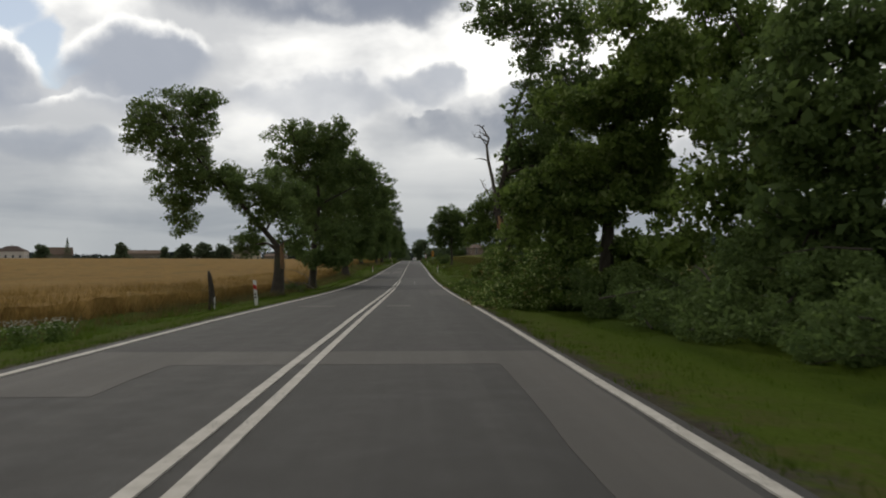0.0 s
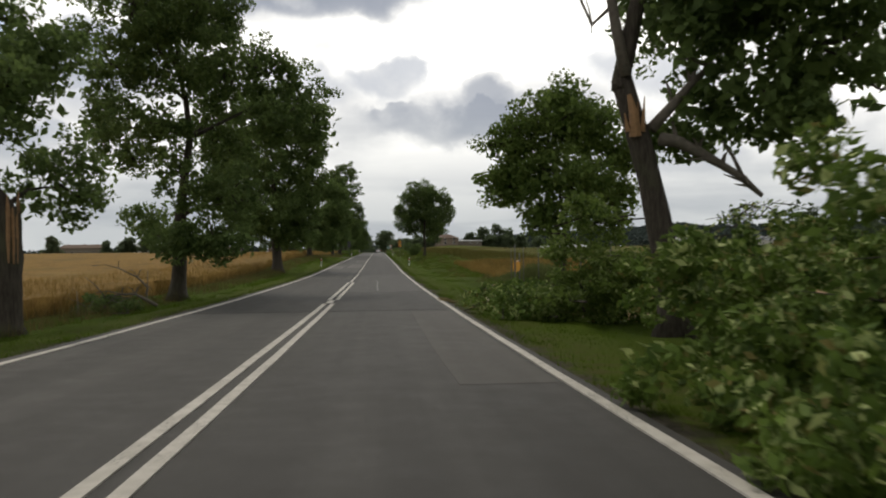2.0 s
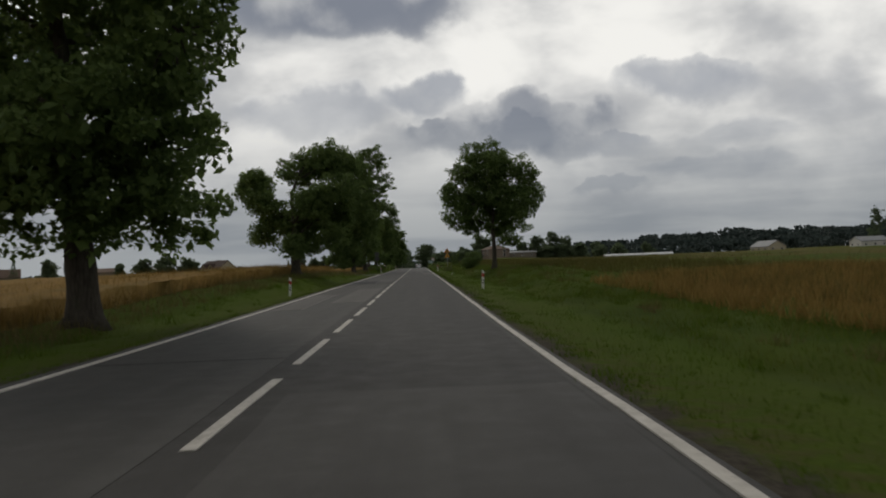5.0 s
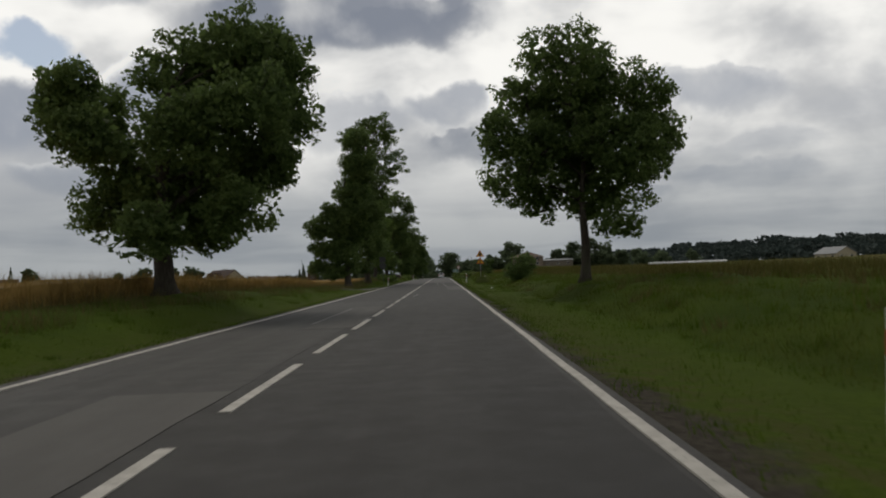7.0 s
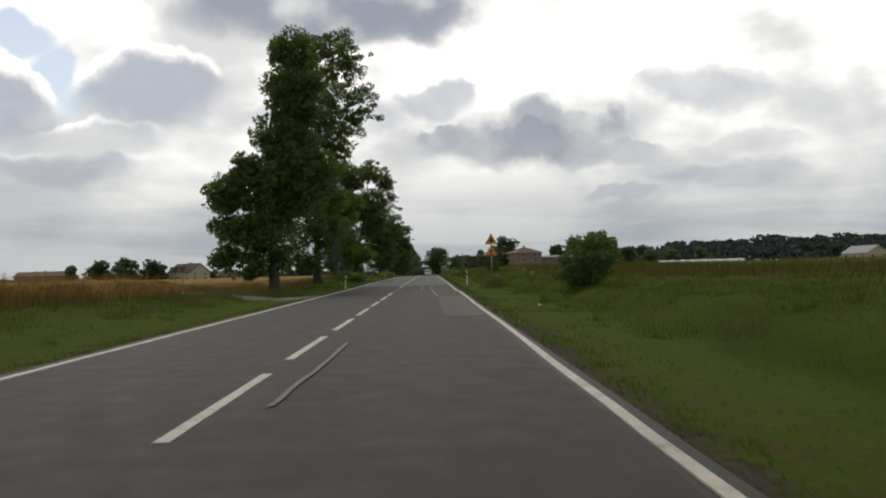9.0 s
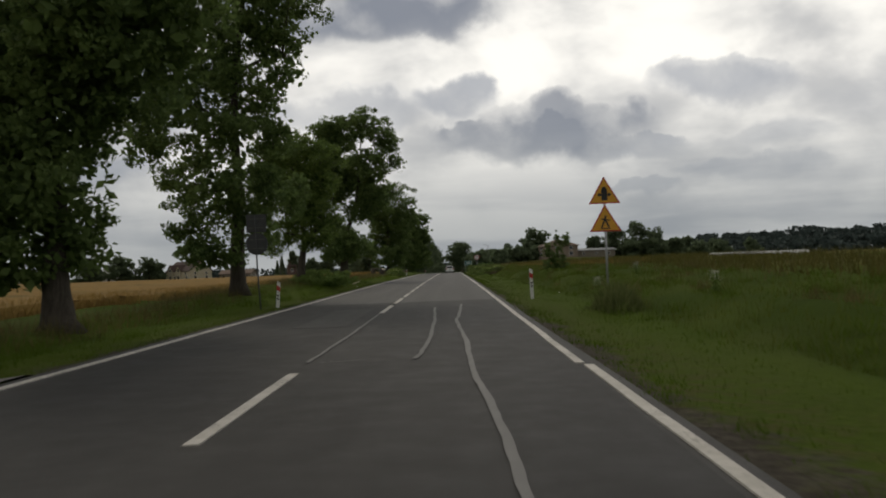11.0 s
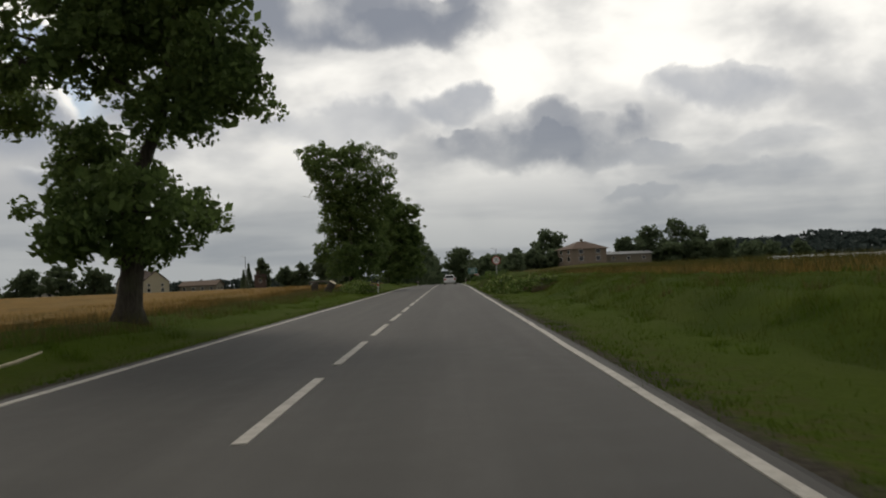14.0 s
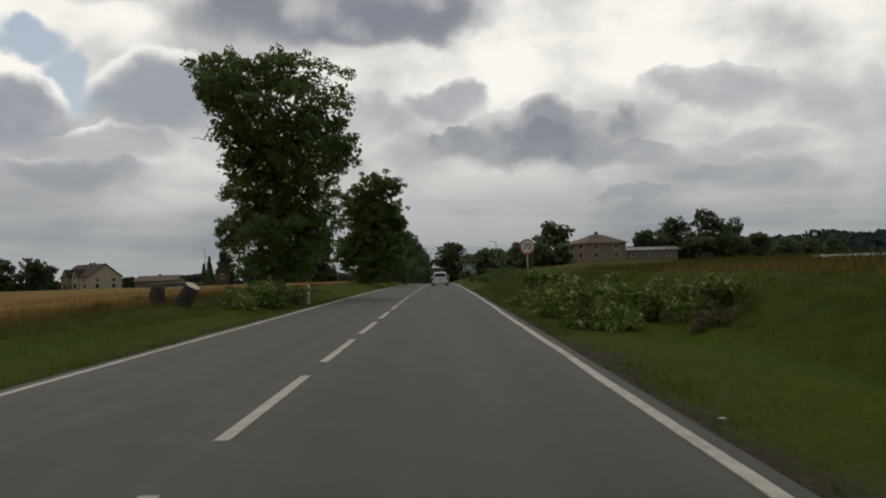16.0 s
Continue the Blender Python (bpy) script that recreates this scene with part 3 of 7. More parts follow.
road = tagged(new("road", ribbon("road", -3.85, 3.9, -60, 900, 0.0, M_ROAD, 2.5, 0.012, 1, 0.06)),
              "grey worn asphalt of a straight two-lane country road", "road", kind="structure")
XL, XR = -3.54, 3.75


def marking(name, x0, x1, y0, y1, wob=0.004, seed=0):
    ob = part(name, ribbon(name, x0, x1, y0, y1, 0.016, M_PAINT, 1.5, wob, seed), M_PAINT, road)
    return ob


marking("edge_line", XL - 0.065, XL + 0.065, -60, 700, 0.012, 2)
marking("edge_line", XR - 0.08, XR + 0.04, -60, 209.2, 0.012, 3)
marking("edge_line", XR - 0.14, XR - 0.02, 209.4, 700, 0.012, 4)
for y0, y1 in ((-60, 60.9), (63.6, 82.7)):
    marking("centre_line", -0.165, -0.04, y0, y1, 0.006, 5)
    marking("centre_line", 0.11, 0.235, y0, y1, 0.006, 6)
marking("centre_block", -0.09, 0.11, 61.5, 63.0)
first = 199.4 - 5.79 * 20
for i in range(75):
    y0 = first + 5.79 * i
    if y0 > 83.5 and not 210 < y0 < 218:
        marking("centre_dash", -0.065, 0.065, y0, y0 + 4.15, 0.004, i)


def patch(x0, x1, y0, y1, mat, seed, lift=0.008):
    """A repaired piece of surface with slightly ragged edges."""
    ob = part("asphalt_patch", ribbon("asphalt_patch", x0, x1, y0, y1, lift, mat, 1.0, 0.02, seed), mat, road, "patch of asphalt in another grey")
    return ob


patch(-3.4, 3.6, 11.4, 13.2, M_PATCH_LIGHT, 1, 0.004)
patch(-3.4, -1.8, 8.6, 11.4, M_PATCH_LIGHT, 2, 0.004)
patch(2.75, 3.6, 2.0, 11.4, M_PATCH_LIGHT, 3, 0.004)
patch(-2.6, -1.3, 29.2, 30.4, M_PATCH_LIGHT, 4, 0.004)
patch(0.55, 1.4, 29.4, 30.9, M_PATCH_LIGHT, 5, 0.004)
patch(2.5, 3.6, 43.0, 56.5, M_PATCH_PALE, 6, 0.004)
patch(-3.4, -0.25, 90.0, 101.8, M_ROAD, 8)
patch(-3.35, -0.3, 102.0, 168.0, M_PATCH_MID, 9)
patch(-1.7, -0.3, 121.0, 137.2, M_PATCH_WORN, 10, 0.012)
patch(-3.35, -2.15, 117.0, 130.0, M_PATCH_WORN, 17, 0.012)
patch(2.5, 3.6, 186.0, 202.4, M_PATCH_PALE, 12)
patch(-1.6, -0.4, 217.5, 225.0, M_PATCH_MID, 19)
patch(-3.4, 3.6, 57.0, 229.0, M_PATCH_DARK, 13, 0.004)
patch(-3.8, 3.85, 229.0, 900.0, M_ROAD_NEWER, 18, 0.004)
patch(0.35, 3.55, 69.6, 98.0, M_PATCH_MID, 16)
M_SEAL = asphalt("crack_seal", (0.13, 0.128, 0.125), (0.19, 0.187, 0.18), 0.3)


def seal(points, width, seed):
    """A winding sealed crack."""
    rng = random.Random(seed)
    verts, faces = [], []
    drift, wide = 0.0, 1.0
    for (xa, ya), (xb, yb) in zip(points, points[1:]):
        n = max(2, int(abs(yb - ya) / 0.25))
        for i in range(n):
            s = i / n
            drift, wide = drift * .8 + rng.uniform(-.011, .011), wide * .7 + rng.uniform(.6, 1.3) * .3
            x, y = xa + (xb - xa) * s + drift, ya + (yb - ya) * s
            w = width * wide / 2
            z = float(road_z(y)) + .020
            verts += [(x - w, y, z), (x + w, y, z)]
    for i in range(len(verts) // 2 - 1):
        a = i * 2
        faces.append((a, a + 1, a + 3, a + 2))
    part("crack_seal", mesh_of("crack_seal", verts, faces, M_SEAL), M_SEAL, road, "pale winding sealed crack")


seal([(1.63, 70.5), (1.57, 76), (1.6, 82), (1.5, 85.5)], .06, 1)
seal([(-1.42, 150), (-1.4, 156), (-1.43, 160)], .09, 2)
seal([(1.5, 210.5), (1.57, 211.2), (1.62, 214), (1.6, 219), (1.5, 224.6)], .075, 3)
seal([(2.46, 202), (2.42, 205), (2.28, 209), (2.28, 213), (2.15, 218), (2.25, 222), (2.32, 226)], .085, 4)
seal([(0.1, 210.4), (0.7, 210.6), (1.45, 210.5)], .07, 5)
seal([(-0.09, 150), (-0.05, 157), (-0.04, 165)], .05, 6)
patch(-1.36, -0.15, 148.0, 161.0, M_PATCH_PALE, 20, 0.012)
seal([(-0.02, 210.5), (0.03, 214), (0.0, 222)], .06, 8)
seal([(-2.2, 117), (-2.19, 126), (-2.16, 129)], .05, 10)
seal([(0.55, 172.0), (0.62, 176.0), (0.6, 179.0)], .08, 7)
# paved field entrance
def entrance(x0, x1, y0, y1):
    xs, ys = np.linspace(x0, x1, 14), np.linspace(y0, y1, 6)
    gx, gy = np.meshgrid(xs, ys)
    gy = gy + np.sign(gy - (y0 + y1) / 2) * np.clip(1.6 - np.abs(gx - x1), 0, 2) * 0.8
    z = ground_z(gx, gy) + 0.07
    z[0], z[-1] = z[0] - .16, z[-1] - .16
    idx = np.arange(84).reshape(6, 14)
    fs = np.stack([idx[:-1, :-1], idx[:-1, 1:], idx[1:, 1:], idx[1:, :-1]], -1).reshape(-1, 4)
    tagged(new("pavement", mesh_of("pavement", np.stack([gx, gy, z], -1).reshape(-1, 3), fs.tolist(), M_PATCH_LIGHT, True)), "short grey paved field entrance", "pavement", kind="structure")


entrance(-16.0, -3.9, 205.6, 209.8)

# ---- trees ----


def tree(label, x, y, lobes, trunk_r, fork, leaves, leaf=0.163, seed=1, lean=(0.0, 0.0), mat=None, spread=0.42, name="roadside_tree", limbs=True, sink=0.15, leader=(), per=70, core=0.34, bare=(), spine_r=.72):
    """A tree at (x, y): flared trunk, limbs into every lobe of the crown, twigs and a crown of separate leaves."""
    rng, rnd = np.random.default_rng(seed), random.Random(seed)
    top = empty(name, x, y, gz(x, y))
    tagged(top, label, "tree", "trees along the road")
    lean = Vector((lean[0], lean[1], 0))
    path, radii = [], []
    for i in range(9):
        s = i / 8
        path.append(Vector((math.sin(s * 4 + seed) * 0.06, math.cos(s * 3 + seed) * 0.06, -sink + s * (fork + sink))) + lean * s * s)
        flare = 1 + 0.75 * max(0, 1 - s * 4.5) ** 2
        radii.append(trunk_r * flare * (1 - 0.28 * s))
    tip = path[-1]
    v, f = tube(path, radii, 14, rough=0.07, rng=rnd)
    part("trunk", mesh_of("trunk", v, f, M_BARK, True), M_BARK, top)
    points, clumps = lobe_points(lobes, int(leaves * 1.58), spread * 1.05, rng, per)
    heart = [(*q[:3], q[3] * .72, q[4] * .72, q[5] * .72) for q in lobes]
    inner, _ = lobe_points(heart, int(leaves * core), spread * 1.6, rng, 20)
    if limbs:
        centre = sum((Vector(q[:3]) for q in lobes), Vector()) / len(lobes)
        height = max(q[2] + q[5] * .4 for q in lobes)
        if not leader:
            leader = [tip.lerp(Vector((centre.x * .7, centre.y * .7, height * .88)), s) + Vector((math.sin(s * 6 + seed) * .6, math.cos(s * 5 + seed) * .6, 0)) * s for s in (.2, .4, .6, .8, 1.0)]
        spine = [tip - Vector((0, 0, .25)), tip] + [Vector(q) for q in leader]
        rs = [trunk_r * spine_r * (1 - .84 * i / (len(spine) - 1)) for i in range(len(spine))]
        v, f = tube(spine, rs, 9, rough=.05, rng=rnd)
        part("limb", mesh_of("limb", v, f, M_BARK, True), M_BARK, top)
        for q in sorted((q for i, q in enumerate(lobes) if i not in bare), key=lambda q: -q[3] * q[5])[:11]:
            goal = Vector(q[:3])
            # leave the spine below the lobe, bend upwards into it
            best = min(range(len(spine)), key=lambda i: abs((goal.z - spine[i].z) - .4 * math.hypot(goal.x - spine[i].x, goal.y - spine[i].y)) + 1.0 * (goal - spine[i]).length)
            start = spine[best]
            d = goal - start
            r0 = min(rs[best] * .62, .03 + .028 * d.length)
            bend = Vector((rnd.uniform(-.35, .35), rnd.uniform(-.35, .35), .10 * d.length))
            v, f = tube([start, start + d * .25 + bend * .55, start + d * .5 + bend, start + d * .78 + bend * .5, goal], [r0, r0 * .82, r0 * .62, r0 * .4, .02], 7, rough=.06, rng=rnd)
            part("limb", mesh_of("limb", v, f, M_BARK, True), M_BARK, top)
        v, f = [], []
        centres = [Vector(q[:3]) for q in lobes]
        for c in clumps[:: max(1, len(clumps) // 150)]:
            c = Vector(c)
            s = min(centres, key=lambda q: (q - c).length)
            k = s.lerp(c, 0.5) + Vector((rnd.uniform(-.25, .25), rnd.uniform(-.25, .25), -0.12))
            tube([s, k, c], [0.04, 0.025, 0.010], 4, v, f)
        tagged(part("twig_growth", mesh_of("twig_growth", v, f, M_BARK), M_BARK, top), kind="stuff")
    corners = np.concatenate([leaf_quads(points, leaf * 1.14, rng), leaf_quads(inner, leaf * 2.1, rng)])
    part("crown", quads_of("crown", corners, mat or M_LEAF), mat or M_LEAF, top)
    return top


tree('broken roadside tree with one long leaning leafy limb', -7.5, 55.1, [
    (-6.3, -1.9, 11, 3.04, 2.87, 2.43),
    (-6.7, 1.1, 7.9, 2.18, 2.41, 2.41),
    (-6.9, 1.9, 5.6, 1.17, 1.39, 1.47),
    (-9, 0, 11, 1.32, 1.52, 1.57),
    (-4.4, -2.9, 12.2, 1.44, 1.46, 1.35),
    (-5.6, 1.8, 9.6, 0.6, 0.8, 0.9),
    (-2.2, -2.7, 7.1, 1.08, 1.07, 0.96),
    (-1.4, 0, 5.2, 0.8, 0.9, 0.7),
    (-2.5, 0.2, 6.4, 0.9, 1.0, 0.8),
    (-0.3, -0.3, 6.3, 1.2, 1.1, 0.9),
    (1.0, 0.2, 6.8, 1.1, 1.2, 0.9),
    (-1.9, 0.3, 4.1, 1.1, 1.0, 0.6),
    (-3.4, 0.6, 7.6, 1.2, 1.2, 0.9),
    (-4.6, -0.4, 8.0, 1.3, 1.3, 1.1),
    (-3.0, -0.3, 8.2, .8, .8, 0.6),
    (-1, -1.6, 7.4, 0.98, 1.03, 0.98),
    (-0.3, 1, 8.1, 1.16, 1.09, 0.9),
    (-2.5, 2.7, 3.4, 1.39, 1.15, 0.8),
    (0.5, -1.4, 5.9, 1.24, 1.46, 1.54),
    (0.9, 1.3, 3.8, 1.3, 1.36, 1.3),
], 0.42, 3.2, 27000, seed=11, leaf=0.14, core=0.10, bare=(2, 5), spine_r=.56, leader=[(-.9, .1, 4.3), (-2.2, .2, 5.8), (-3.6, .1, 7.4), (-5.2, 0, 9.0), (-6.6, 0, 10.6)])
tree('broad spreading roadside tree with forked limbs and open crown', -7.3, 71.6, [
    (-1.1, -2.6, 12.3, 2.41, 2.25, 1.87),
    (2, -2.7, 12.7, 2.15, 2.12, 1.88),
    (-2.5, -1, 10.3, 1.61, 1.79, 1.8),
    (0.1, -1.8, 10.3, 2.33, 2.3, 2.05),
    (2, 1.4, 10.7, 2.22, 2.33, 2.22),
    (-3.5, 1.8, 8.3, 1.42, 1.59, 1.62),
    (-0.8, -1.2, 7.7, 2.08, 1.89, 1.52),
    (-2.4, 1.5, 6.6, 1.17, 1.08, 0.88),
    (1.5, 2.9, 7.9, 2.14, 2.24, 2.14),
    (0.7, -1.6, 5.3, 1.51, 1.52, 1.38),
    (2.7, -1.7, 4.5, 1.79, 1.81, 1.65),
    (-1.7, 2.2, 3.7, 1.64, 1.39, 1.01),
    (0.8, -2, 2.6, 2.18, 1.57, 0.82),
    (4.1, 0.9, 10.4, 1.32, 1.47, 1.47),
    (5.4, 1.2, 9.2, 1.48, 1.56, 1.48),
    (6.1, 0, 7.8, 0.81, 0.94, 0.98),
    (4.1, -1, 7.9, 1.13, 1.18, 1.13),
    (-0.6, 2, 13.2, 2.6, 2.2, 1.3),
    (2.3, -2.8, 2.4, 1.34, 1.07, 0.7),
], 0.36, 4.0, 27000, seed=12, lean=(0.2, 0), leaf=0.155, core=0.18)
tree('large old roadside tree with a wide leafy crown', -7.95, 112.7, [
    (-2.2, 2, 16.3, 2.58, 2.63, 2.42),
    (1.3, -2.3, 14.8, 2.54, 2.56, 2.34),
    (3.2, -0.7, 13.5, 2.09, 2.25, 2.21),
    (-4.5, -0.9, 13.2, 2.18, 2.08, 1.78),
    (-1.7, -2.1, 12.4, 2.92, 2.45, 1.75),
    (3.4, -0.7, 11.2, 1.85, 1.85, 1.69),
    (-4.4, -1.6, 9.9, 2.42, 2.4, 2.15),
    (-5.8, 0, 7.6, 1.84, 1.77, 1.52),
    (-3.9, 2.1, 7.9, 3.11, 3.05, 2.7),
    (0.2, 2.1, 8.5, 3.55, 3.18, 2.5),
    (3.4, -1.3, 8.2, 1.83, 2.25, 2.46),
    (0.1, -2.3, 5.3, 3.68, 3.15, 2.33),
    (2.5, -0.8, 5.1, 2.31, 2.47, 2.39),
    (-2.2, -1.1, 4.4, 1.77, 1.76, 1.58),
    (0.1, -1, 3.4, 3.17, 2.5, 1.59),
    (1.9, 1.7, 3.3, 1.87, 1.68, 1.33),
    (0.8, 1, 12, 2.05, 1.94, 1.64),
    (-2.5, -2.3, 10.3, 2.32, 2.24, 1.94),
    (0.2, -2.3, 9.9, 2.33, 2.24, 1.94),
    (-4.9, -1.1, 11.8, 1.97, 1.96, 1.77),
    (-4, 1.1, 6, 2.45, 2.25, 1.84),
], 0.50, 3.6, 40000, seed=13, leaf=0.175)
tree('spreading roadside tree with a heart-shaped dark crown', -8.8, 160, [
    (2.3, 2.1, 10, 2.58, 2.39, 1.96),
    (4.3, 1.2, 9.4, 1.82, 1.91, 1.82),
    (0.4, 1.9, 9.2, 1.85, 1.92, 1.8),
    (4.8, 1.1, 7.1, 1.31, 1.51, 1.56),
    (3.5, -1.9, 6.8, 2.44, 2.19, 1.74),
    (1.8, -2.8, 5.9, 1.81, 1.72, 1.47),
    (4, 1, 5.2, 1.55, 1.47, 1.25),
    (2.1, 2.1, 4.9, 2.32, 2.03, 1.55),
    (-0.3, 1.2, 4.5, 2.01, 1.88, 1.56),
    (-2.2, 1.8, 5.5, 1.58, 1.64, 1.53),
    (-3.4, -0.5, 8, 1.26, 1.32, 1.26),
    (-2.5, -1.4, 6.2, 1.46, 1.41, 1.22),
    (-2.8, 1.8, 3.7, 1.53, 1.42, 1.17),
    (0.3, -2.5, 2.4, 1.7, 1.4, 0.95),
    (0.7, 2.8, 2.8, 1.96, 1.61, 1.1),
    (3.4, -1.9, 3.2, 1.39, 1.34, 1.16),
    (-4.2, -0, 7.3, 0.78, 0.87, 0.88),
    (-3, 2.1, 7.7, 1.16, 1.29, 1.29),
], 0.42, 3.2, 30000, seed=14, leaf=0.15, core=0.5)
tree('low broad roadside tree with leaves down to the wheat', -8.6, 221, [
    (-3.5, 0.1, 6.7, 1.26, 1.42, 1.45),
    (-1.8, 0.6, 7.2, 1.96, 2.06, 1.96),
    (0.1, 0.3, 6.2, 1.82, 1.98, 1.94),
    (-2.8, -0.4, 4.5, 1.66, 1.57, 1.33),
    (-0.7, -0.4, 4, 2.26, 2.06, 1.66),
    (0.2, 0.3, 2.4, 0.87, 0.91, 0.87),
    (-3.3, 0.2, 2.4, 1.16, 1.11, 0.96),
    (-1.3, -0.7, 1.9, 1.41, 1.3, 1.06),
    (-2, 0.7, 8.9, 1.11, 1.16, 1.11),
    (0.6, 0, 7.8, 1.45, 1.52, 1.45),
    (1.5, -0.3, 16.8, 1.87, 1.84, 1.63),
    (1.8, -0.3, 13.7, 2.45, 2.57, 2.45),
    (1, 0.3, 10.7, 2.64, 2.68, 2.46),
    (2.1, -0.4, 8.3, 2.9, 2.9, 2.61),
], 0.42, 3.0, 31000, seed=15, core=0.5)
tree('very tall slender roadside tree with open crown', -7.74, 236.7, [
    (1.6, 0.5, 20, 3.57, 3.32, 2.75),
    (-1.5, -0, 19.3, 1.91, 1.94, 1.78),
    (2.1, 0.8, 15.5, 3.58, 3.61, 3.3),
    (0.6, 1, 13, 2.41, 2.31, 2),
    (2.2, 0.6, 11.2, 1.11, 1.59, 1.92),
    (-2, 1.3, 11.6, 2.31, 2.42, 2.31),
    (0.3, 0.7, 9.7, 2.39, 2.35, 2.1),
    (-3, -1.1, 9, 1.82, 1.84, 1.68),
    (-0.7, -1.2, 7.1, 2.17, 1.99, 1.62),
    (1.5, 0.8, 7.5, 1.05, 1.41, 1.63),
    (-2.9, 1.2, 5.3, 1.47, 1.48, 1.35),
    (0.1, -1.7, 4.7, 2.26, 2.02, 1.6),
    (-1.6, -0.9, 3, 1.34, 1.38, 1.29),
    (1, -1.3, 2.9, 1.28, 1.28, 1.16),
    (-0.7, -1.8, 1.9, 1.64, 1.12, 0.49),
    (1.8, -1, 4.4, 0.78, 1.09, 1.29),
    (-4.1, 0, 7.4, 1.15, 1.28, 1.29),
    (2, 4, 5.2, 0.71, 0.74, 0.71),
    (1.7, 4, 4.2, 0.59, 0.68, 0.71),
    (2.1, 5, 4.7, 0.5, 0.46, 0.37),
    (1.4, 4, 3.3, 0.35, 0.46, 0.53),
], 0.36, 5.0, 29000, seed=16, core=.22)
tree('rounded bright green roadside tree with a curved trunk', -8.3, 255.6, [
    (0, -0.6, 8.8, 1.73, 1.64, 1.39),
    (-2.3, 0.6, 8.6, 1.29, 1.36, 1.29),
    (1.7, -1.1, 8.2, 1.6, 1.61, 1.37),
    (-2, 1.5, 6.9, 2.08, 1.92, 1.57),
    (0.1, 0.6, 6.7, 2.15, 2.1, 1.79),
    (1.5, -0.4, 6.4, 1.35, 1.5, 1.75),
    (-2.8, -0.2, 5, 0.92, 1.02, 1.02),
    (0.1, -0.7, 4.5, 2.1, 1.79, 1.31),
    (1.2, 0.1, 4.4, 1.4, 1.4, 1.43),
    (-1.4, 1.3, 3.3, 1.31, 1.16, 0.91),
    (1.1, -0.7, 2.9, 1.57, 1.25, 0.81),
    (-2, 1.1, 2.2, 0.75, 0.63, 0.45),
], 0.28, 3.0, 25000, seed=17, lean=(0.2, 0), mat=M_LEAF_LIGHT, leaf=0.135, core=0.1)
tree('forked old roadside tree with a gap under its crown', -8, 275.5, [
    (2.7, -1.6, 14.2, 2.56, 2.25, 1.73),
    (4.5, 0.4, 12.9, 1.24, 1.63, 1.86),
    (0.2, 0.9, 13.6, 2.04, 2.14, 2.04),
    (5.1, -0, 10.9, 0.62, 0.73, 0.77),
    (2.5, -1.8, 10.5, 2.32, 2.24, 1.94),
    (0, 0.6, 9.3, 1.87, 2.17, 2.26),
    (3, -0.7, 7.9, 1.75, 1.87, 1.82),
    (1.7, -1, 6.2, 1.59, 1.47, 1.21),
    (0.4, -1, 3.3, 2.42, 2.3, 1.96),
    (1.7, 1.6, 3.3, 0.95, 0.91, 0.79),
    (-4.1, -1.1, 9.1, 2.11, 1.78, 1.29),
    (-2.4, -1.3, 7.8, 1.97, 1.58, 1.03),
    (-4.5, 1.9, 7, 1.47, 1.24, 0.91),
    (-0.5, -2.1, 2.8, 1.44, 1.41, 1.25),
    (0.4, 0.8, 2.5, 1.09, 1.06, 0.93),
    (1.2, 1.7, 3.6, 1.21, 1, 0.69),
    (-5.8, -0, 12.3, 2.05, 1.61, 1.02),
    (-6.6, 0.3, 9.4, 1.3, 1.2, 0.9),
    (-5.4, -0.5, 10.8, 1.5, 1.3, 1.0),
    (-0.6, 0.4, 4.5, 1.7, 1.6, 1.2),
    (-0.9, -0.5, 5.3, 1.1, 1.2, 0.8),
    (0.9, 1.1, 9.4, 2.1, 1.93, 1.57),
    (2.6, 0.5, 7.1, 1.8, 1.69, 1.42),
    (-1.6, 1, 10.2, 1.83, 1.78, 1.57),
    (-1.2, 0.5, 11.4, 1.78, 1.87, 1.78),
    (-0.4, -0.4, 8.2, 1.59, 1.58, 1.43),
    (-1.2, 0.3, 14, 1.78, 1.87, 1.78),
], 0.38, 4.4, 29000, seed=18, lean=(0.4, 0), leader=[(1.2, 0, 6.4), (1.6, 0, 8.6), (1.9, .2, 10.8), (2.0, 0, 13.2)], core=.4)
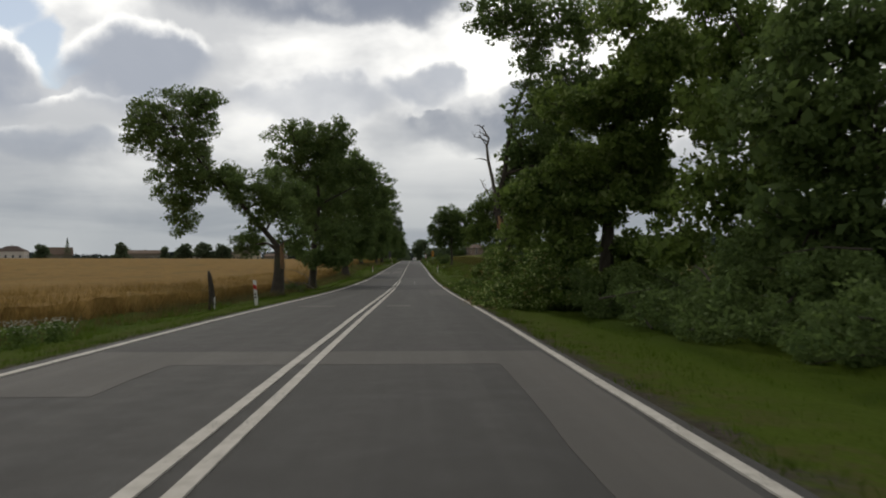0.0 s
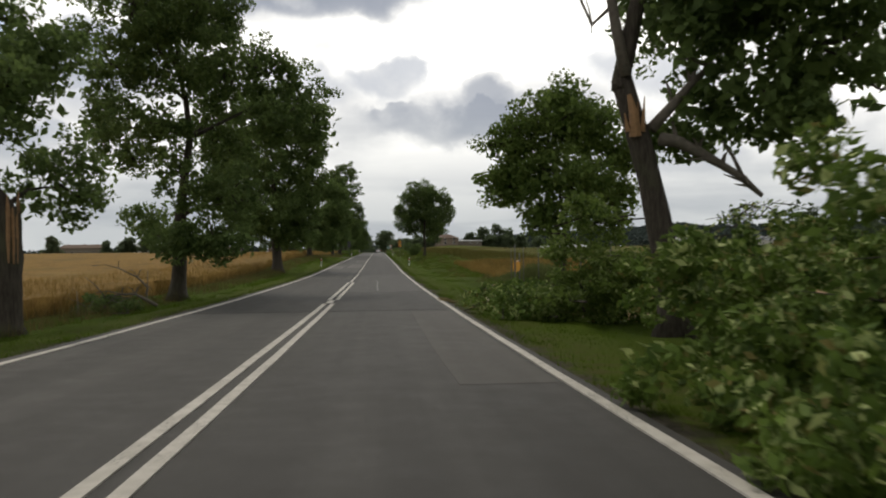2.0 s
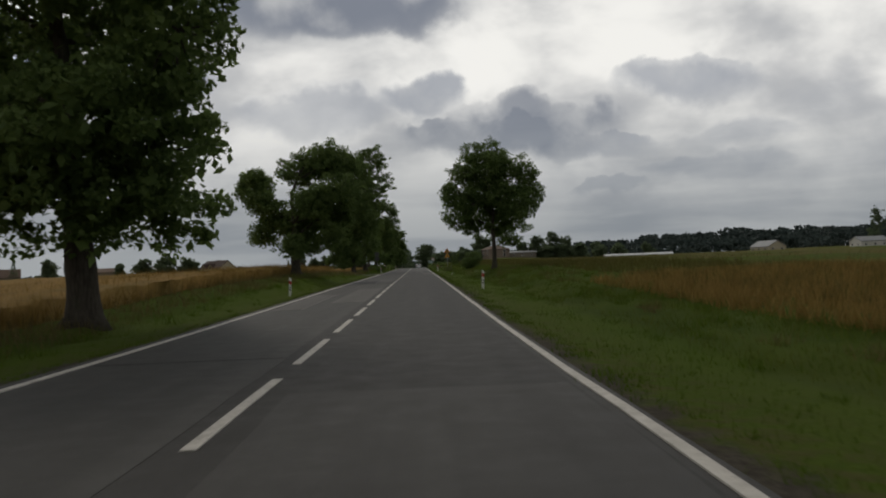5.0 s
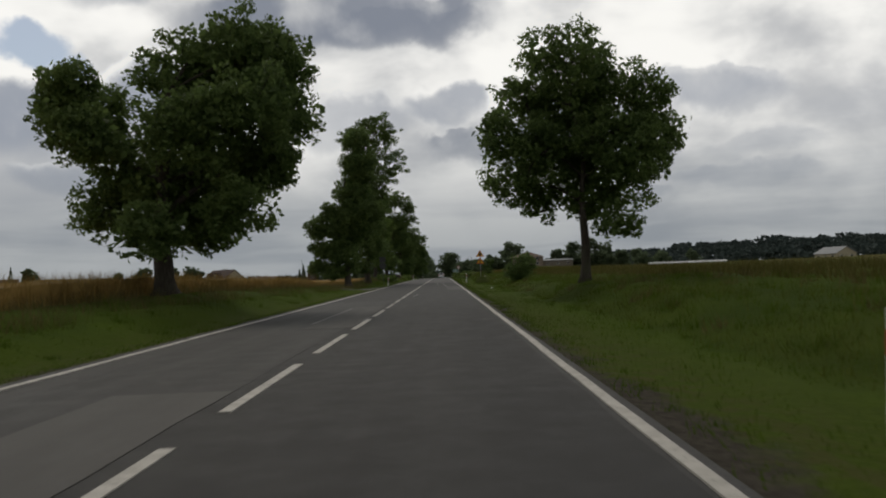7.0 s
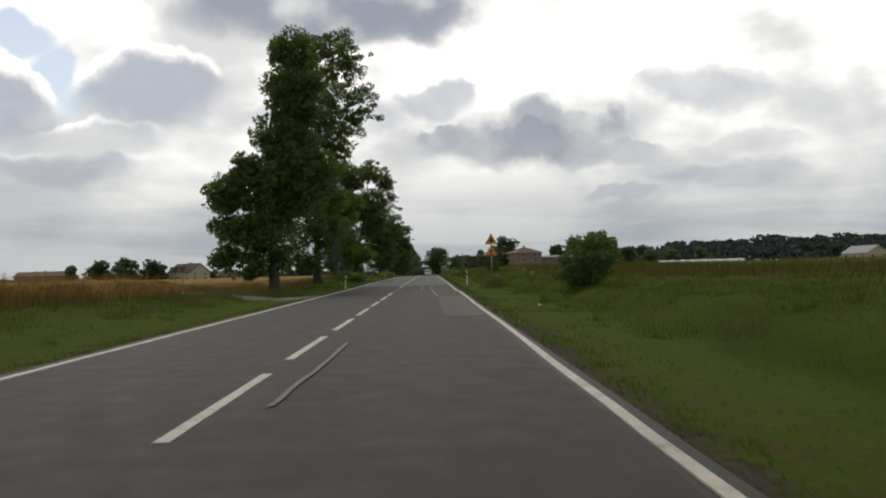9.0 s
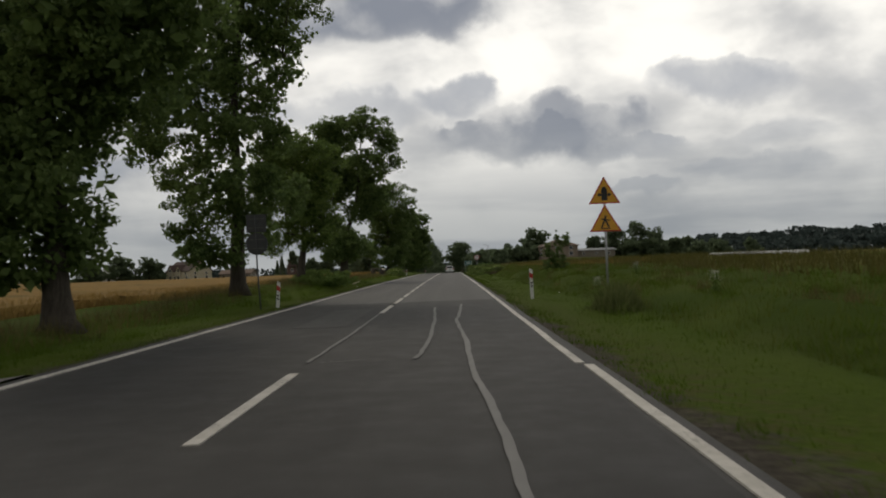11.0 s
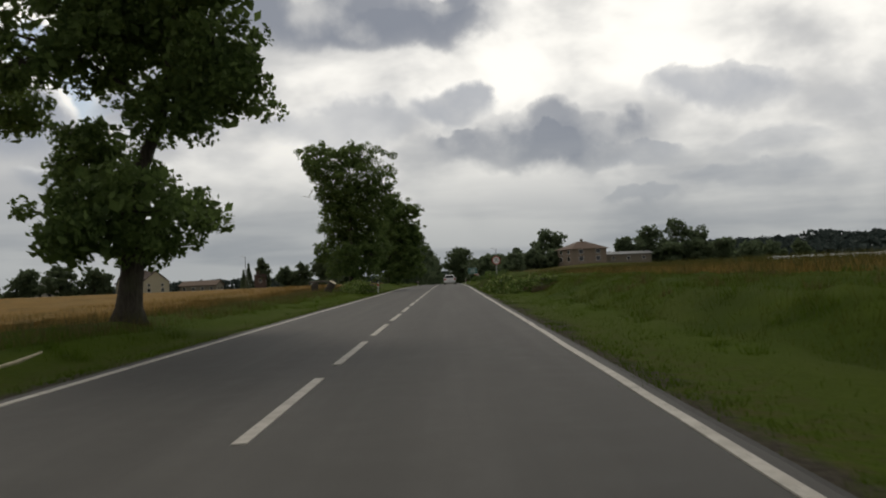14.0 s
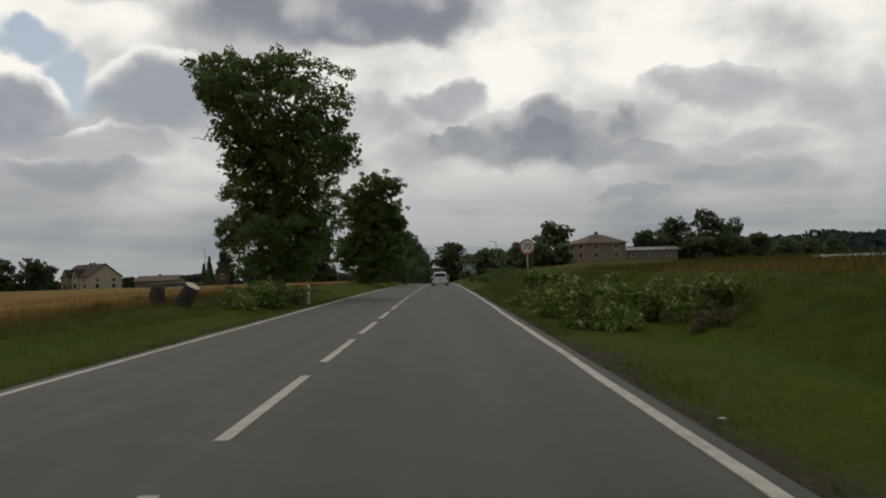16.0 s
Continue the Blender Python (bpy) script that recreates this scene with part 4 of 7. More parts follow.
tree('tall dense roadside tree with a flat top', -8.4, 336.5, [
    (-3, 0.8, 14.3, 2.67, 2.1, 1.33),
    (1.3, 1.1, 14, 3.15, 2.52, 1.66),
    (-4.1, 1, 13.3, 1.42, 1.28, 1.02),
    (-2.5, -1.9, 11.8, 1.87, 1.77, 1.5),
    (0.3, -2.3, 10.8, 3.72, 3.04, 2.08),
    (3.5, -0.5, 11, 1.92, 2.11, 2.11),
    (-1.3, -1, 8.9, 2.09, 2.09, 1.9),
    (2.6, -1.9, 8.2, 3.18, 2.81, 2.17),
    (-1.9, 1.5, 6.2, 1.97, 2.03, 1.9),
    (1.5, 1.4, 5.7, 3.07, 2.77, 2.21),
    (-3, 1.8, 3.7, 1.27, 1.41, 1.43),
    (2.1, -0.9, 3.4, 1.9, 1.59, 1.14),
    (-1.9, 0.8, 1.8, 1.09, 1.15, 1.09),
    (0.3, 1.4, 6.7, 3.16, 2.9, 2.37),
    (0.2, -2.5, 3.3, 2.21, 1.94, 1.47),
    (1, -2.3, 9, 2.6, 2.34, 1.86),
    (-0.7, -1.3, 13.1, 2.27, 2.09, 1.7),
    (0.7, -1.7, 1.9, 2.61, 2.04, 1.27),
    (4.1, -0, 8.9, 1.54, 1.72, 1.74),
    (-1, 2.4, 4.6, 2.8, 2.42, 1.8),
    (2.5, 0.8, 4, 1.95, 1.94, 1.75),
    (-1.7, -1, 7.6, 1.71, 1.79, 1.71),
    (1.7, -1.8, 2.2, 1.87, 1.66, 1.31),
    (-2.4, -1.1, 10.4, 1.44, 1.59, 1.59),
    (-1.8, -1.4, 8.9, 1.43, 1.54, 1.51),
], 0.42, 4.0, 31000, seed=19)
tree('rounded dark roadside tree in the row', -8.4, 391, [
    (2.7, -1.2, 12.1, 4.09, 3.35, 2.29),
    (0.2, 0.8, 9.4, 3.49, 3.49, 3.15),
    (3.9, 0.5, 8.5, 2.73, 3.17, 3.31),
    (1.5, 1.1, 4.9, 4.82, 4.19, 3.16),
    (-1.5, -0, 4.3, 2.31, 2.64, 2.72),
    (4, -1.3, 3.3, 2.69, 3.04, 3.1),
    (2.1, -0.7, 8.1, 3.69, 3.87, 3.69),
    (0.9, -0.9, 2, 4.08, 3.43, 2.45),
], 0.36, 3.5, 15000, seed=20, leaf=0.24, core=.6)
tree('storm-broken tall tree with dead grey limbs', 7.7, 50.75, [
    (1.7, 0.7, 8.3, 2.25, 1.99, 1.53),
    (2.6, -0.6, 6, 1.52, 1.4, 1.14),
    (0.8, -0.7, 6.7, 1.37, 1.23, 0.96),
    (4.2, -0, 5.4, 0.92, 0.88, 0.75),
    (3.1, 0.4, 9.4, 1.97, 1.7, 1.26),
    (0.4, -0.5, 9.3, 1.21, 1.18, 1.04),
    (2.1, -0.9, 4.4, 1.03, 0.9, 0.68),
    (0.8, -0.3, 6.8, 1.39, 1.46, 1.39),
    (1.9, -0.2, 5.1, 1.4, 1.34, 1.16),
    (0.6, 0.4, 4.5, 1.06, 1.05, 0.94),
    (-0.6, 0, 17.4, 2.82, 2.31, 1.58),
    (1.3, 0.9, 15.2, 1.43, 1.5, 1.43),
    (3.4, 0.7, 17.3, 3.22, 2.81, 2.14),
    (3.0, -1.6, 12.9, 3.09, 2.89, 2.41),
    (1.7, -1.4, 10.9, 2.75, 2.53, 2.07),
    (4.1, -0.4, 11.8, 2.3, 2.5, 2.4),
    (1.0, 1.5, 8.1, 2.16, 2.46, 2.53),
    (2.9, -1.3, 7.8, 2.5, 2.8, 2.7),
], 0.3, 5.4, 22000, seed=21, lean=(-1.0, 0))
tree('young rounded green tree beside felled branches', 8.8, 65.3, [
    (-0.5, -0.6, 6.8, 1.64, 1.56, 1.33),
    (-2, -0.4, 6.1, 1.33, 1.24, 1.03),
    (1.6, 0.8, 6.6, 1.57, 1.56, 1.4),
    (-0.2, -1.5, 4.6, 2.03, 1.66, 1.13),
    (-2.1, 0.3, 4.8, 0.9, 0.86, 0.74),
    (-1, -1.3, 3.3, 1, 0.89, 0.7),
    (2, 0.7, 4.1, 1.09, 1.14, 1.09),
    (2.6, -0, 5.6, 0.8, 0.84, 0.8),
    (-2.1, -0, 4.5, 1.13, 1.1, 0.98),
    (0.1, -0, 7.5, 1.09, 1.14, 1.09),
], 0.13, 2.8, 12500, seed=22, mat=M_LEAF_LIGHT, leaf=0.13, spread=0.4)
tree('big dark leafy tree over the felled branches', 8.8, 30.5, [
    (-1.3, -0.5, 7.6, 1.62, 1.41, 1.07),
    (-0, -0.7, 7.8, 1.74, 1.34, 0.82),
    (0.3, 0.3, 7.4, 1.28, 1.2, 1.01),
    (0.6, -0.6, 8.2, 1.46, 1.28, 0.97),
    (1.3, 0.7, 7.3, 0.91, 0.83, 0.67),
    (2, -0.2, 7.2, 0.69, 0.75, 0.74),
    (1.3, 0.6, 6.5, 1.11, 0.98, 0.76),
    (0.7, -0.7, 6.3, 0.92, 0.84, 0.67),
    (-0.2, 0.7, 6, 0.9, 0.91, 0.83),
    (-1.4, -0.5, 5.5, 1.08, 0.9, 0.64),
    (-1.3, -0.3, 5.8, 1.18, 1.02, 0.77),
    (-0.2, 0.3, 5.3, 1.01, 1, 0.89),
    (0.6, 0.8, 5.6, 1.25, 1.22, 1.08),
    (1.6, 0.6, 4.4, 0.86, 0.82, 0.71),
    (1, 0.3, 5.3, 1.25, 1.15, 0.94),
    (0.3, -0.7, 4.2, 1.27, 1.03, 0.7),
    (-1.2, 0.3, 4, 1.59, 1.1, 0.51),
    (-1.2, -0.2, 3.2, 1.24, 0.97, 0.61),
    (-0.8, -0.3, 3.9, 1.23, 0.97, 0.61),
    (-0.1, 0.4, 4, 1.48, 1.18, 0.76),
    (-0.9, 0.5, 4.1, 0.94, 0.86, 0.69),
    (-1.8, -0, 4.3, 0.65, 0.72, 0.72),
    (-1.2, 0.3, 3.7, 0.84, 0.74, 0.57),
    (-1.4, 0.3, 4.3, 0.82, 0.83, 0.77),
    (2.2, 0.2, 3.9, 0.65, 0.6, 0.49),
    (2.4, 0.2, 4.3, 0.63, 0.64, 0.58),
    (2.2, -0.2, 4.4, 0.54, 0.57, 0.54),
    (1.9, -0.4, 4.2, 0.59, 0.56, 0.48),
    (-1.7, 0.2, 2.5, 0.83, 0.74, 0.59),
    (-1.4, -0.3, 2.5, 0.96, 0.72, 0.42),
    (-1.4, -0.2, 2.8, 0.73, 0.65, 0.51),
    (-1.3, -0.5, 2.4, 0.68, 0.64, 0.54),
    (0.7, 0.4, 2.4, 1.13, 0.94, 0.66),
    (1, -0.3, 2.3, 0.86, 0.75, 0.58),
    (1, -0.5, 1.9, 0.89, 0.76, 0.55),
    (0.6, 0.7, 2.5, 0.92, 0.73, 0.48),
    (1.4, 0.4, 5.8, 0.72, 0.89, 0.98),
    (1.9, 0.2, 5, 0.7, 0.84, 0.91),
    (1.9, 0.4, 5.2, 0.94, 0.88, 0.74),
    (1.7, 0.3, 6, 0.83, 0.93, 0.95),
    (1.5, -0.4, 8.4, 0.81, 0.85, 0.81),
    (1.3, 0.5, 8.2, 0.83, 0.78, 0.65),
    (1.8, 0.5, 8, 0.81, 0.75, 0.61),
    (1.6, 0.3, 8.3, 0.66, 0.72, 0.72),
    (-3.2, 0.3, 4.3, 0.8, 0.67, 0.47),
    (-3.3, 0.3, 4.6, 0.63, 0.58, 0.47),
    (-2.8, -0.2, 4.1, 0.54, 0.54, 0.49),
    (-3.2, -0.3, 4.4, 0.59, 0.61, 0.57),
    (-3.3, 0.2, 3, 0.5, 0.49, 0.44),
    (-3.7, -0.2, 2.9, 0.42, 0.37, 0.29),
    (-3.3, 0.1, 3.1, 0.58, 0.46, 0.3),
    (-3.3, -0.3, 2.8, 0.59, 0.48, 0.31),
    (-2.3, -0.1, 4.6, 0.6, 0.54, 0.43),
    (-2.5, 0.2, 4.6, 0.66, 0.55, 0.38),
    (-2.7, 0.3, 4.7, 0.58, 0.58, 0.53),
    (-2.5, 0.2, 4.9, 0.87, 0.76, 0.59),
    (-2.8, 0.3, 3.9, 0.8, 0.71, 0.55),
    (-2.3, -0.2, 3.8, 0.57, 0.53, 0.44),
    (-2.6, 0.2, 3.5, 0.53, 0.51, 0.43),
    (-2.1, -0.1, 3.5, 0.52, 0.58, 0.58),
    (1.4, 0.1, 8.8, 0.8, 0.85, 0.81),
    (1.9, 0.3, 9.3, 1.11, 1.01, 0.82),
    (1.2, 0.2, 9.4, 0.76, 0.77, 0.7),
    (1, 0, 9, 0.99, 0.91, 0.75),
    (2.3, -0.3, 10, 1.25, 1.1, 0.85),
    (3.9, 0.5, 9.9, 1.08, 1.09, 1),
    (3.3, 0.6, 10.1, 0.9, 0.95, 0.92),
    (2.3, -0.4, 9.2, 1.28, 1.24, 1.08),
    (4.3, 0.2, 7.1, 1.16, 1.14, 1.01),
    (3.5, 0.5, 8, 1.16, 1.16, 1.05),
    (4, -0.2, 7.1, 0.9, 0.92, 0.85),
    (4.3, -0.1, 7.5, 1.12, 1.02, 0.83),
], 0.3, 4.0, 33000, seed=23, mat=M_LEAF_FRESH, leaf=0.148, spread=0.34, core=0.25)
tree('leafy green tree at the edge of the verge', 13.5, 26, [
    (-5.2, -0.5, 9.3, 1.08, 0.93, 0.69),
    (-4.9, 0.3, 10, 0.93, 0.78, 0.55),
    (-5.3, 0.3, 9.8, 0.9, 0.77, 0.58),
    (-4.7, 0.5, 9, 1.09, 0.96, 0.75),
    (-4.1, -0.7, 8.8, 1, 0.89, 0.7),
    (-4.4, -1, 8, 0.94, 0.78, 0.55),
    (-4, -0.5, 8.3, 0.94, 0.83, 0.64),
    (-3.9, 0.5, 8.5, 0.83, 0.77, 0.64),
    (-3.6, -0.8, 10.2, 0.78, 0.7, 0.55),
    (-2.1, 1.5, 10.7, 0.98, 0.99, 0.91),
    (-2.4, -0.5, 10.2, 1.14, 0.92, 0.62),
    (-2.2, 0.7, 10.4, 1.02, 0.95, 0.79),
    (-1.3, -0.6, 9.5, 0.86, 0.93, 0.91),
    (-1, 1.4, 8.8, 1.25, 1.07, 0.8),
    (-0.8, 1.5, 9.6, 1.1, 1.01, 0.83),
    (-1, -1.2, 8.7, 1.19, 1.05, 0.81),
    (-2.3, 1.3, 6.7, 0.99, 1.05, 1),
    (-1.7, 0.7, 7.3, 1.2, 1.12, 0.93),
    (-1.5, 1.1, 7.8, 1.21, 1.05, 0.78),
    (-3, -1.3, 6.3, 0.91, 0.92, 0.84),
    (-0, 0.5, 5.4, 1.35, 1.16, 0.87),
    (-0.3, -0.9, 6.3, 1.43, 1.31, 1.05),
    (0.2, -0.8, 4.9, 1.2, 1.28, 1.24),
    (-0.1, -0.5, 5.8, 1.12, 1.22, 1.21),
    (-2.7, -0.9, 3.8, 1.39, 1.27, 1.02),
    (-1.5, 0.8, 4.9, 1.27, 1.26, 1.14),
    (-1.4, -1, 4.2, 1.35, 1.22, 0.97),
    (-0.5, 1.1, 4.3, 1.05, 0.98, 0.81),
    (2.3, -0, 2.8, 1.36, 1.2, 0.92),
    (1.5, 0.5, 2.6, 1.44, 1.26, 0.96),
    (1.9, 0.7, 3.1, 1.47, 1.23, 0.87),
    (1, -0.9, 2.6, 1.27, 1.23, 1.08),
    (-0.9, 0.9, 2.1, 1.02, 0.97, 0.83),
    (0, 1.2, 2.4, 1.27, 1.13, 0.89),
    (-1.1, -0.9, 2.6, 1.2, 0.93, 0.58),
    (-1.6, -0.9, 2.7, 1.16, 0.92, 0.6),
    (-3.6, 0.5, 2.5, 0.97, 0.89, 0.74),
    (-3.8, -1.1, 2.2, 1.1, 0.92, 0.64),
    (-3.5, -1.1, 2.4, 1.01, 0.89, 0.69),
    (-3.6, -1.1, 2.3, 0.92, 0.86, 0.71),
], 0.25, 4.0, 14000, seed=24, mat=M_LEAF_FRESH, leaf=0.15)
tree('dark leafy tree reaching over the verge', 12.5, 19, [
    (-0.8, 0.3, 7.3, 2.03, 1.85, 1.49),
    (-2, 0, 5.3, 1.6, 1.61, 1.47),
    (-0.3, -0.3, 4.6, 1.71, 1.73, 1.58),
    (-1.3, 0.4, 2.7, 1.76, 1.64, 1.36),
    (0.2, 0.1, 2, 1.61, 1.55, 1.34),
], 0.22, 3.5, 9000, seed=26)
tree('lone roadside maple with a rounded open crown', 9.2, 168, [
    (-0.8, -1.7, 10.5, 2.38, 2.22, 1.84),
    (-2.5, 0.8, 9.4, 1.88, 1.85, 1.65),
    (1.3, 1.1, 9.9, 2.24, 2.2, 1.95),
    (-3.9, -0.4, 7.3, 1.39, 1.57, 1.61),
    (-0.6, 0.8, 7.3, 2.99, 2.69, 2.13),
    (3.3, -0.5, 9.1, 1.28, 1.51, 1.61),
    (4.1, 0, 7, 1.29, 1.53, 1.62),
    (2.3, -1.7, 5.8, 2.05, 1.9, 1.56),
    (-2.7, 1, 5.1, 2.16, 1.82, 1.31),
    (1, 1.1, 4.3, 2.71, 1.96, 1.03),
    (1.4, -1.4, 2.8, 1.14, 0.99, 0.76),
    (-1.8, 1.7, 3.7, 1.1, 0.94, 0.69),
    (-0.1, 1.9, 9.2, 2.33, 2.14, 1.75),
    (1.4, -1.1, 7.2, 2.05, 1.87, 1.5),
    (-2.2, -1, 6.3, 1.64, 1.58, 1.37),
    (0.6, 1.8, 5.7, 2.32, 1.9, 1.3),
], 0.24, 4.0, 27000, seed=25, leaf=0.15, core=.36)


# torn scar and dead limbs of the two broken trees
def scar(x, y, z, dx, height, radius):
    v, f = [], []
    tube([(0, 0, -0.1), (dx * 0.4, -0.05, height * 0.5), (dx, 0, height)], [radius, radius * 0.75, 0.05], 7, v, f)
    t = tagged(empty("torn_branch", x, y, z), "fresh orange torn wood where a limb broke off", "branch")
    part("splinter", mesh_of("splinter", v, f, M_WOOD), M_WOOD, t)
    for k in range(4):
        v, f = tube([(0.1 * k - 0.15, 0, 0), (0.14 * k - 0.2 + dx * .3, -.04, height * (0.5 + 0.15 * k))], [0.07, 0.01], 4)
        part("splinter", mesh_of("splinter", v, f, M_WOOD), M_WOOD, t)
    return t


def wound(x, y, z, height, radius):
    """A long torn strip of bare wood down the side of a trunk."""
    t = tagged(empty("torn_wound", x, y, z), "long orange-brown torn wound of bare wood on a trunk", "branch")
    rnd = random.Random(9)
    for k in range(4):
        a = radians(-52 + 20 * k)
        px, py = radius * math.cos(a), radius * math.sin(a)
        lo, hi = rnd.uniform(0, .35) * height, height * rnd.uniform(.78, 1.0)
        v, f = tube([(px * 1.04, py * 1.04, lo), (px * .97, py * .97, (lo + hi) / 2), (px * .93, py * .93, hi), (px * .96 + rnd.uniform(-.04, .08), py * .96, hi + rnd.uniform(.1, .4))], [.02, .055, .05, .012], 6, rough=.1, rng=rnd)
        part("splinter", mesh_of("splinter", v, f, M_WOOD), M_WOOD, t)


wound(-7.5, 55.1, gz(-7.5, 55.1) + 1.5, 1.9, .33)
scar(6.9, 50.5, gz(7.2, 50.5) + 4.25, -.12, .75, .13)


def dead_limb(x, y, z, path, r):
    t = tagged(empty("dead_limb", x, y, z), "bare grey dead limb of a broken tree", "branch")
    v, f = tube(path, [r * (1 - i / len(path) * .8) for i in range(len(path))], 7, rough=.12, rng=random.Random(3))
    part("wood", mesh_of("wood", v, f, M_DEADWOOD, True), M_DEADWOOD, t)
    rnd = random.Random(5)
    for i in range(1, len(path)):
        for k in range(2):
            p = Vector(path[i])
            d = Vector((rnd.uniform(-1, .5), rnd.uniform(-.6, .6), rnd.uniform(-.2, .9))) * rnd.uniform(.3, .9)
            v, f = tube([p, p + d * .5 + Vector((0, 0, .08)), p + d], [r * .35, r * .25, .012], 5)
            part("twig", mesh_of("twig", v, f, M_DEADWOOD), M_DEADWOOD, t)


dead_limb(6.75, 50.6, gz(7.2, 50.7) + 5.4, [(0, 0, 0), (-.2, 0, 1.0), (-.35, 0, 1.9), (-.6, -.1, 3.0), (-.7, -.1, 3.9), (-.55, 0, 4.4), (-.95, .1, 5.1)], .13)
dead_limb(6.55, 50.6, gz(7.2, 50.7) + 6.9, [(0, 0, 0), (-.5, 0, -.45), (-.75, 0, .1)], .06)
dead_limb(6.1, 50.6, gz(7.2, 50.7) + 9.6, [(0, 0, 0), (-.4, 0, .25), (-.8, 0, .3)], .05)
dead_limb(7.45, 50.6, 3.1, [(0, 0, 0), (.35, 0, -.06), (.8, 0, -.28), (1.3, 0, -.56), (1.75, 0, -.82), (2.1, -.1, -1.2)], .15)
dead_limb(7.3, 50.7, 3.3, [(0, 0, 0), (.45, 0, .5), (.85, 0, .95), (1.25, 0, 1.3)], .13)
dead_limb(-6.2, 64.0, -1.0, [(0, 0, 0), (-.35, 0, .2), (-.75, 0, .42), (-1.2, 0, .42), (-1.8, 0, .33)], .07)
dead_limb(-6.6, 64.1, -.6, [(0, 0, 0), (.05, 0, .25), (-.3, 0, .62), (-.95, 0, .95)], .05)
dead_limb(-12.3, 336.2, gz(-8.4, 336.5) + 10.2, [(1.2, 0, .5), (.6, 0, .35), (0, 0, 0), (-.3, 0, -.6)], .06)

M_WITHERED = blade_material("withered_leaves", (0.085, 0.07, 0.035), (0.17, 0.135, 0.075), 0.2)

# ---- brush: cut and fallen branches, shrubs ----


def brush(label, lobes, x, y, leaves, leaf, seed, mat, name="brush_pile", sticks=40, category="branches", spread=0.3, dead=M_DEADWOOD, stick_r=0.03, stick_len=2.2, per=42):
    rng, rnd = np.random.default_rng(seed), random.Random(seed)
    t = tagged(empty(name, x, y, gz(x, y)), label, category)
    pts, clumps = lobe_points(lobes, leaves, spread * 0.95, rng, per)
    wx, wy = pts[:, 0] + x, pts[:, 1] + y
    floor = np.where(np.abs(wx) < 4.05, road_z(wy), ground_z(wx, wy)) - gz(x, y) + 0.03
    pts[:, 2] = np.where(pts[:, 2] < floor, floor + rng.uniform(0, 0.12, len(pts)), pts[:, 2])
    part("leaves", quads_of("leaves", leaf_quads(pts, leaf, rng, 0.35, 0.25, 0.55), mat), mat, t)
    for i in range(sticks):
        c = Vector(clumps[rnd.randrange(len(clumps))])
        a = rnd.uniform(0, 6.28)
        ln = rnd.uniform(0.4, 1.0) * stick_len
        d = Vector((math.cos(a), math.sin(a), rnd.uniform(-0.15, 0.6))).normalized() * ln
        lo = gz(x + c.x - d.x / 2, y + c.y - d.y / 2) - gz(x, y) + 0.05
        p0 = c - d * 0.5
        p0.z = max(p0.z, lo)
        r = stick_r * rnd.uniform(0.6, 1.6)
        v, f = tube([p0, p0 + d * 0.5 + Vector((0, 0, rnd.uniform(-.1, .15))), p0 + d], [r, r * 0.75, r * 0.3], 5)
        part("stick", mesh_of("stick", v, f, dead), dead, t)
    return t


heap_rnd = random.Random(77)
brush("huge heap of freshly felled branches with green leaves", [(1.2, -4, .5, 1.7, 3, .8), (3.2, -3.5, .8, 2.2, 3.2, 1.0), (1.6, 0, .6, 1.8, 3, 1.0), (4.2, 1, .9, 2.6, 3.4, 1.1), (2.0, 4, .7, 2.0, 3, 1.0),
      (5.5, -2, .9, 2.2, 3, 1.1), (4.8, 5, .9, 2.4, 3, 1.1), (.2, -6.2, .25, .9, 1.4, .45), (.35, 1.5, .3, .9, 2.2, .6), (1.0, 5.0, .3, .9, 1.6, .6), (3.4, 7.0, .7, 2.0, 2.0, 1.1), (4.4, 11.0, .9, 2.2, 2.4, 1.2), (4.4, 15.0, .7, 1.6, 2.0, 1.0)]
      + [(-.15, 2.8, .15, .45, .9, .25), (.0, 4.6, .35, .6, 1.2, .5), (.0, .2, .3, .6, 1.4, .45), (-.1, -3.0, .2, .5, 1.2, .35)]
      + [(3.2, 2.0, 1.7, 1.5, 2.2, .9), (4.5, 6.0, 1.7, 1.7, 2.0, .9), (3.5, -2.0, 1.6, 1.4, 2.0, .8)]
      + [(2.6, 9.5, .8, 1.0, 1.2, .7), (3.8, 8.8, 1.0, 1.2, 1.3, .8), (1.9, 12.0, .5, .8, 1.2, .6), (3.0, 12.0, .8, 1.0, 1.2, .8), (5.2, 9.8, 1.1, 1.3, 1.4, .8)]
      + [(heap_rnd.uniform(.4, 7), heap_rnd.uniform(-7, 6.5), heap_rnd.uniform(.9, 1.9), heap_rnd.uniform(.35, .8), heap_rnd.uniform(.4, 1.0), heap_rnd.uniform(.3, .65)) for _ in range(34)],
      4.6, 36.5, 90000, 0.135, 31, M_LEAF_CUT, sticks=70, spread=0.27, per=100, dead=M_BARK, stick_r=.013, stick_len=1.6)
brush("pile of felled leafy branches beside the asphalt", [(0, 0, .35, .9, 1.2, .5), (1.4, 2.2, .4, 1.2, 1.5, .5), (-.3, -1.6, .25, .5, .8, .4), (2.8, -.5, .4, 1.2, 1.5, .6)], 5.1, 56.0, 7500, 0.14, 32, M_LEAF_CUT, sticks=14, spread=0.25, dead=M_BARK, stick_r=.012, stick_len=1.4)
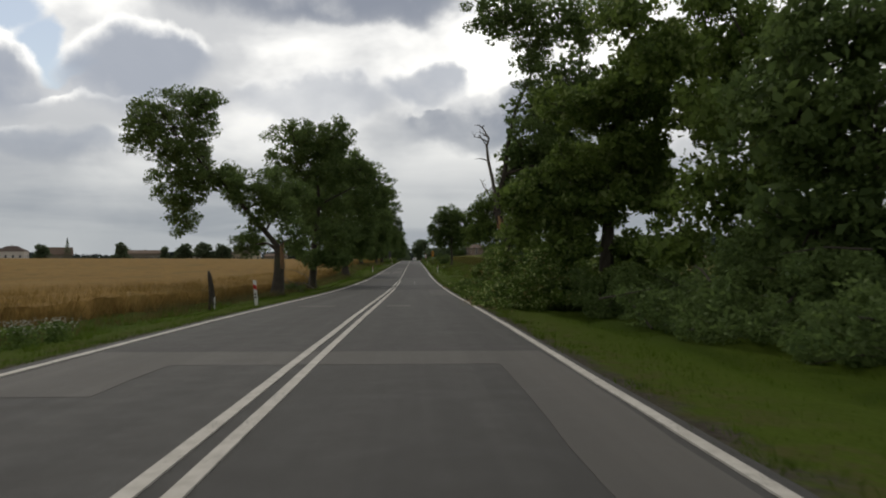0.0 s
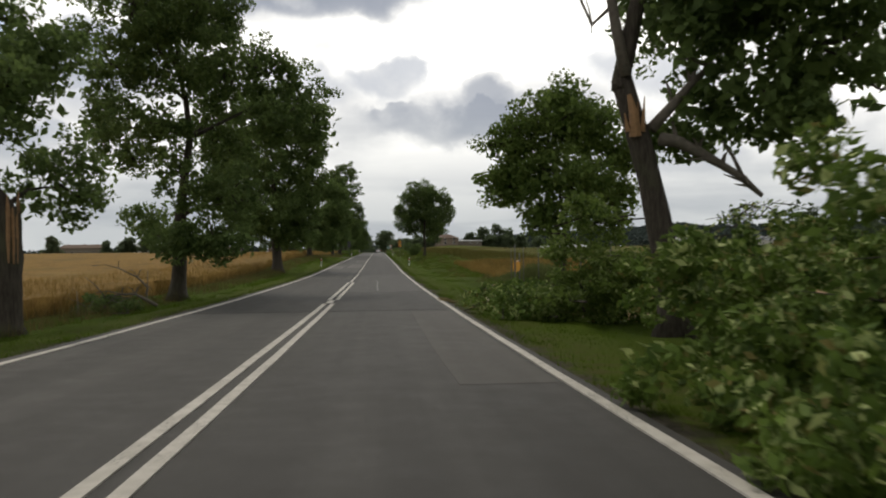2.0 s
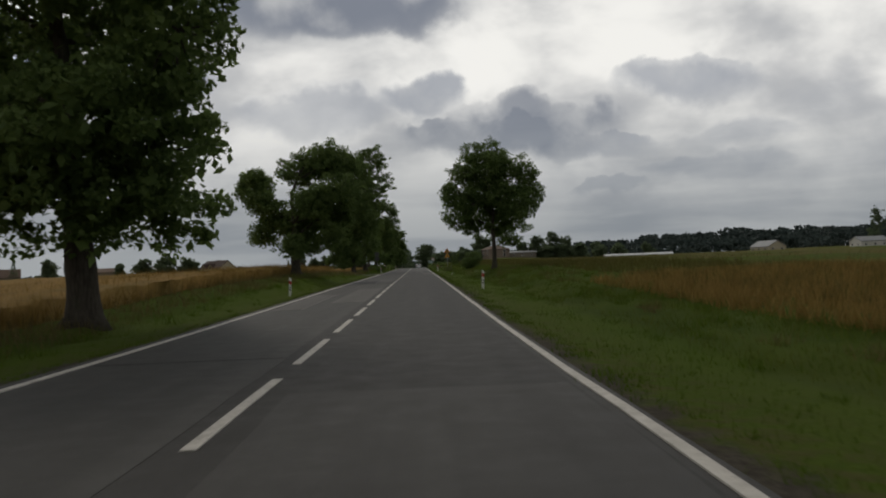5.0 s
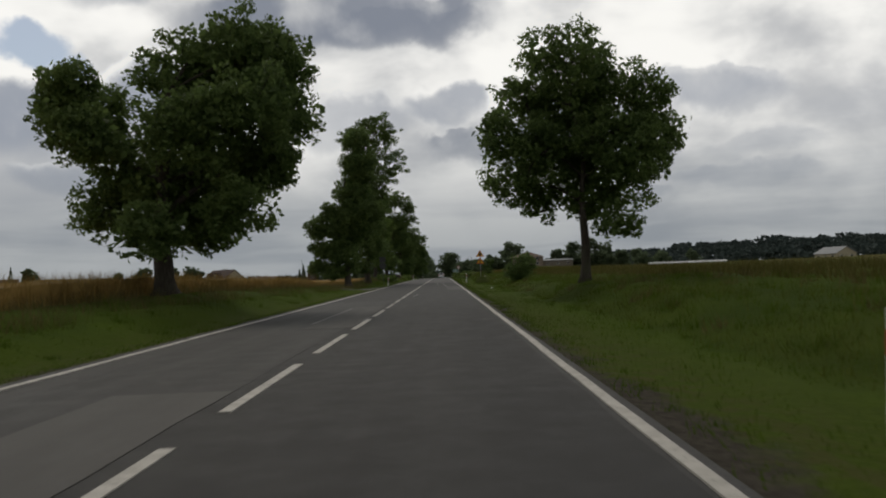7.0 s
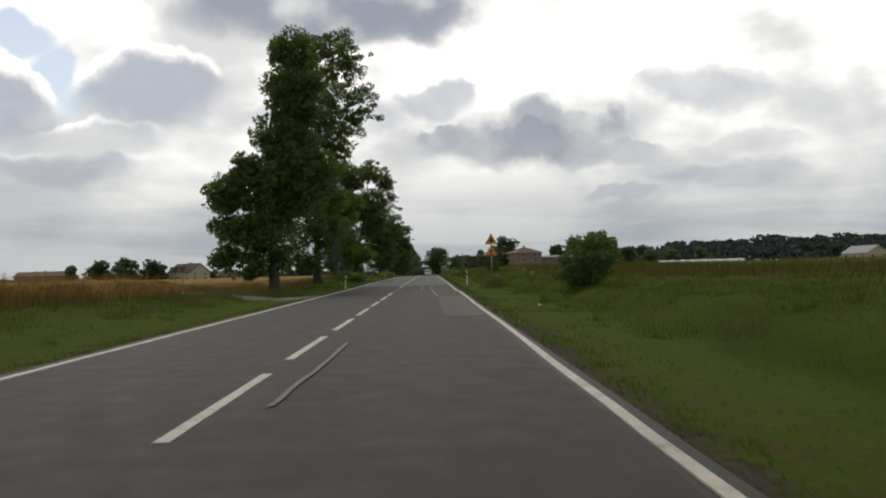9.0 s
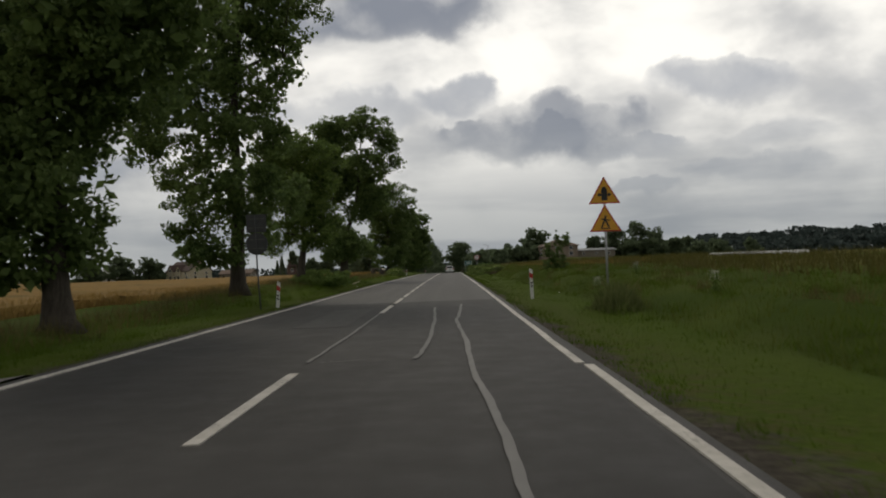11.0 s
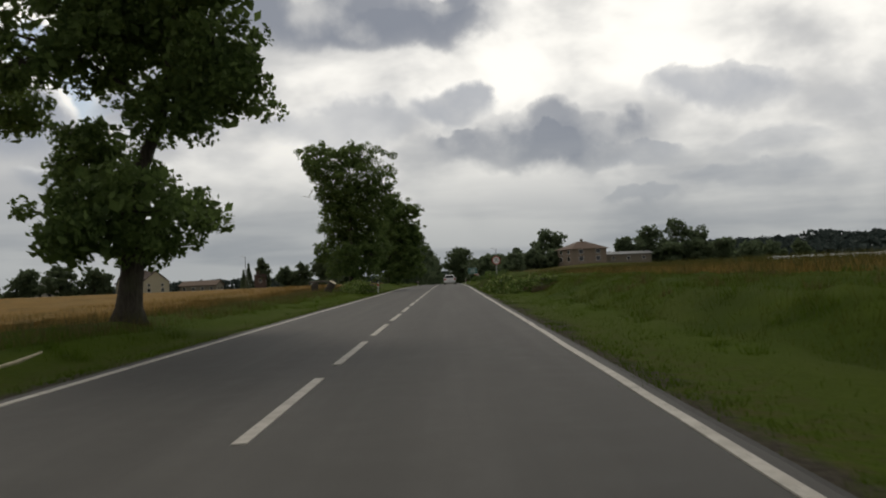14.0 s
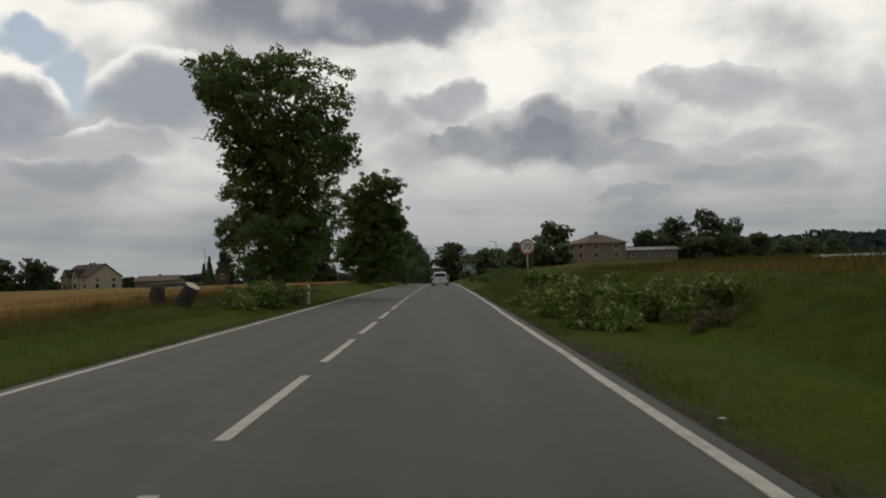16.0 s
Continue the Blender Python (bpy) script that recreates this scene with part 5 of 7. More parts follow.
brush("low heap of leafy cut branches in the grass", [(0, 0, .12, 1.0, 1.0, .22), (1.4, -1.5, .15, .9, 1.1, .28), (1.8, 1.2, .25, 1.0, .9, .38), (-.8, -1.6, .08, .6, .8, .16), (-.6, .9, .08, .5, .5, .16)], 6.7, 60.5, 6500, 0.13, 33, M_LEAF_CUT, sticks=12, spread=0.25, dead=M_BARK, stick_r=.012, stick_len=1.3)
brush("small clump of cut leafy branches on the grass", [(0, 0, .30, .30, .3, .30), (-.4, -.1, .06, .25, .2, .10), (.26, .2, .22, .22, .3, .22), (-.75, -.1, .04, .2, .2, .06)], 6.15, 68.4, 1900, 0.11, 34, M_LEAF_CUT, sticks=8, spread=0.18, stick_len=1.0)
brush("long heap of cut green branches on the verge", [(-.5, 0, .2, .9, 1.6, .45), (.9, 2.5, .35, 1.2, 1.4, .65), (-.6, 5, .3, .9, 1.8, .6), (.5, 8.5, .4, 1.2, 1.8, .7), (1.9, .5, .3, 1.0, 1.4, .6), (-.8, 13, .2, .9, 2, .45), (-.5, 18.5, .15, .7, 2.0, .35), (.8, 20.5, .3, .9, 2.0, .5), (2.4, 3.5, .25, .9, 1.2, .5), (.2, 16, .25, 1.0, 1.6, .5)]
      + [(heap_rnd.uniform(-1.2, 2.6), heap_rnd.uniform(-1, 15), heap_rnd.uniform(.5, 1.05), heap_rnd.uniform(.25, .5), heap_rnd.uniform(.3, .6), heap_rnd.uniform(.2, .4)) for _ in range(22)],
      6.05, 304.5, 19000, 0.15, 35, M_LEAF_CUT, sticks=50, spread=.24, stick_len=1.2)
brush("brown withered twigs at the heap's end", [(0, 0, .15, .8, .7, .3), (.8, .6, .12, .5, .6, .25)], 7.1, 302.2, 800, 0.10, 45, M_WITHERED, sticks=26, spread=.2, stick_r=.012, stick_len=.9)
brush("cut leafy branches heaped by a felled trunk", [(.5, 0, .2, .7, 1.2, .35), (.9, 3.2, .35, .8, 1.5, .6), (.3, 5.5, .5, .8, 1.4, .75), (1.0, 9, .25, .7, 2.0, .45), (-.3, 1.5, .3, .4, .7, .5)],
      -6.9, 319.0, 9000, 0.15, 36, M_LEAF_CUT, sticks=24)
brush("dense dark green shrub on the bank", [(-.3, 0, .3, 1.6, 2.2, .48), (-1.2, 2.6, .45, 1.5, 2.2, .58), (.6, 4.5, .35, 1.1, 1.8, .5), (-.6, -3.2, .2, 1.2, 1.6, .32), (.9, -1.6, .15, .7, 1.1, .26), (1.3, -2.4, .2, .8, 1.3, .3), (1.1, 1.8, .25, .8, 1.5, .34)],
      -6.7, 255.0, 14000, 0.14, 37, M_LEAF_LIGHT, name="shrub", spread=.22, sticks=16, category="shrub", dead=M_BARK, stick_r=.010, stick_len=1.0)
brush("low tangle of branches under roadside trees", [(0, 0, .2, 1.1, 1.6, .42), (-1.2, 1.5, .2, .9, 1.2, .35)], -8.0, 64.5, 2600, 0.14, 38, M_LEAF, sticks=26, spread=.25, stick_r=.022, stick_len=1.9)
brush("rounded green roadside bush", [(0, 0, 1.0, 1.25, 1.2, 1.1), (.5, .2, 1.65, .8, .8, .8), (-.7, 0, .7, .8, .9, .75)], 9.1, 199.6, 9500, 0.13, 39, M_LEAF, name="bush", sticks=8, category="bush", dead=M_BARK)
brush("young leafy bush on the grassy bank", [(0, 0, .5, .95, 1.0, .55), (-.2, 0, 1.0, .7, .7, .5), (-.65, 0, 1.55, .32, .4, .4), (.1, 0, 1.75, .38, .4, .55), (.6, 0, 1.95, .42, .45, .35), (.05, 0, 2.5, .13, .15, .35), (.85, 0, 2.3, .24, .25, .2)], 9.3, 255.0, 6500, 0.11, 40, M_LEAF, name="bush", spread=.16, stick_len=.7, sticks=12, category="bush", dead=M_BARK)
brush("tall leafy sapling stems among the felled branches", [(0, 0, .8, 1.0, 1.3, .8), (-.3, .3, 1.7, .8, .9, .7), (.2, -.2, 2.5, .7, .8, .6), (-.1, .1, 3.1, .4, .5, .4), (1.0, .6, 1.3, .9, 1.0, .9), (-.9, -.6, .5, .7, .9, .5), (1.9, 0, 1.0, .9, 1.1, .9)], 7.0, 55.0, 9500, 0.15, 47, M_LEAF_FRESH, name="sapling", sticks=14, category="shrub", dead=M_BARK, spread=.28, stick_len=1.6)

brush("dark tangled undergrowth below the trees", [(0, 0, .7, 1.6, 2.6, 1.0), (2.2, 2, .8, 2.0, 3, 1.1), (-.4, 5, .7, 1.7, 3, 1.0), (2.6, 6, 1.0, 2.2, 3, 1.2), (.6, 8, .8, 2.0, 3, 1.1)], 8.6, 28.5, 30000, 0.15, 43, M_LEAF, name="undergrowth", sticks=30, category="shrub", dead=M_BARK, stick_len=3)
brush("dark weedy shrubs along the foot of the bank", [(.4, -5, .5, 1.3, 1.8, .8), (-.2, -1.5, .5, 1.2, 1.9, .8), (-.8, 2.5, .5, 1.2, 2.0, .8), (1.6, -3, .9, 1.5, 2.2, 1.2), (1.2, 1.5, .9, 1.5, 2.2, 1.2), (-1.2, 6.5, .4, 1.1, 1.9, .7), (.4, 6, .9, 1.4, 2.0, 1.1)], 9.4, 15.5, 22000, 0.15, 46, M_LEAF, name="shrub", sticks=20, category="shrub", dead=M_BARK)
brush("dark leafy shrub at the verge", [(0, 0, 1.1, 1.5, 1.6, 1.4), (1.6, 1.5, 1.4, 1.6, 1.8, 1.6), (2.2, -1.5, 1.2, 1.6, 1.6, 1.4)], 10.0, 20.5, 14000, 0.15, 44, M_LEAF, name="shrub", sticks=14, category="shrub", dead=M_BARK)


M_SPLIT = plain("fresh_split_wood", (0.76, 0.68, 0.50), 0.8, grain=.15, scale=9, bump=.4)


def split_wood(x, y, turn, outline, lift):
    """A torn slab of pale sapwood standing on edge."""
    t = tagged(empty("split_trunk_piece", x, y, gz(x, y) + lift, turn), "pale cream torn piece of split trunk in the leaves", "wood")
    bm = prism(outline, -.035, .035)
    bmesh.ops.bevel(bm, geom=list(bm.edges), offset=.008, segments=1, affect="EDGES")
    part("torn_face", bm, M_SPLIT, t)


split_wood(6.2, 62.3, -14, [(-.03, -.1), (.17, -.1), (.15, .02), (.10, .10), (.08, .20), (.13, .24), (.19, .25), (.10, .33), (.01, .42), (-.05, .46), (.03, .34), (.05, .24), (.0, .10)], .12)
split_wood(5.45, 62.1, 8, [(-.10, -.05), (.10, -.04), (.12, .02), (.03, .08), (-.02, .15), (-.10, .13), (-.12, .03)], .14)
split_wood(5.8, 62.8, -30, [(-.03, -.1), (.03, -.1), (.035, .05), (.02, .16), (-.015, .22), (-.03, .08)], .34)
M_CHIPS = blade_material("wood_chips", (0.20, 0.155, 0.075), (0.40, 0.33, 0.19), .1)
chips = np.random.default_rng(8)
for cx, cy, k, sp in ((3.98, 62.2, 600, .22), (4.2, 31.0, 1100, .5), (4.3, 34.0, 900, .5)):
    pts = np.stack([cx + chips.normal(0, sp * .5, k), cy + chips.normal(0, sp * 2.2, k), np.zeros(k)], 1)
    pts[:, 2] = np.where(pts[:, 0] < 4.05, road_z(pts[:, 1]), ground_z(pts[:, 0], pts[:, 1])) + chips.uniform(.01, .05, k)
    tagged(new("wood_chips", quads_of("wood_chips", leaf_quads(pts, .085, chips, .8, .14), M_CHIPS)), "pale scattered wood chips at the asphalt edge", "chips", kind="stuff")

# ---- wheat, grass ----


def blades(name, label, count, xr, yr, height, material, seed, wide=0.02, per=3, lift=0.0, kind="stuff", category="grass", dense=None):
    rng = np.random.default_rng(seed)
    x = rng.uniform(min(xr), max(xr), count)
    y = rng.uniform(*yr, count)
    if dense:
        x = xr[0] + (xr[1] - xr[0]) * rng.uniform(0, 1, count) ** dense
    keep = rng.uniform(0, 1, count) < 0.55 + 0.45 * np.sin(x * .9 + y * .31 + 2 * np.sin(y * .13) + 3 * np.sin(y * .047 + x * .2)) * np.sin(y * .23 - x * .6 + 2.5 * np.sin(y * .071))
    x, y = np.repeat(x[keep], per), np.repeat(y[keep], per)
    n = len(x)
    x, y = x + rng.normal(0, .16, n), y + rng.normal(0, .16, n)
    z = ground_z(x, y) + lift
    a = rng.uniform(0, 6.283, n)
    h = height * rng.uniform(0.5, 1.3, n)
    dx, dy = np.cos(a) * wide, np.sin(a) * wide
    bx, by = rng.normal(0, .3, n) * h, rng.normal(0, .3, n) * h
    v = np.empty((n, 3, 3))
    v[:, 0] = np.stack([x - dx, y - dy, z - 0.02], 1)
    v[:, 1] = np.stack([x + dx, y + dy, z - 0.02], 1)
    v[:, 2] = np.stack([x + bx, y + by, z + h], 1)
    tagged(new(name, quads_of(name, v.reshape(-1, 3), material, 3)), label, category, kind=kind)


def wheat_sheet(name, label, x0, x1, y0, y1, nx, ny, height, seed):
    rng = np.random.default_rng(seed)
    s = np.linspace(0, 1, nx) ** 2.2
    xs = x0 + (x1 - x0) * s
    ys = np.linspace(y0, y1, ny)
    gx, gy = np.meshgrid(xs, ys)
    gx = gx + rng.normal(0, 0.12, gx.shape) * (np.arange(nx) < 6)
    z = ground_z(gx, gy) + height + rng.normal(0, 0.04, gx.shape) + 0.06 * np.sin(gx * .7) * np.sin(gy * .31)
    z[:, 0] -= height + 0.1
    z[0, :] -= height + 0.1
    z[-1, :] -= height + 0.1
    idx = np.arange(nx * ny).reshape(ny, nx)
    faces = np.stack([idx[:-1, :-1], idx[:-1, 1:], idx[1:, 1:], idx[1:, :-1]], -1).reshape(-1, 4)
    tagged(new(name, mesh_of(name, np.stack([gx, gy, z], -1).reshape(-1, 3), faces.tolist(), M_WHEAT, True)), label, "field", kind="stuff")


wheat_sheet("wheat_field", "ripe golden wheat field behind the roadside trees", -9.6, -420, -30, 203, 60, 180, 0.62, 1)
wheat_sheet("wheat_field", "ripe golden wheat field near distant houses", -13.0, -420, 212, 520, 60, 180, 0.42, 2)
blades("wheat_stalks", "ripe golden grain on the bank", 24000, (10.5, 24.0), (86, 130), 0.45, M_STALK, 18, 0.020, 3, category="wheat")
blades("wheat_stalks", "golden wheat stalks along the field edge", 26000, (-9.4, -16.0), (-10, 203), 0.85, M_STALK, 11, 0.02, 3, category="wheat", dense=1.6)
blades("wheat_stalks", "golden wheat stalks along the far field edge", 12000, (-12.8, -18.0), (212, 360), 0.58, M_STALK, 12, 0.025, 3, category="wheat", dense=1.6)
blades("dry_grass", "dry yellowing grass between verge and wheat", 16000, (-7.0, -9.8), (-10, 345), 0.42, M_DRYGRASS, 13, 0.010, 3)
blades("verge_grass", "short green grass on the verge", 30000, (-4.1, -8.5), (-5, 345), 0.065, M_GRASS, 14, 0.007, 4)
blades("verge_grass", "short green grass on the verge", 36000, (4.2, 9.5), (-5, 345), 0.065, M_GRASS, 15, 0.007, 4)
blades("meadow_grass", "long green grass on the bank", 30000, (9.0, 26.0), (60, 345), 0.12, M_GRASS, 16, 0.010, 4, dense=1.5)
blades("bank_grass", "long dark green grass on the roadside bank", 15000, (6.8, 12.0), (96, 345), 0.21, M_WEED, 26, 0.009, 4)
blades("bank_grass", "long dark green grass on the roadside bank", 7000, (-6.4, -9.0), (100, 345), 0.20, M_WEED, 27, 0.009, 4)
blades("dry_grass", "tall olive dry grass along the top of the bank", 16000, (12.5, 23.0), (96, 350), 0.5, M_BANKGRASS, 19, 0.022, 4)
blades("dry_grass", "patch of ripe tan grass along the top of the bank", 6000, (12.0, 17.0), (255, 325), 0.34, M_STALK, 28, 0.014, 3)
blades("dry_grass", "dry seed heads in the meadow", 9000, (11.0, 45.0), (80, 400), 0.45, M_DRYGRASS, 17, 0.012, 3)

def tufts(label, count, xr, yr, seed, height, material, per=46, wide=.009):
    """Longer grass in scattered clumps."""
    rng = np.random.default_rng(seed)
    cx, cy, size = rng.uniform(*xr, count), rng.uniform(*yr, count), rng.uniform(.5, 1.4, count)
    i = np.repeat(np.arange(count), per)
    n = len(i)
    x, y = cx[i] + rng.normal(0, .16, n) * size[i], cy[i] + rng.normal(0, .22, n) * size[i]
    z, h, a = ground_z(x, y), height * size[i] * rng.uniform(.4, 1.1, n), rng.uniform(0, 6.283, n)
    v = np.empty((n, 3, 3))
    v[:, 0] = np.stack([x - np.cos(a) * wide, y - np.sin(a) * wide, z - .02], 1)
    v[:, 1] = np.stack([x + np.cos(a) * wide, y + np.sin(a) * wide, z - .02], 1)
    v[:, 2] = np.stack([x + rng.normal(0, .45, n) * h, y + rng.normal(0, .45, n) * h, z + h], 1)
    tagged(new("grass_tufts", quads_of("grass_tufts", v.reshape(-1, 3), material, 3)), label, "grass", kind="stuff")


tufts("scattered clumps of longer green grass", 420, (6.2, 13.0), (60, 345), 21, .26, M_GRASS)
brush("low ragged shrubs along the verge", [(0, 0, .45, 1.1, 3.0, .55), (2.0, 4, .7, 1.3, 3.2, .8), (.6, 12, .55, 1.2, 4.0, .65), (3.0, 15, .9, 1.4, 3.5, .9), (-.5, 24, .5, 1.0, 3.5, .6), (2.2, 28, .9, 1.5, 4.0, 1.0), (4.5, 24, 1.0, 1.6, 4.0, 1.0), (.4, -8, .35, 1.0, 3.0, .45)],
      7.2, 378.0, 7000, 0.24, 49, M_LEAF, name="shrub", sticks=10, category="shrub", dead=M_BARK, spread=.3, stick_r=.012, stick_len=1.0)

tufts("scattered clumps of longer green grass", 320, (-8.6, -5.2), (0, 345), 22, .26, M_GRASS)
tufts("low ragged grass along the asphalt edge", 620, (4.02, 4.5), (-4, 345), 23, .09, M_GRASS, 30)
tufts("low ragged grass along the asphalt edge", 620, (-4.5, -3.98), (-4, 345), 24, .09, M_GRASS, 30)
tufts("yellowed dry grass clumps on the bank", 260, (7.5, 16.0), (80, 345), 25, .34, M_DRYGRASS)


def weed_stand(label, x, y, sx, sy, height, count, seed):
    """A soft stand of tall weeds: many upright, slightly bent blades."""
    rng = np.random.default_rng(seed)
    px, py = rng.normal(0, sx, count), rng.normal(0, sy, count)
    h = height * np.exp(-(px / sx) ** 2 * .25 - (py / sy) ** 2 * .25) * rng.uniform(.45, 1.1, count)
    a, w = rng.uniform(0, 6.283, count), rng.uniform(.010, .022, count)
    z = ground_z(px + x, py + y) - gz(x, y)
    v = np.empty((count, 4, 3))
    bend = rng.normal(0, .24, (count, 2)) * h[:, None]
    v[:, 0] = np.stack([px, py, z - .03], 1)
    v[:, 1] = np.stack([px + bend[:, 0] * .4 + np.cos(a) * w, py + bend[:, 1] * .4 + np.sin(a) * w, z + h * .55], 1)
    v[:, 2] = np.stack([px + bend[:, 0], py + bend[:, 1], z + h], 1)
    v[:, 3] = np.stack([px + bend[:, 0] * .4 - np.cos(a) * w, py + bend[:, 1] * .4 - np.sin(a) * w, z + h * .5], 1)
    t = tagged(empty("weeds", x, y, gz(x, y)), label, "weeds", "tall weeds")
    tagged(part("blades", quads_of("blades", v.reshape(-1, 3), M_TALLWEED), M_TALLWEED, t), kind="stuff")


weed_stand("tall soft green weeds by the field fence", 10.6, 80.5, .7, 1.2, 1.35, 5200, 71)
weed_stand("tall soft green weeds by the field fence", 11.5, 82.5, .7, 1.3, 1.3, 4200, 72)
weed_stand("tall soft green weeds by the field fence", 10.9, 88.0, .8, 2.0, .7, 3600, 73)
for wx, wy, wsx, wsy, wh, wn, wk in ((5.9, 326.0, .6, 2.5, .6, 1600, 77), (6.3, 336.0, .7, 3.5, .8, 1800, 78), (6.0, 347.0, .6, 3.0, .7, 1400, 79), (7.4, 329.0, .8, 3.0, .9, 1800, 80), (7.6, 356.0, .9, 3.5, 1.1, 1600, 81)):
    weed_stand("rank green weeds along the verge", wx, wy, wsx, wsy, wh, wn, wk)
weed_stand("tall weeds round the foot of a sign post", 6.45, 221.2, .3, .7, .8, 600, 75)
weed_stand("tall weeds round the foot of a sign post", 6.75, 222.1, .35, .5, .95, 700, 76)

brush("tangle of bare grey twigs on a torn limb", [(0, 0, 1.9, .9, .6, .6), (.9, .2, 2.2, .9, .6, .7), (-.8, .1, 1.6, .5, .5, .5), (1.6, 0, 1.8, .8, .6, .6)], 8.7, 51.0, 900, 0.12, 48, M_LEAF_CUT, sticks=75, spread=.3, dead=M_BARK, stick_r=.013, stick_len=1.2)

# crop rows with straw between them, at a slant to the road
ROW_DIR = Vector((math.sin(radians(16)), math.cos(radians(16)), 0))
ROW_SIDE = Vector((ROW_DIR.y, -ROW_DIR.x, 0))


def crop_row(i):
    rng = np.random.default_rng(60 + i)
    start = Vector((9.7, 66.0, 0)) + ROW_SIDE * (i * 1.9)
    s0, s1 = max(-10.0, -9.0 - i * 1.2), 58.0

    def place(along, across):
        return start.x + ROW_DIR.x * along + ROW_SIDE.x * across, start.y + ROW_DIR.y * along + ROW_SIDE.y * across

    along, across = np.meshgrid(np.linspace(s0, s1, 70), np.array([-.36, -.22, .22, .36]))
    across = across + rng.normal(0, .05, across.shape)
    gx, gy = place(along, across)
    z = ground_z(gx, gy) + np.array([[-.02], [.07], [.07], [-.02]]) + rng.normal(0, .012, gx.shape)
    idx = np.arange(280).reshape(4, 70)
    fs = np.stack([idx[:-1, :-1], idx[:-1, 1:], idx[1:, 1:], idx[1:, :-1]], -1).reshape(-1, 4)
    tagged(new("straw_row", mesh_of("straw_row", np.stack([gx, gy, z], -1).reshape(-1, 3), fs[:, ::-1].tolist(), M_STRAW, True)), "strip of orange straw mulch between crop rows", "straw", "crop rows", "stuff")
    n = 1500
    gx, gy = place(rng.uniform(s0, s1, n), .95 + rng.normal(0, .26, n))
    tall = .27 + .13 * np.sin(gy * 1.7 + i)
    pts = np.stack([gx, gy, ground_z(gx, gy) + rng.uniform(.02, 1, n) * tall], 1)
    tagged(new("crop_row", quads_of("crop_row", leaf_quads(pts, 0.2, rng, 0.5), M_LEAF_LIGHT)), "row of low leafy green crop plants", "plants", "crop rows", "stuff")


for i in range(14):
    crop_row(i)

# ---- small things by the road ----


M_OLDPOST = plain("weathered_post", (0.13, 0.135, 0.12), 0.85, grain=.2, scale=5)


def delineator():
    t = tagged(empty("delineator_post", 0, 0, 0), "white plastic delineator post with a slanted red reflector band", "road post", "delineator posts")
    prof = [(-.06, -.2), (.06, -.2), (.06, .98), (-.06, 1.04)]
    part("body", prism(prof, -.03, .03), M_WHITE, t)
    part("reflector_band", prism([(-.063, .70), (.063, .62), (.063, .80), (-.063, .88)], -.034, .034), M_RED, t, "slanted red band")
    part("reflector", boxed(-.02, .02, -.042, -.03, .68, .82, bevel=.004), M_TAIL, t, "small red reflector")
    for k in range(2):
        part("marking", boxed(-.03, .03, -.036, -.028, .30 + .13 * k, .38 + .13 * k), M_BLACK, t, "black marking bar")
    return t


post = delineator()
spots = [(-4.71, 32.9, 3, -4), (-5.2, 133.6, -3, 2), (5.35, 133.5, 1, 2), (-4.72, 230.6, -5, 3), (5.15, 230.65, 2, -1), (-5.0, 327.5, 2, 2), (-5.0, 424.0, 2, 0), (5.1, 424.0, 0, 0)]
for i, (x, y, rx, ry) in enumerate(spots):
    m = pose(x, y, gz(x, y) + (.15 if i == 4 else 0), rx, ry, 0)
    if i == 0:
        post.matrix_world = m
    else:
        copy_thing(post, m)


def triangle_sign(parent, z, glyph):
    h = 0.78

    def tri(k, y0, y1):
        cz = z + h / 3
        pts = []
        for ang in (90, 210, 330):
            for d in (-14, -7, 0, 7, 14):
                r = 0.52 * k * (1 - 0.0006 * d * d)
                pts.append((r * math.cos(radians(ang + d * .35)) * 1.0, cz + r * math.sin(radians(ang + d * .35))))
        return prism(pts, y0, y1)
    plate = part("sign_plate", tri(1.0, 0.0, 0.012), M_RED, parent, "red-edged triangular plate")
    part("sign_face", tri(0.86, -0.006, 0.002), M_YELLOW, plate, "yellow face")
    cz = z + h / 3
    for x0, x1, z0, z1, ang in glyph:
        bm = boxed(-(x1 - x0) / 2, (x1 - x0) / 2, -0.011, -0.004, -(z1 - z0) / 2, (z1 - z0) / 2)
        bm.transform(pose((x0 + x1) / 2, 0, cz + (z0 + z1) / 2, 0, ang, 0))
        part("symbol", bm, M_BLACK, plate, "black symbol bar")
    part("sign_back", tri(0.97, 0.012, 0.02), M_STEEL, plate)


def warning_signs(x, y):
    t = tagged(empty("warning_signs", x, y, gz(x, y), -2), "two yellow triangular warning signs on one grey post", "road sign")
    v, f = tube([(0, .04, -.3), (0, .04, 3.62)], [.032, .032], 12)
    part("post", mesh_of("post", v, f, M_STEEL, True), M_STEEL, t)
    base = float(road_z(y)) - gz(x, y)
    triangle_sign(t, base + 2.93, [(-.085, .085, -.17, .14, 0), (-.055, .055, .10, .22, 0), (-.06, .06, .09, .21, 45), (-.19, .19, -.02, .02, 0), (-.17, -.11, -.05, .04, 0), (.11, .17, -.05, .04, 0)])
    triangle_sign(t, base + 2.12, [(-.03, .03, .02, .2, 8), (-.10, -.05, -.16, .04, 22), (.04, .09, -.16, .04, -22), (-.12, .12, .06, .10, 10), (-.14, .14, -.19, -.16, 0)])
    return t


warning_signs(6.58, 222.64)


def disc(r, y0, y1, z, seg=40):
    return prism([(r * math.cos(2 * math.pi * i / seg), z + r * math.sin(2 * math.pi * i / seg)) for i in range(seg)], y0, y1)


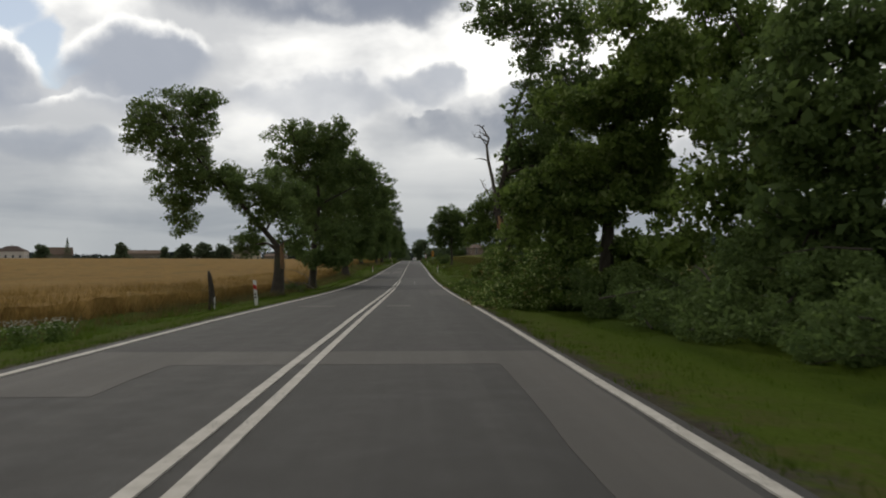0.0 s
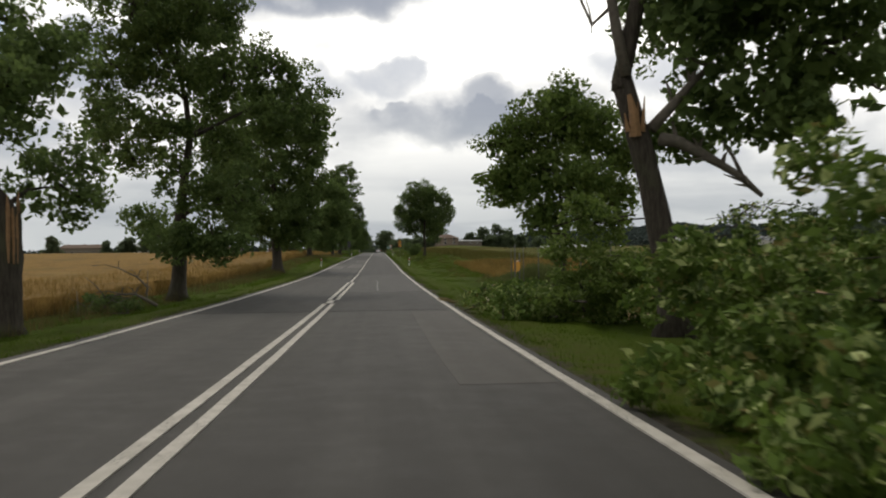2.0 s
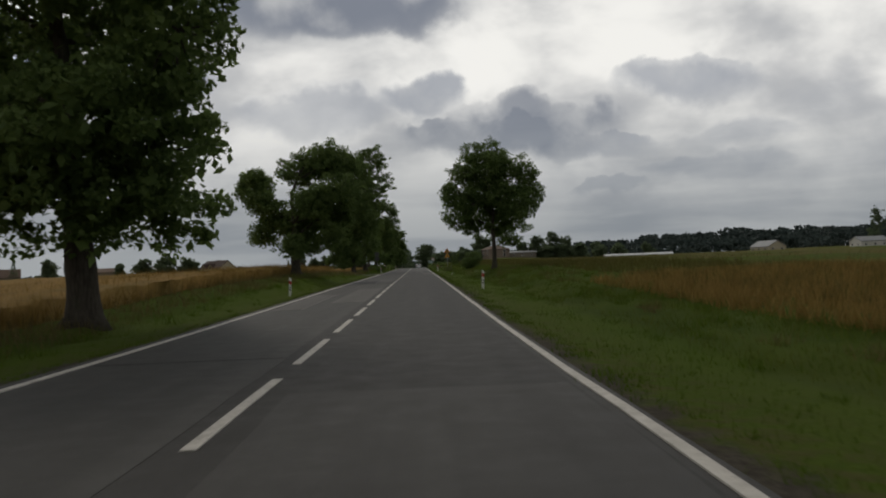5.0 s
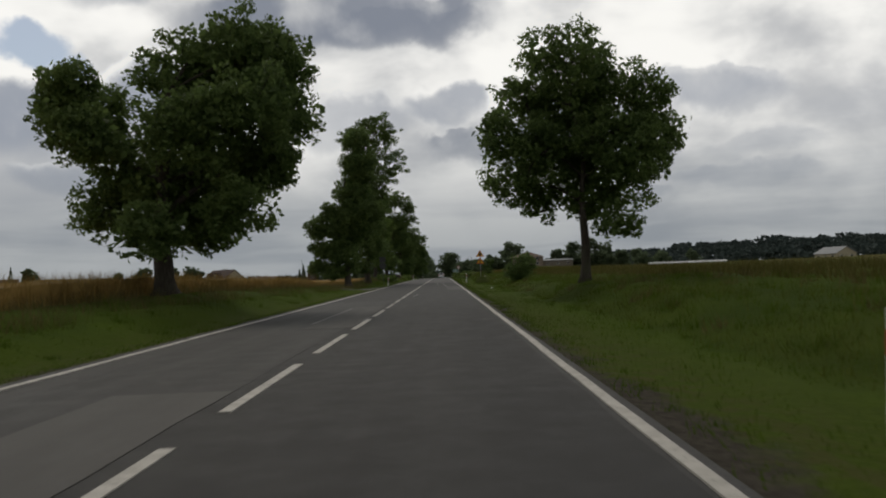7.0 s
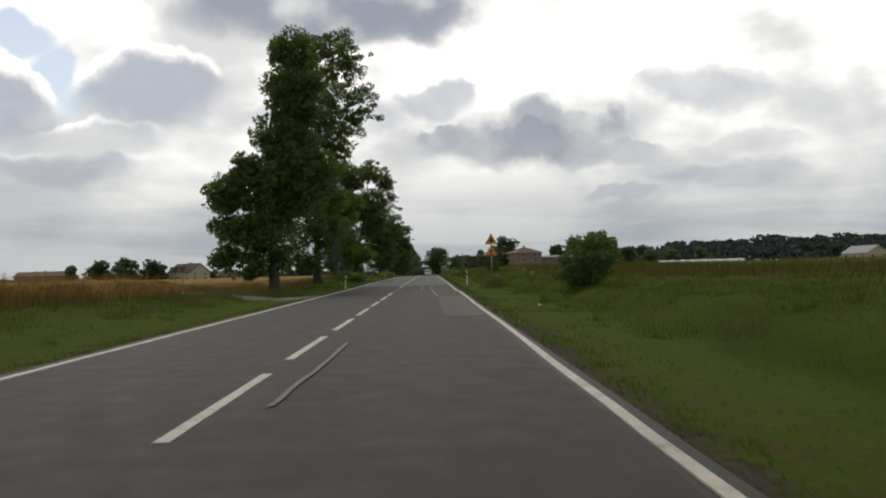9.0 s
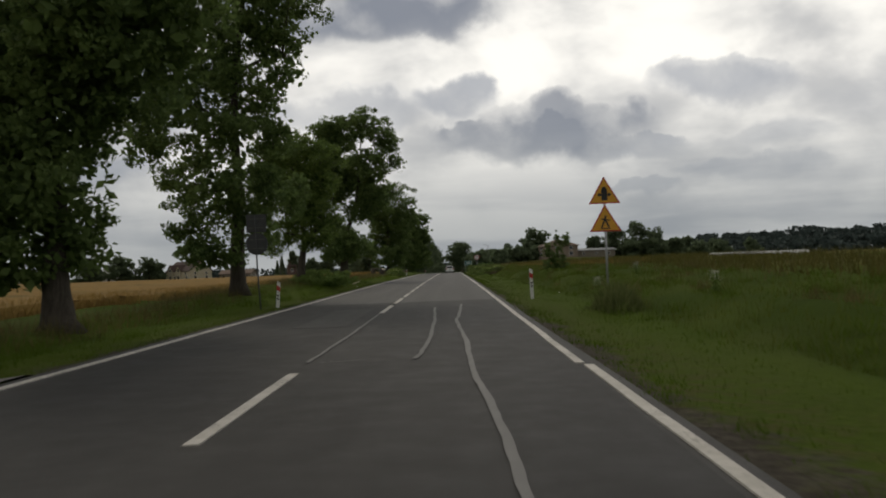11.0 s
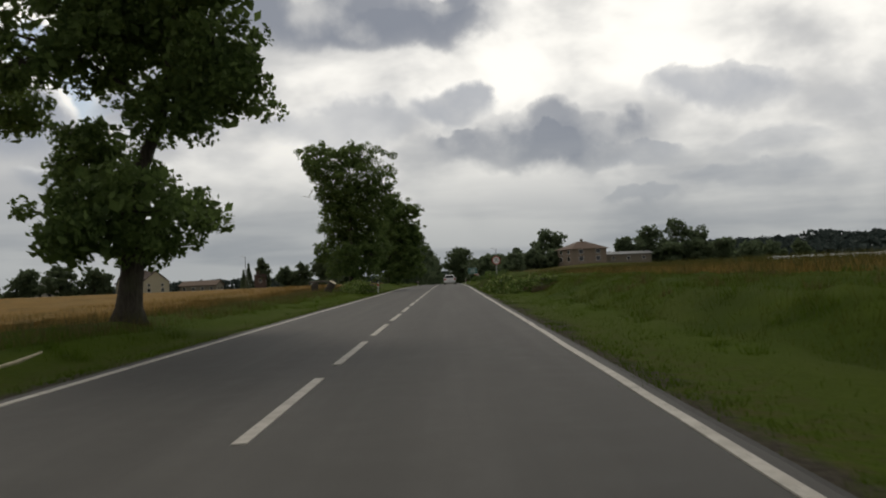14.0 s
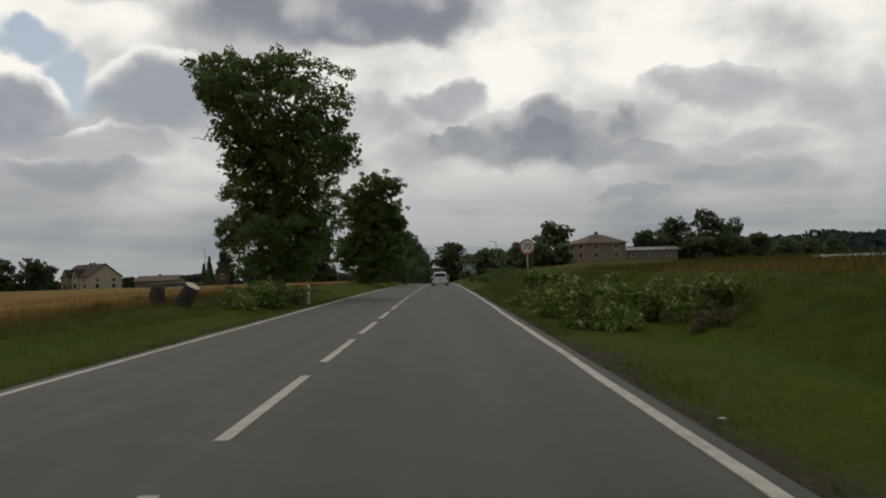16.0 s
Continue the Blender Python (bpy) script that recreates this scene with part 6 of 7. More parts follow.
def speed_sign(x, y):
    t = tagged(empty("speed_limit_sign", x, y, gz(x, y)), "round red-rimmed white speed limit sign on a grey post", "road sign")
    zc = float(road_z(y)) - gz(x, y) + 2.4
    v, f = tube([(0, .04, -.3), (0, .04, zc + .38)], [.03, .03], 10)
    part("post", mesh_of("post", v, f, M_STEEL, True), M_STEEL, t)
    plate = part("sign_plate", disc(.38, 0, .014, zc), M_RED, t, "round plate with red rim")
    part("sign_face", disc(.31, -.006, .002, zc), M_WHITE, plate, "white face")
    cu = bpy.data.curves.new("number", "FONT")
    cu.body, cu.size, cu.align_x, cu.align_y, cu.extrude = "70", 0.42, "CENTER", "CENTER", 0.002
    cu.materials.append(M_BLACK)
    ob = new("number", cu)
    ob.parent = plate
    ob.matrix_local = pose(0, -.011, zc, 90, 0, 0)
    return t


speed_sign(6.05, 325.0)


def sign_from_behind(x, y):
    """A round plate with a square plate above it, both seen from their unpainted backs."""
    t = tagged(empty("road_sign", x, y, gz(x, y)), "dark grey backs of two road signs on a thin post", "road sign")
    v, f = tube([(.10, 0, -.3), (0, 0, 1.6), (-.04, 0, 3.6)], [.032, .03, .03], 10)
    part("post", mesh_of("post", v, f, M_SIGNBACK, True), M_SIGNBACK, t)
    for name, bm, zc in (("round_plate", disc(.42, .034, .048, 2.5), 2.5), ("square_plate", boxed(-.38, .38, .034, .048, 2.94, 3.62, bevel=.006), 3.28)):
        plate = part(name, bm, M_SIGNBACK, t, "bare dark grey metal back")
        for dz in (-.17, .17):
            part("bracket", boxed(-.30, .30, .014, .036, zc + dz - .02, zc + dz + .02), M_OLDPOST, plate)


M_SIGNBACK = plain("dull_sign_back", (0.075, 0.078, 0.08), 0.7, grain=.15, scale=5)
sign_from_behind(-5.25, 229.7)


def fallen_post(x, y):
    t = tagged(empty("tree_stub", x, y, gz(x, y)), "dark weathered broken tree stub with a white cord", "stump")
    v, f = tube([(0, 0, -.2), (.03, 0, .5), (-.02, .02, 1.0), (-.09, 0, 1.5), (-.12, .02, 1.66)], [.17, .13, .12, .08, .03], 9, rough=.2, rng=random.Random(4))
    part("stub", mesh_of("stub", v, f, M_BARK, True), M_BARK, t)
    v, f = tube([(.16, -.1, -.2), (.17, -.1, .55)], [.03, .025], 6)
    part("stake", mesh_of("stake", v, f, M_WHITE), M_WHITE, t, "pale thin stake")
    return t


fallen_post(-7.05, 35.15)


def cut_stump(x, y):
    t = tagged(empty("cut_stump", x, y, gz(x, y)), "leaning dark tree stump with a pale slanted saw cut", "stump")
    v, f = tube([(-.34, 0, -.3), (-.22, 0, .15), (-.02, 0, .5), (.16, -.02, .80)], [.42, .34, .31, .30], 14, rough=.05, rng=random.Random(7))
    part("bark", mesh_of("bark", v, f, M_BARK, True), M_BARK, t)
    axis = Vector((.52, -.16, .84)).normalized()
    v, f = tube([Vector((.165, -.025, .805)), Vector((.165, -.025, .805)) + axis * .035], [.285, .28], 20)
    part("cut_face", mesh_of("cut_face", v, f, M_SPLIT), M_SPLIT, t, "pale sawn face")


def old_stump(x, y):
    t = tagged(empty("old_stump", x, y, gz(x, y)), "short dark upright stump at the wheat's edge", "stump")
    v, f = tube([(0, 0, -.3), (.02, 0, .2), (-.02, 0, .55), (.03, 0, .86)], [.40, .31, .29, .24], 12, rough=.09, rng=random.Random(8))
    part("bark", mesh_of("bark", v, f, M_BARK, True), M_BARK, t)


def lying_log(x, y):
    t = tagged(empty("felled_log", x, y, gz(x, y)), "long thin pale log propped behind the stumps", "log")
    v, f = tube([(-.9, .3, .86), (.2, .25, .90), (1.3, .2, .84)], [.07, .075, .06], 9, rough=.06, rng=random.Random(12))
    part("wood", mesh_of("wood", v, f, M_DEADWOOD, True), M_DEADWOOD, t)


cut_stump(-7.85, 316.8)
old_stump(-9.25, 317.4)
lying_log(-8.9, 317.6)


M_ROOFB = plain("faded_roof_tiles", (0.17, 0.115, 0.085), 0.85, grain=0.15, scale=4)


def field_fence():
    for i in range(7):
        x, y = 9.0, 55.8 + i * 3.9
        t = tagged(empty("fence_post", x, y, gz(x, y)), "thin grey steel fence post by the crop field", "fence post", "field fence")
        v, f = tube([(0, 0, -.3), (.02 * math.sin(i), 0, 2.2)], [.024, .022], 8)
        part("pole", mesh_of("pole", v, f, M_OLDPOST, True), M_OLDPOST, t)


def cloth_banner(x, y, turn, wide):
    """A slack cloth banner tied between two poles along the edge of the field."""
    t = tagged(empty("cloth_banner", x, y, gz(x, y), turn), "faded orange cloth banner tied between two poles", "banner")
    half = wide / 2
    bm = bmesh.new()
    bmesh.ops.create_grid(bm, x_segments=36, y_segments=8, size=0.5)
    for q in bm.verts:
        u, w = q.co.x, q.co.y
        q.co = Vector((u * wide * .96, .05 * math.sin(u * 21) + .03 * math.sin(u * 47 + w * 5), 1.27 + w * (.46 - .05 * math.cos(u * 6)) + .12 * u * u - .02 * math.sin(u * 21)))
    bmesh.ops.solidify(bm, geom=bm.faces, thickness=.008)
    part("cloth", bm, M_BANNER, t)
    for u0, w, zz in ((-.8, .9, 1.37), (.35, 1.1, 1.35), (-.5, 1.2, 1.20), (.75, .5, 1.19)):
        part("writing_bar", boxed(u0 - w / 2, u0 + w / 2, -.105, -.095, zz - .03, zz + .03), M_FADEDRED, t, "faded red writing bar")
    for sx, h in ((half, 2.3), (-half, 1.9)):
        v, f = tube([(sx, .03, -.3), (sx + .02, .03, h)], [.04, .034], 10)
        part("pole", mesh_of("pole", v, f, M_OLDPOST, True), M_OLDPOST, t)
    v, f = tube([(-half, .03, 1.55), (0, .02, 1.50), (half, .03, 1.56)], [.008, .008, .008], 5)
    part("cord", mesh_of("cord", v, f, M_WHITE), M_WHITE, t)


M_FADEDRED = plain("faded_red_print", (0.55, 0.16, 0.05), 0.8, grain=.12)
cloth_banner(8.18, 72.6, 256, 2.8)
field_fence()

# ---- the car ahead ----


def hatchback(x, y):
    t = tagged(empty("car", x, y, float(road_z(y))), "white estate car with dark rear window on the road", "car")
    w = .87
    lower = [(-2.1, .30), (-2.16, .55), (-2.12, .82), (-2.02, .92), (.75, .98), (1.9, .82), (2.1, .62), (2.1, .34), (1.9, .24), (-1.9, .24)]
    bm = prism([(a, b) for a, b in lower], -w, w)
    bmesh.ops.bevel(bm, geom=[e for e in bm.edges], offset=.06, segments=3, affect="EDGES")
    bm.transform(pose(0, 0, 0, 0, 0, 90))
    part("body", bm, M_CARWHITE, t)
    bm = bmesh.new()
    cab = [(-2.03, .90, .80), (-1.72, 1.42, .60), (-.2, 1.50, .62), (.35, 1.44, .60), (1.15, .95, .78)]
    vs = [[bm.verts.new((sx * b, a, z)) for a, z, b in cab] for sx in (-1, 1)]
    for i in range(4):
        bm.faces.new((vs[0][i], vs[0][i + 1], vs[1][i + 1], vs[1][i]))
    bm.faces.new(vs[0])
    bm.faces.new(vs[1][::-1])
    bm.faces.new((vs[0][0], vs[1][0], vs[1][4], vs[0][4]))
    bmesh.ops.recalc_face_normals(bm, faces=bm.faces)
    bmesh.ops.bevel(bm, geom=list(bm.edges), offset=.05, segments=3, affect="EDGES")
    part("cabin", bm, M_CARWHITE, t)
    bm = bmesh.new()
    bm.faces.new([bm.verts.new(q) for q in ((-.66, -1.995, .99), (.66, -1.995, .99), (.52, -1.78, 1.36), (-.52, -1.78, 1.36))])
    bmesh.ops.solidify(bm, geom=bm.faces, thickness=-.012)
    bm.transform(Matrix.Translation((0, -.012, .008)))
    part("rear_window", bm, M_GLASS, t, "dark tinted rear window")
    for sx in (-1, 1):
        part("tail_lamp", boxed(sx * .72 - .13, sx * .72 + .13, -2.19, -2.05, .70, .90, bevel=.02), M_TAIL, t, "red tail lamp")
        part("mirror", boxed(sx * .98 - .08, sx * .98 + .08, .55, .68, .95, 1.08, bevel=.03), M_CARWHITE, t)
        part("side_window", prism([(-1.45, 1.0), (.85, 1.0), (.25, 1.36), (-1.35, 1.36)], -.005, .005), M_GLASS, t).matrix_local = pose(sx * .735, 0, 0, 0, sx * -12, 90)
        for yy in (-1.3, 1.3):
            wh = bmesh.new()
            bmesh.ops.create_cone(wh, cap_ends=True, segments=24, radius1=.31, radius2=.31, depth=.2)
            bmesh.ops.bevel(wh, geom=[e for e in wh.edges if len(e.link_faces) == 2 and abs(e.calc_face_angle(0)) > 1], offset=.03, segments=2, affect="EDGES")
            wh.transform(pose(sx * .76, yy, .31, 0, 90, 0))
            wheel = part("wheel", wh, M_TYRE, t, "black tyre")
            rim = bmesh.new()
            bmesh.ops.create_cone(rim, cap_ends=True, segments=20, radius1=.2, radius2=.18, depth=.03)
            rim.transform(pose(sx * .865, yy, .31, 0, 90, 0))
            part("rim", rim, M_STEEL, wheel)
    part("bumper", boxed(-.82, .82, -2.22, -2.05, .32, .56, bevel=.05), M_CARWHITE, t)
    part("number_plate", boxed(-.26, .26, -2.20, -2.14, .64, .75, bevel=.005), M_WHITE, t, "white number plate with plain bar")
    part("plate_bar", boxed(-.2, .2, -2.206, -2.199, .67, .72), M_BLACK, t)
    return t


hatchback(1.75, 376.0)

# ---- buildings ----


def house(label, x, y, wide, deep, wall_h, roof_h, turn, wall, roof, rows, hip=True, name="house", chimneys=1, over=.45):
    z = gz(x, y)
    t = tagged(empty(name, x, y, z, turn), label, "house", "distant houses")
    a, b = wide / 2, deep / 2
    e = over
    if hip:
        part("wall", boxed(-a, a, -b, b, -1.5, wall_h), wall, t)
        bm = bmesh.new()
        low = [bm.verts.new(q) for q in ((-a - e, -b - e, wall_h - .05), (a + e, -b - e, wall_h - .05), (a + e, b + e, wall_h - .05), (-a - e, b + e, wall_h - .05))]
        ridge = max(a - b * .95, .1)
        up = [bm.verts.new((-ridge, 0, wall_h + roof_h)), bm.verts.new((ridge, 0, wall_h + roof_h))]
        for q in ((low[0], low[1], up[1], up[0]), (low[2], low[3], up[0], up[1]), (low[1], low[2], up[1]), (low[3], low[0], up[0]), tuple(low[::-1])):
            bm.faces.new(q)
        bmesh.ops.recalc_face_normals(bm, faces=bm.faces)
        rf = part("roof", bm, roof, t)
    else:
        gable = prism([(-b, -1.5), (b, -1.5), (b, wall_h), (0, wall_h + roof_h), (-b, wall_h)], -a, a)
        gable.transform(pose(0, 0, 0, 0, 0, 90))
        part("wall", gable, wall, t)
        k = roof_h / b
        outline = [(-b - e, wall_h - e * k + .02), (0, wall_h + roof_h + .02), (b + e, wall_h - e * k + .02), (b + e, wall_h - e * k + .22), (0, wall_h + roof_h + .24), (-b - e, wall_h - e * k + .22)]
        bm = prism(outline, -a - e, a + e)
        bm.transform(pose(0, 0, 0, 0, 0, 90))
        rf = part("roof", bm, roof, t)
    for c in range(chimneys):
        part("chimney", boxed(-.3 + c * 2.2, .3 + c * 2.2, -.3, .3, wall_h + roof_h * .6, wall_h + roof_h + .7), M_PLASTER2, rf)
    for sy, face in ((-1, -b), (1, b)):
        for zz, n, ww, hh in rows:
            for i in range(n):
                cx = -a + wide * (i + .5) / n
                win = part("window", boxed(cx - ww / 2 - .09, cx + ww / 2 + .09, min(face, face + sy * .05), max(face, face + sy * .05), zz - .09, zz + hh + .09), M_WHITE, t, "white window frame")
                part("pane", boxed(cx - ww / 2, cx + ww / 2, min(face + sy * .03, face + sy * .06), max(face + sy * .03, face + sy * .06), zz, zz + hh), M_GLASS, win, "dark pane")
    for sx, face in ((-1, -a), (1, a)):
        for zz, n, ww, hh in rows:
            for i in range(2):
                cy = -b + deep * (i + .5) / 2
                win = part("window", boxed(min(face, face + sx * .05), max(face, face + sx * .05), cy - ww / 2 - .09, cy + ww / 2 + .09, zz - .09, zz + hh + .09), M_WHITE, t, "white window frame")
                part("pane", boxed(min(face + sx * .03, face + sx * .06), max(face + sx * .03, face + sx * .06), cy - ww / 2, cy + ww / 2, zz, zz + hh), M_GLASS, win, "dark pane")
    return t


house("two-storey brown house with a shallow brown hipped roof", 38.5, 477, 10.5, 8.5, 4.0, 2.1, 20, M_PLASTERB, M_ROOFB, [(.7, 2, 1.2, 1.2), (2.7, 2, 1.2, 1.0)], over=.7)
house("long low grey outbuilding beside the house", 51.5, 482, 13, 6, 2.4, .6, 5, M_PLASTER2, M_ROOFG, [(1.0, 3, .8, .7)], hip=False, name="outbuilding", chimneys=0)
house("brown-roofed shed near the road", 22, 560, 9, 7, 3, 2.4, 10, M_ROOF, M_ROOF, [(1.0, 2, .8, .8)], hip=False, name="shed", chimneys=0)
yellow = house("yellow house with a steep brown gabled roof", -110, 548, 17, 11, 4.5, 3.9, -38, M_PLASTER, M_ROOF, [(1.0, 4, 1.1, 1.3), (3.0, 3, .9, .9)], hip=False, chimneys=2)
for ob in (yellow,):
    for k, cx in enumerate((-4.6, 1.2)):
        bm = prism([(-1.6, -5), (1.6, -5), (1.6, 1.3), (0, 3.2), (-1.6, 1.3)], -6.1, -1.5)
        bm.transform(Matrix.Translation((cx, 0, 3.7)))
        dormer = part("dormer", bm, M_PLASTER, ob, "cream gabled dormer")
        bm = prism([(-1.95, .9), (0, 3.2), (1.95, .9), (1.95, 1.15), (0, 3.45), (-1.95, 1.15)], -6.4, -1.4)
        bm.transform(Matrix.Translation((cx, 0, 3.72)))
        part("roof", bm, M_ROOF, dormer)
        part("pane", boxed(cx - .5, cx + .5, -6.14, -6.08, 4.2, 5.4), M_GLASS, dormer, "dark pane")
        part("pane", boxed(cx - .6, cx + .6, -6.14, -6.08, 1.0, 2.4), M_GLASS, dormer, "dark pane")
house("low house with grey roof and pale walls", -92, 560, 14, 8, 2.8, 1.6, -5, M_PLASTER2, M_ROOFB, [(1.0, 4, 1.1, 1.1)], hip=False)
house("pale two-storey house at the field's end", -150, 560, 14, 10, 5.0, 1.4, 8, M_PLASTERW, M_ROOFG, [(1.0, 4, 1.2, 1.3), (3.4, 4, 1.2, 1.3)])
house("long pale farm building in the distance", -175, 545, 24, 9, 4.4, 2.0, 0, M_PLASTER2, M_ROOFB, [(1.2, 6, 1.2, 1.2)], hip=False, name="farm_building")
house("cream house with brown roof in the distance", -205, 600, 14, 10, 4.6, 3.0, 20, M_PLASTER, M_ROOF, [(1.0, 4, 1.2, 1.3), (3.4, 2, 1.2, 1.0)])
house("grey house with brown roof far across the wheat", -262, 520, 16, 10, 5.0, 3.2, -15, M_PLASTERW, M_ROOF, [(1.0, 4, 1.2, 1.3), (3.5, 3, 1.2, 1.3)])
house("white house with brown roof far across the wheat", -225, 470, 15, 10, 4.6, 3.0, 10, M_PLASTERW, M_ROOF, [(1.0, 4, 1.2, 1.3)])
house("house with brown roof far across the wheat", -265, 620, 22, 12, 4.6, 5.0, 25, M_PLASTER2, M_ROOFB, [(1.0, 4, 1.2, 1.2)], hip=False)
house("pale gabled barn far across the fields", 167, 471, 12, 10.5, 2.7, 2.6, -72, M_PLASTER, M_ROOFG, [(1.2, 3, 1.0, .8)], hip=False, name="barn", chimneys=0)
house("small pale farm shed on the fields", 215, 470, 14, 9, 3.2, 2.0, 5, M_PLASTERW, M_ROOFG, [(1.2, 3, 1.0, .8)], hip=False, name="barn", chimneys=0)

house("narrow brick tower with a pointed dark roof", -60.5, 520, 3.8, 3.8, 4.6, 2.6, 12, M_BRICKRED, M_ROOF, [(2.6, 1, .8, 1.0)], name="brick_tower", chimneys=0, over=.25)


def greenhouse(x, y, length, turn):
    t = tagged(empty("polytunnel", x, y, gz(x, y), turn), "long low white plastic polytunnel across the fields", "polytunnel", "polytunnels")
    pts = [(-2.6, -.3), (-2.6, .7)] + [(2.6 * math.cos(radians(180 - a)), .7 + 1.7 * math.sin(radians(a))) for a in range(15, 180, 15)] + [(2.6, .7), (2.6, -.3)]
    bm = prism(pts, 0, length)
    bm.transform(pose(0, 0, 0, 0, 0, -90))
    part("film", bm, M_FILM, t)
    for i in range(int(length / 6) + 1):
        v, f = tube([(i * 6, q[0] * 1.01, q[1] * 1.01) for q in pts], [.04] * len(pts), 4)
        part("hoop", mesh_of("hoop", v, f, M_STEEL), M_STEEL, t)


greenhouse(91, 480, 33, 0)


def board_sign(label, x, y, w, h, z0, mat, rim):
    t = tagged(empty("board_sign", x, y, gz(x, y)), label, "road sign")
    part("board", boxed(-w / 2, w / 2, 0, .03, z0, z0 + h, bevel=.01), rim, t)
    part("face", boxed(-w / 2 + .06, w / 2 - .06, -.008, .002, z0 + .06, z0 + h - .06), mat, t)
    for k in range(2):
        part("writing_bar", boxed(-w * .32, w * .3, -.014, -.006, z0 + h * (.3 + .3 * k), z0 + h * (.42 + .3 * k)), M_WHITE, t, "plain pale writing bar")
    for sx in (-w * .35, w * .35):
        v, f = tube([(sx, .06, -.3), (sx, .06, z0 + h - .1)], [.04, .04], 8)
        part("post", mesh_of("post", v, f, M_STEEL, True), M_STEEL, t)


board_sign("green-blue direction board beside the far road", 6.9, 432, 2.0, 1.3, 1.7, plain("sign_teal", (0.02, 0.16, 0.15), .5), M_WHITE)
board_sign("small red and white board beside the far road", 7.6, 428, .9, .9, .6, M_RED, M_WHITE)


def utility_pole(x, y, h):
    t = tagged(empty("utility_pole", x, y, gz(x, y)), "thin grey pole with a short arm far off", "pole", "far poles")
    v, f = tube([(0, 0, -.3), (0, 0, h)], [.12, .08], 8)
    part("pole", mesh_of("pole", v, f, M_OLDPOST, True), M_OLDPOST, t)
    v, f = tube([(0, 0, h - .1), (-.8, 0, h + .15), (-1.6, 0, h + .2)], [.05, .05, .04], 6)
    part("arm", mesh_of("arm", v, f, M_STEEL), M_STEEL, t)


utility_pole(14.5, 470, 6.8)
utility_pole(15.0, 520, 7.5)
utility_pole(-64, 515, 11)

# ---- far trees, woods on the hill ----


def far_tree(label, x, y, height, width, seed, n=1400, leaf=.42, mat=None, trunk=.25, name="distant_tree"):
    rnd = random.Random(seed)
    lobes = []
    for i in range(16):
        s = (i + .5) / 16 * .84 + .02
        half = width * .5 * (math.sin(math.pi * min(1, .30 + s * .70)) ** .6)
        r = width * rnd.uniform(.18, .27)
        side = max(0, half - r * .7) * math.sqrt(rnd.random())
        a = rnd.uniform(0, 6.28)
        lobes.append((side * math.cos(a), side * math.sin(a), s * height, r, r, min(r * .9, height * .16)))
    return tree(label, x, y, lobes, trunk, height * .35, n, leaf, seed, mat=mat or M_LEAF_HAZED, spread=.6, name=name, limbs=False, per=10)


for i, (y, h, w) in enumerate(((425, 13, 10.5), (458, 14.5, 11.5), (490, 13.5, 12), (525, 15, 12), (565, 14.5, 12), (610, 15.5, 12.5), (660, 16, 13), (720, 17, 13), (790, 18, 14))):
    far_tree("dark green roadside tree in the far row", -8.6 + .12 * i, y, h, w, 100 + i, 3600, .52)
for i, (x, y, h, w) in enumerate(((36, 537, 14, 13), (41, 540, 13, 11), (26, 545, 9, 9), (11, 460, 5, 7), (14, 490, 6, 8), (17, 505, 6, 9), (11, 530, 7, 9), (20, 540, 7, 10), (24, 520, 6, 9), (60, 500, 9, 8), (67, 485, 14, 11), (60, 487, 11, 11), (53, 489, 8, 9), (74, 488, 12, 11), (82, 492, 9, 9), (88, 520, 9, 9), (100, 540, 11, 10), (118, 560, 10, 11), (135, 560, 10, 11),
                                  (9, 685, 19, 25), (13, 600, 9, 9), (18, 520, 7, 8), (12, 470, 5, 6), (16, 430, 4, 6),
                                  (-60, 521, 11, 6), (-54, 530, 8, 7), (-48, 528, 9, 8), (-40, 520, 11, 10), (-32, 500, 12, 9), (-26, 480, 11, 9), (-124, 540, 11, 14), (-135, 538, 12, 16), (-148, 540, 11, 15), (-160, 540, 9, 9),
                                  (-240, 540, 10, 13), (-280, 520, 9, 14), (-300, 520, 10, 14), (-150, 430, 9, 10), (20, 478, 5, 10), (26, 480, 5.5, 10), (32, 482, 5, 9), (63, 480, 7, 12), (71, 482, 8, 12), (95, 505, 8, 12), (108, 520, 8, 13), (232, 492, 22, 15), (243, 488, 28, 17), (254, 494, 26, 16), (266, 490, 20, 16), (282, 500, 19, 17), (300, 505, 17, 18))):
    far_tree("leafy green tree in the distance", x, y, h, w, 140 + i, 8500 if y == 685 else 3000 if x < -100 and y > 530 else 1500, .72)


def conifer(x, y, h, seed):
    rng = np.random.default_rng(seed)
    t = tagged(empty("conifer", x, y, gz(x, y)), "tall dark narrow conifer by a far house", "tree")
    v, f = tube([(0, 0, -.2), (0, 0, h)], [.2, .03], 7)
    part("trunk", mesh_of("trunk", v, f, M_BARK), M_BARK, t)
    s = rng.uniform(.08, 1, 900)
    a, r = rng.uniform(0, 6.28, 900), (1 - s) * h * .22 * rng.uniform(.5, 1.1, 900)
    part("crown", quads_of("crown", leaf_quads(np.stack([r * np.cos(a), r * np.sin(a), s * h], 1), .6, rng), M_LEAF_HAZED), M_LEAF_HAZED, t)


conifer(-256, 618, 17, 1)
conifer(-64.5, 521, 9, 2)
conifer(-67, 524, 7, 3)


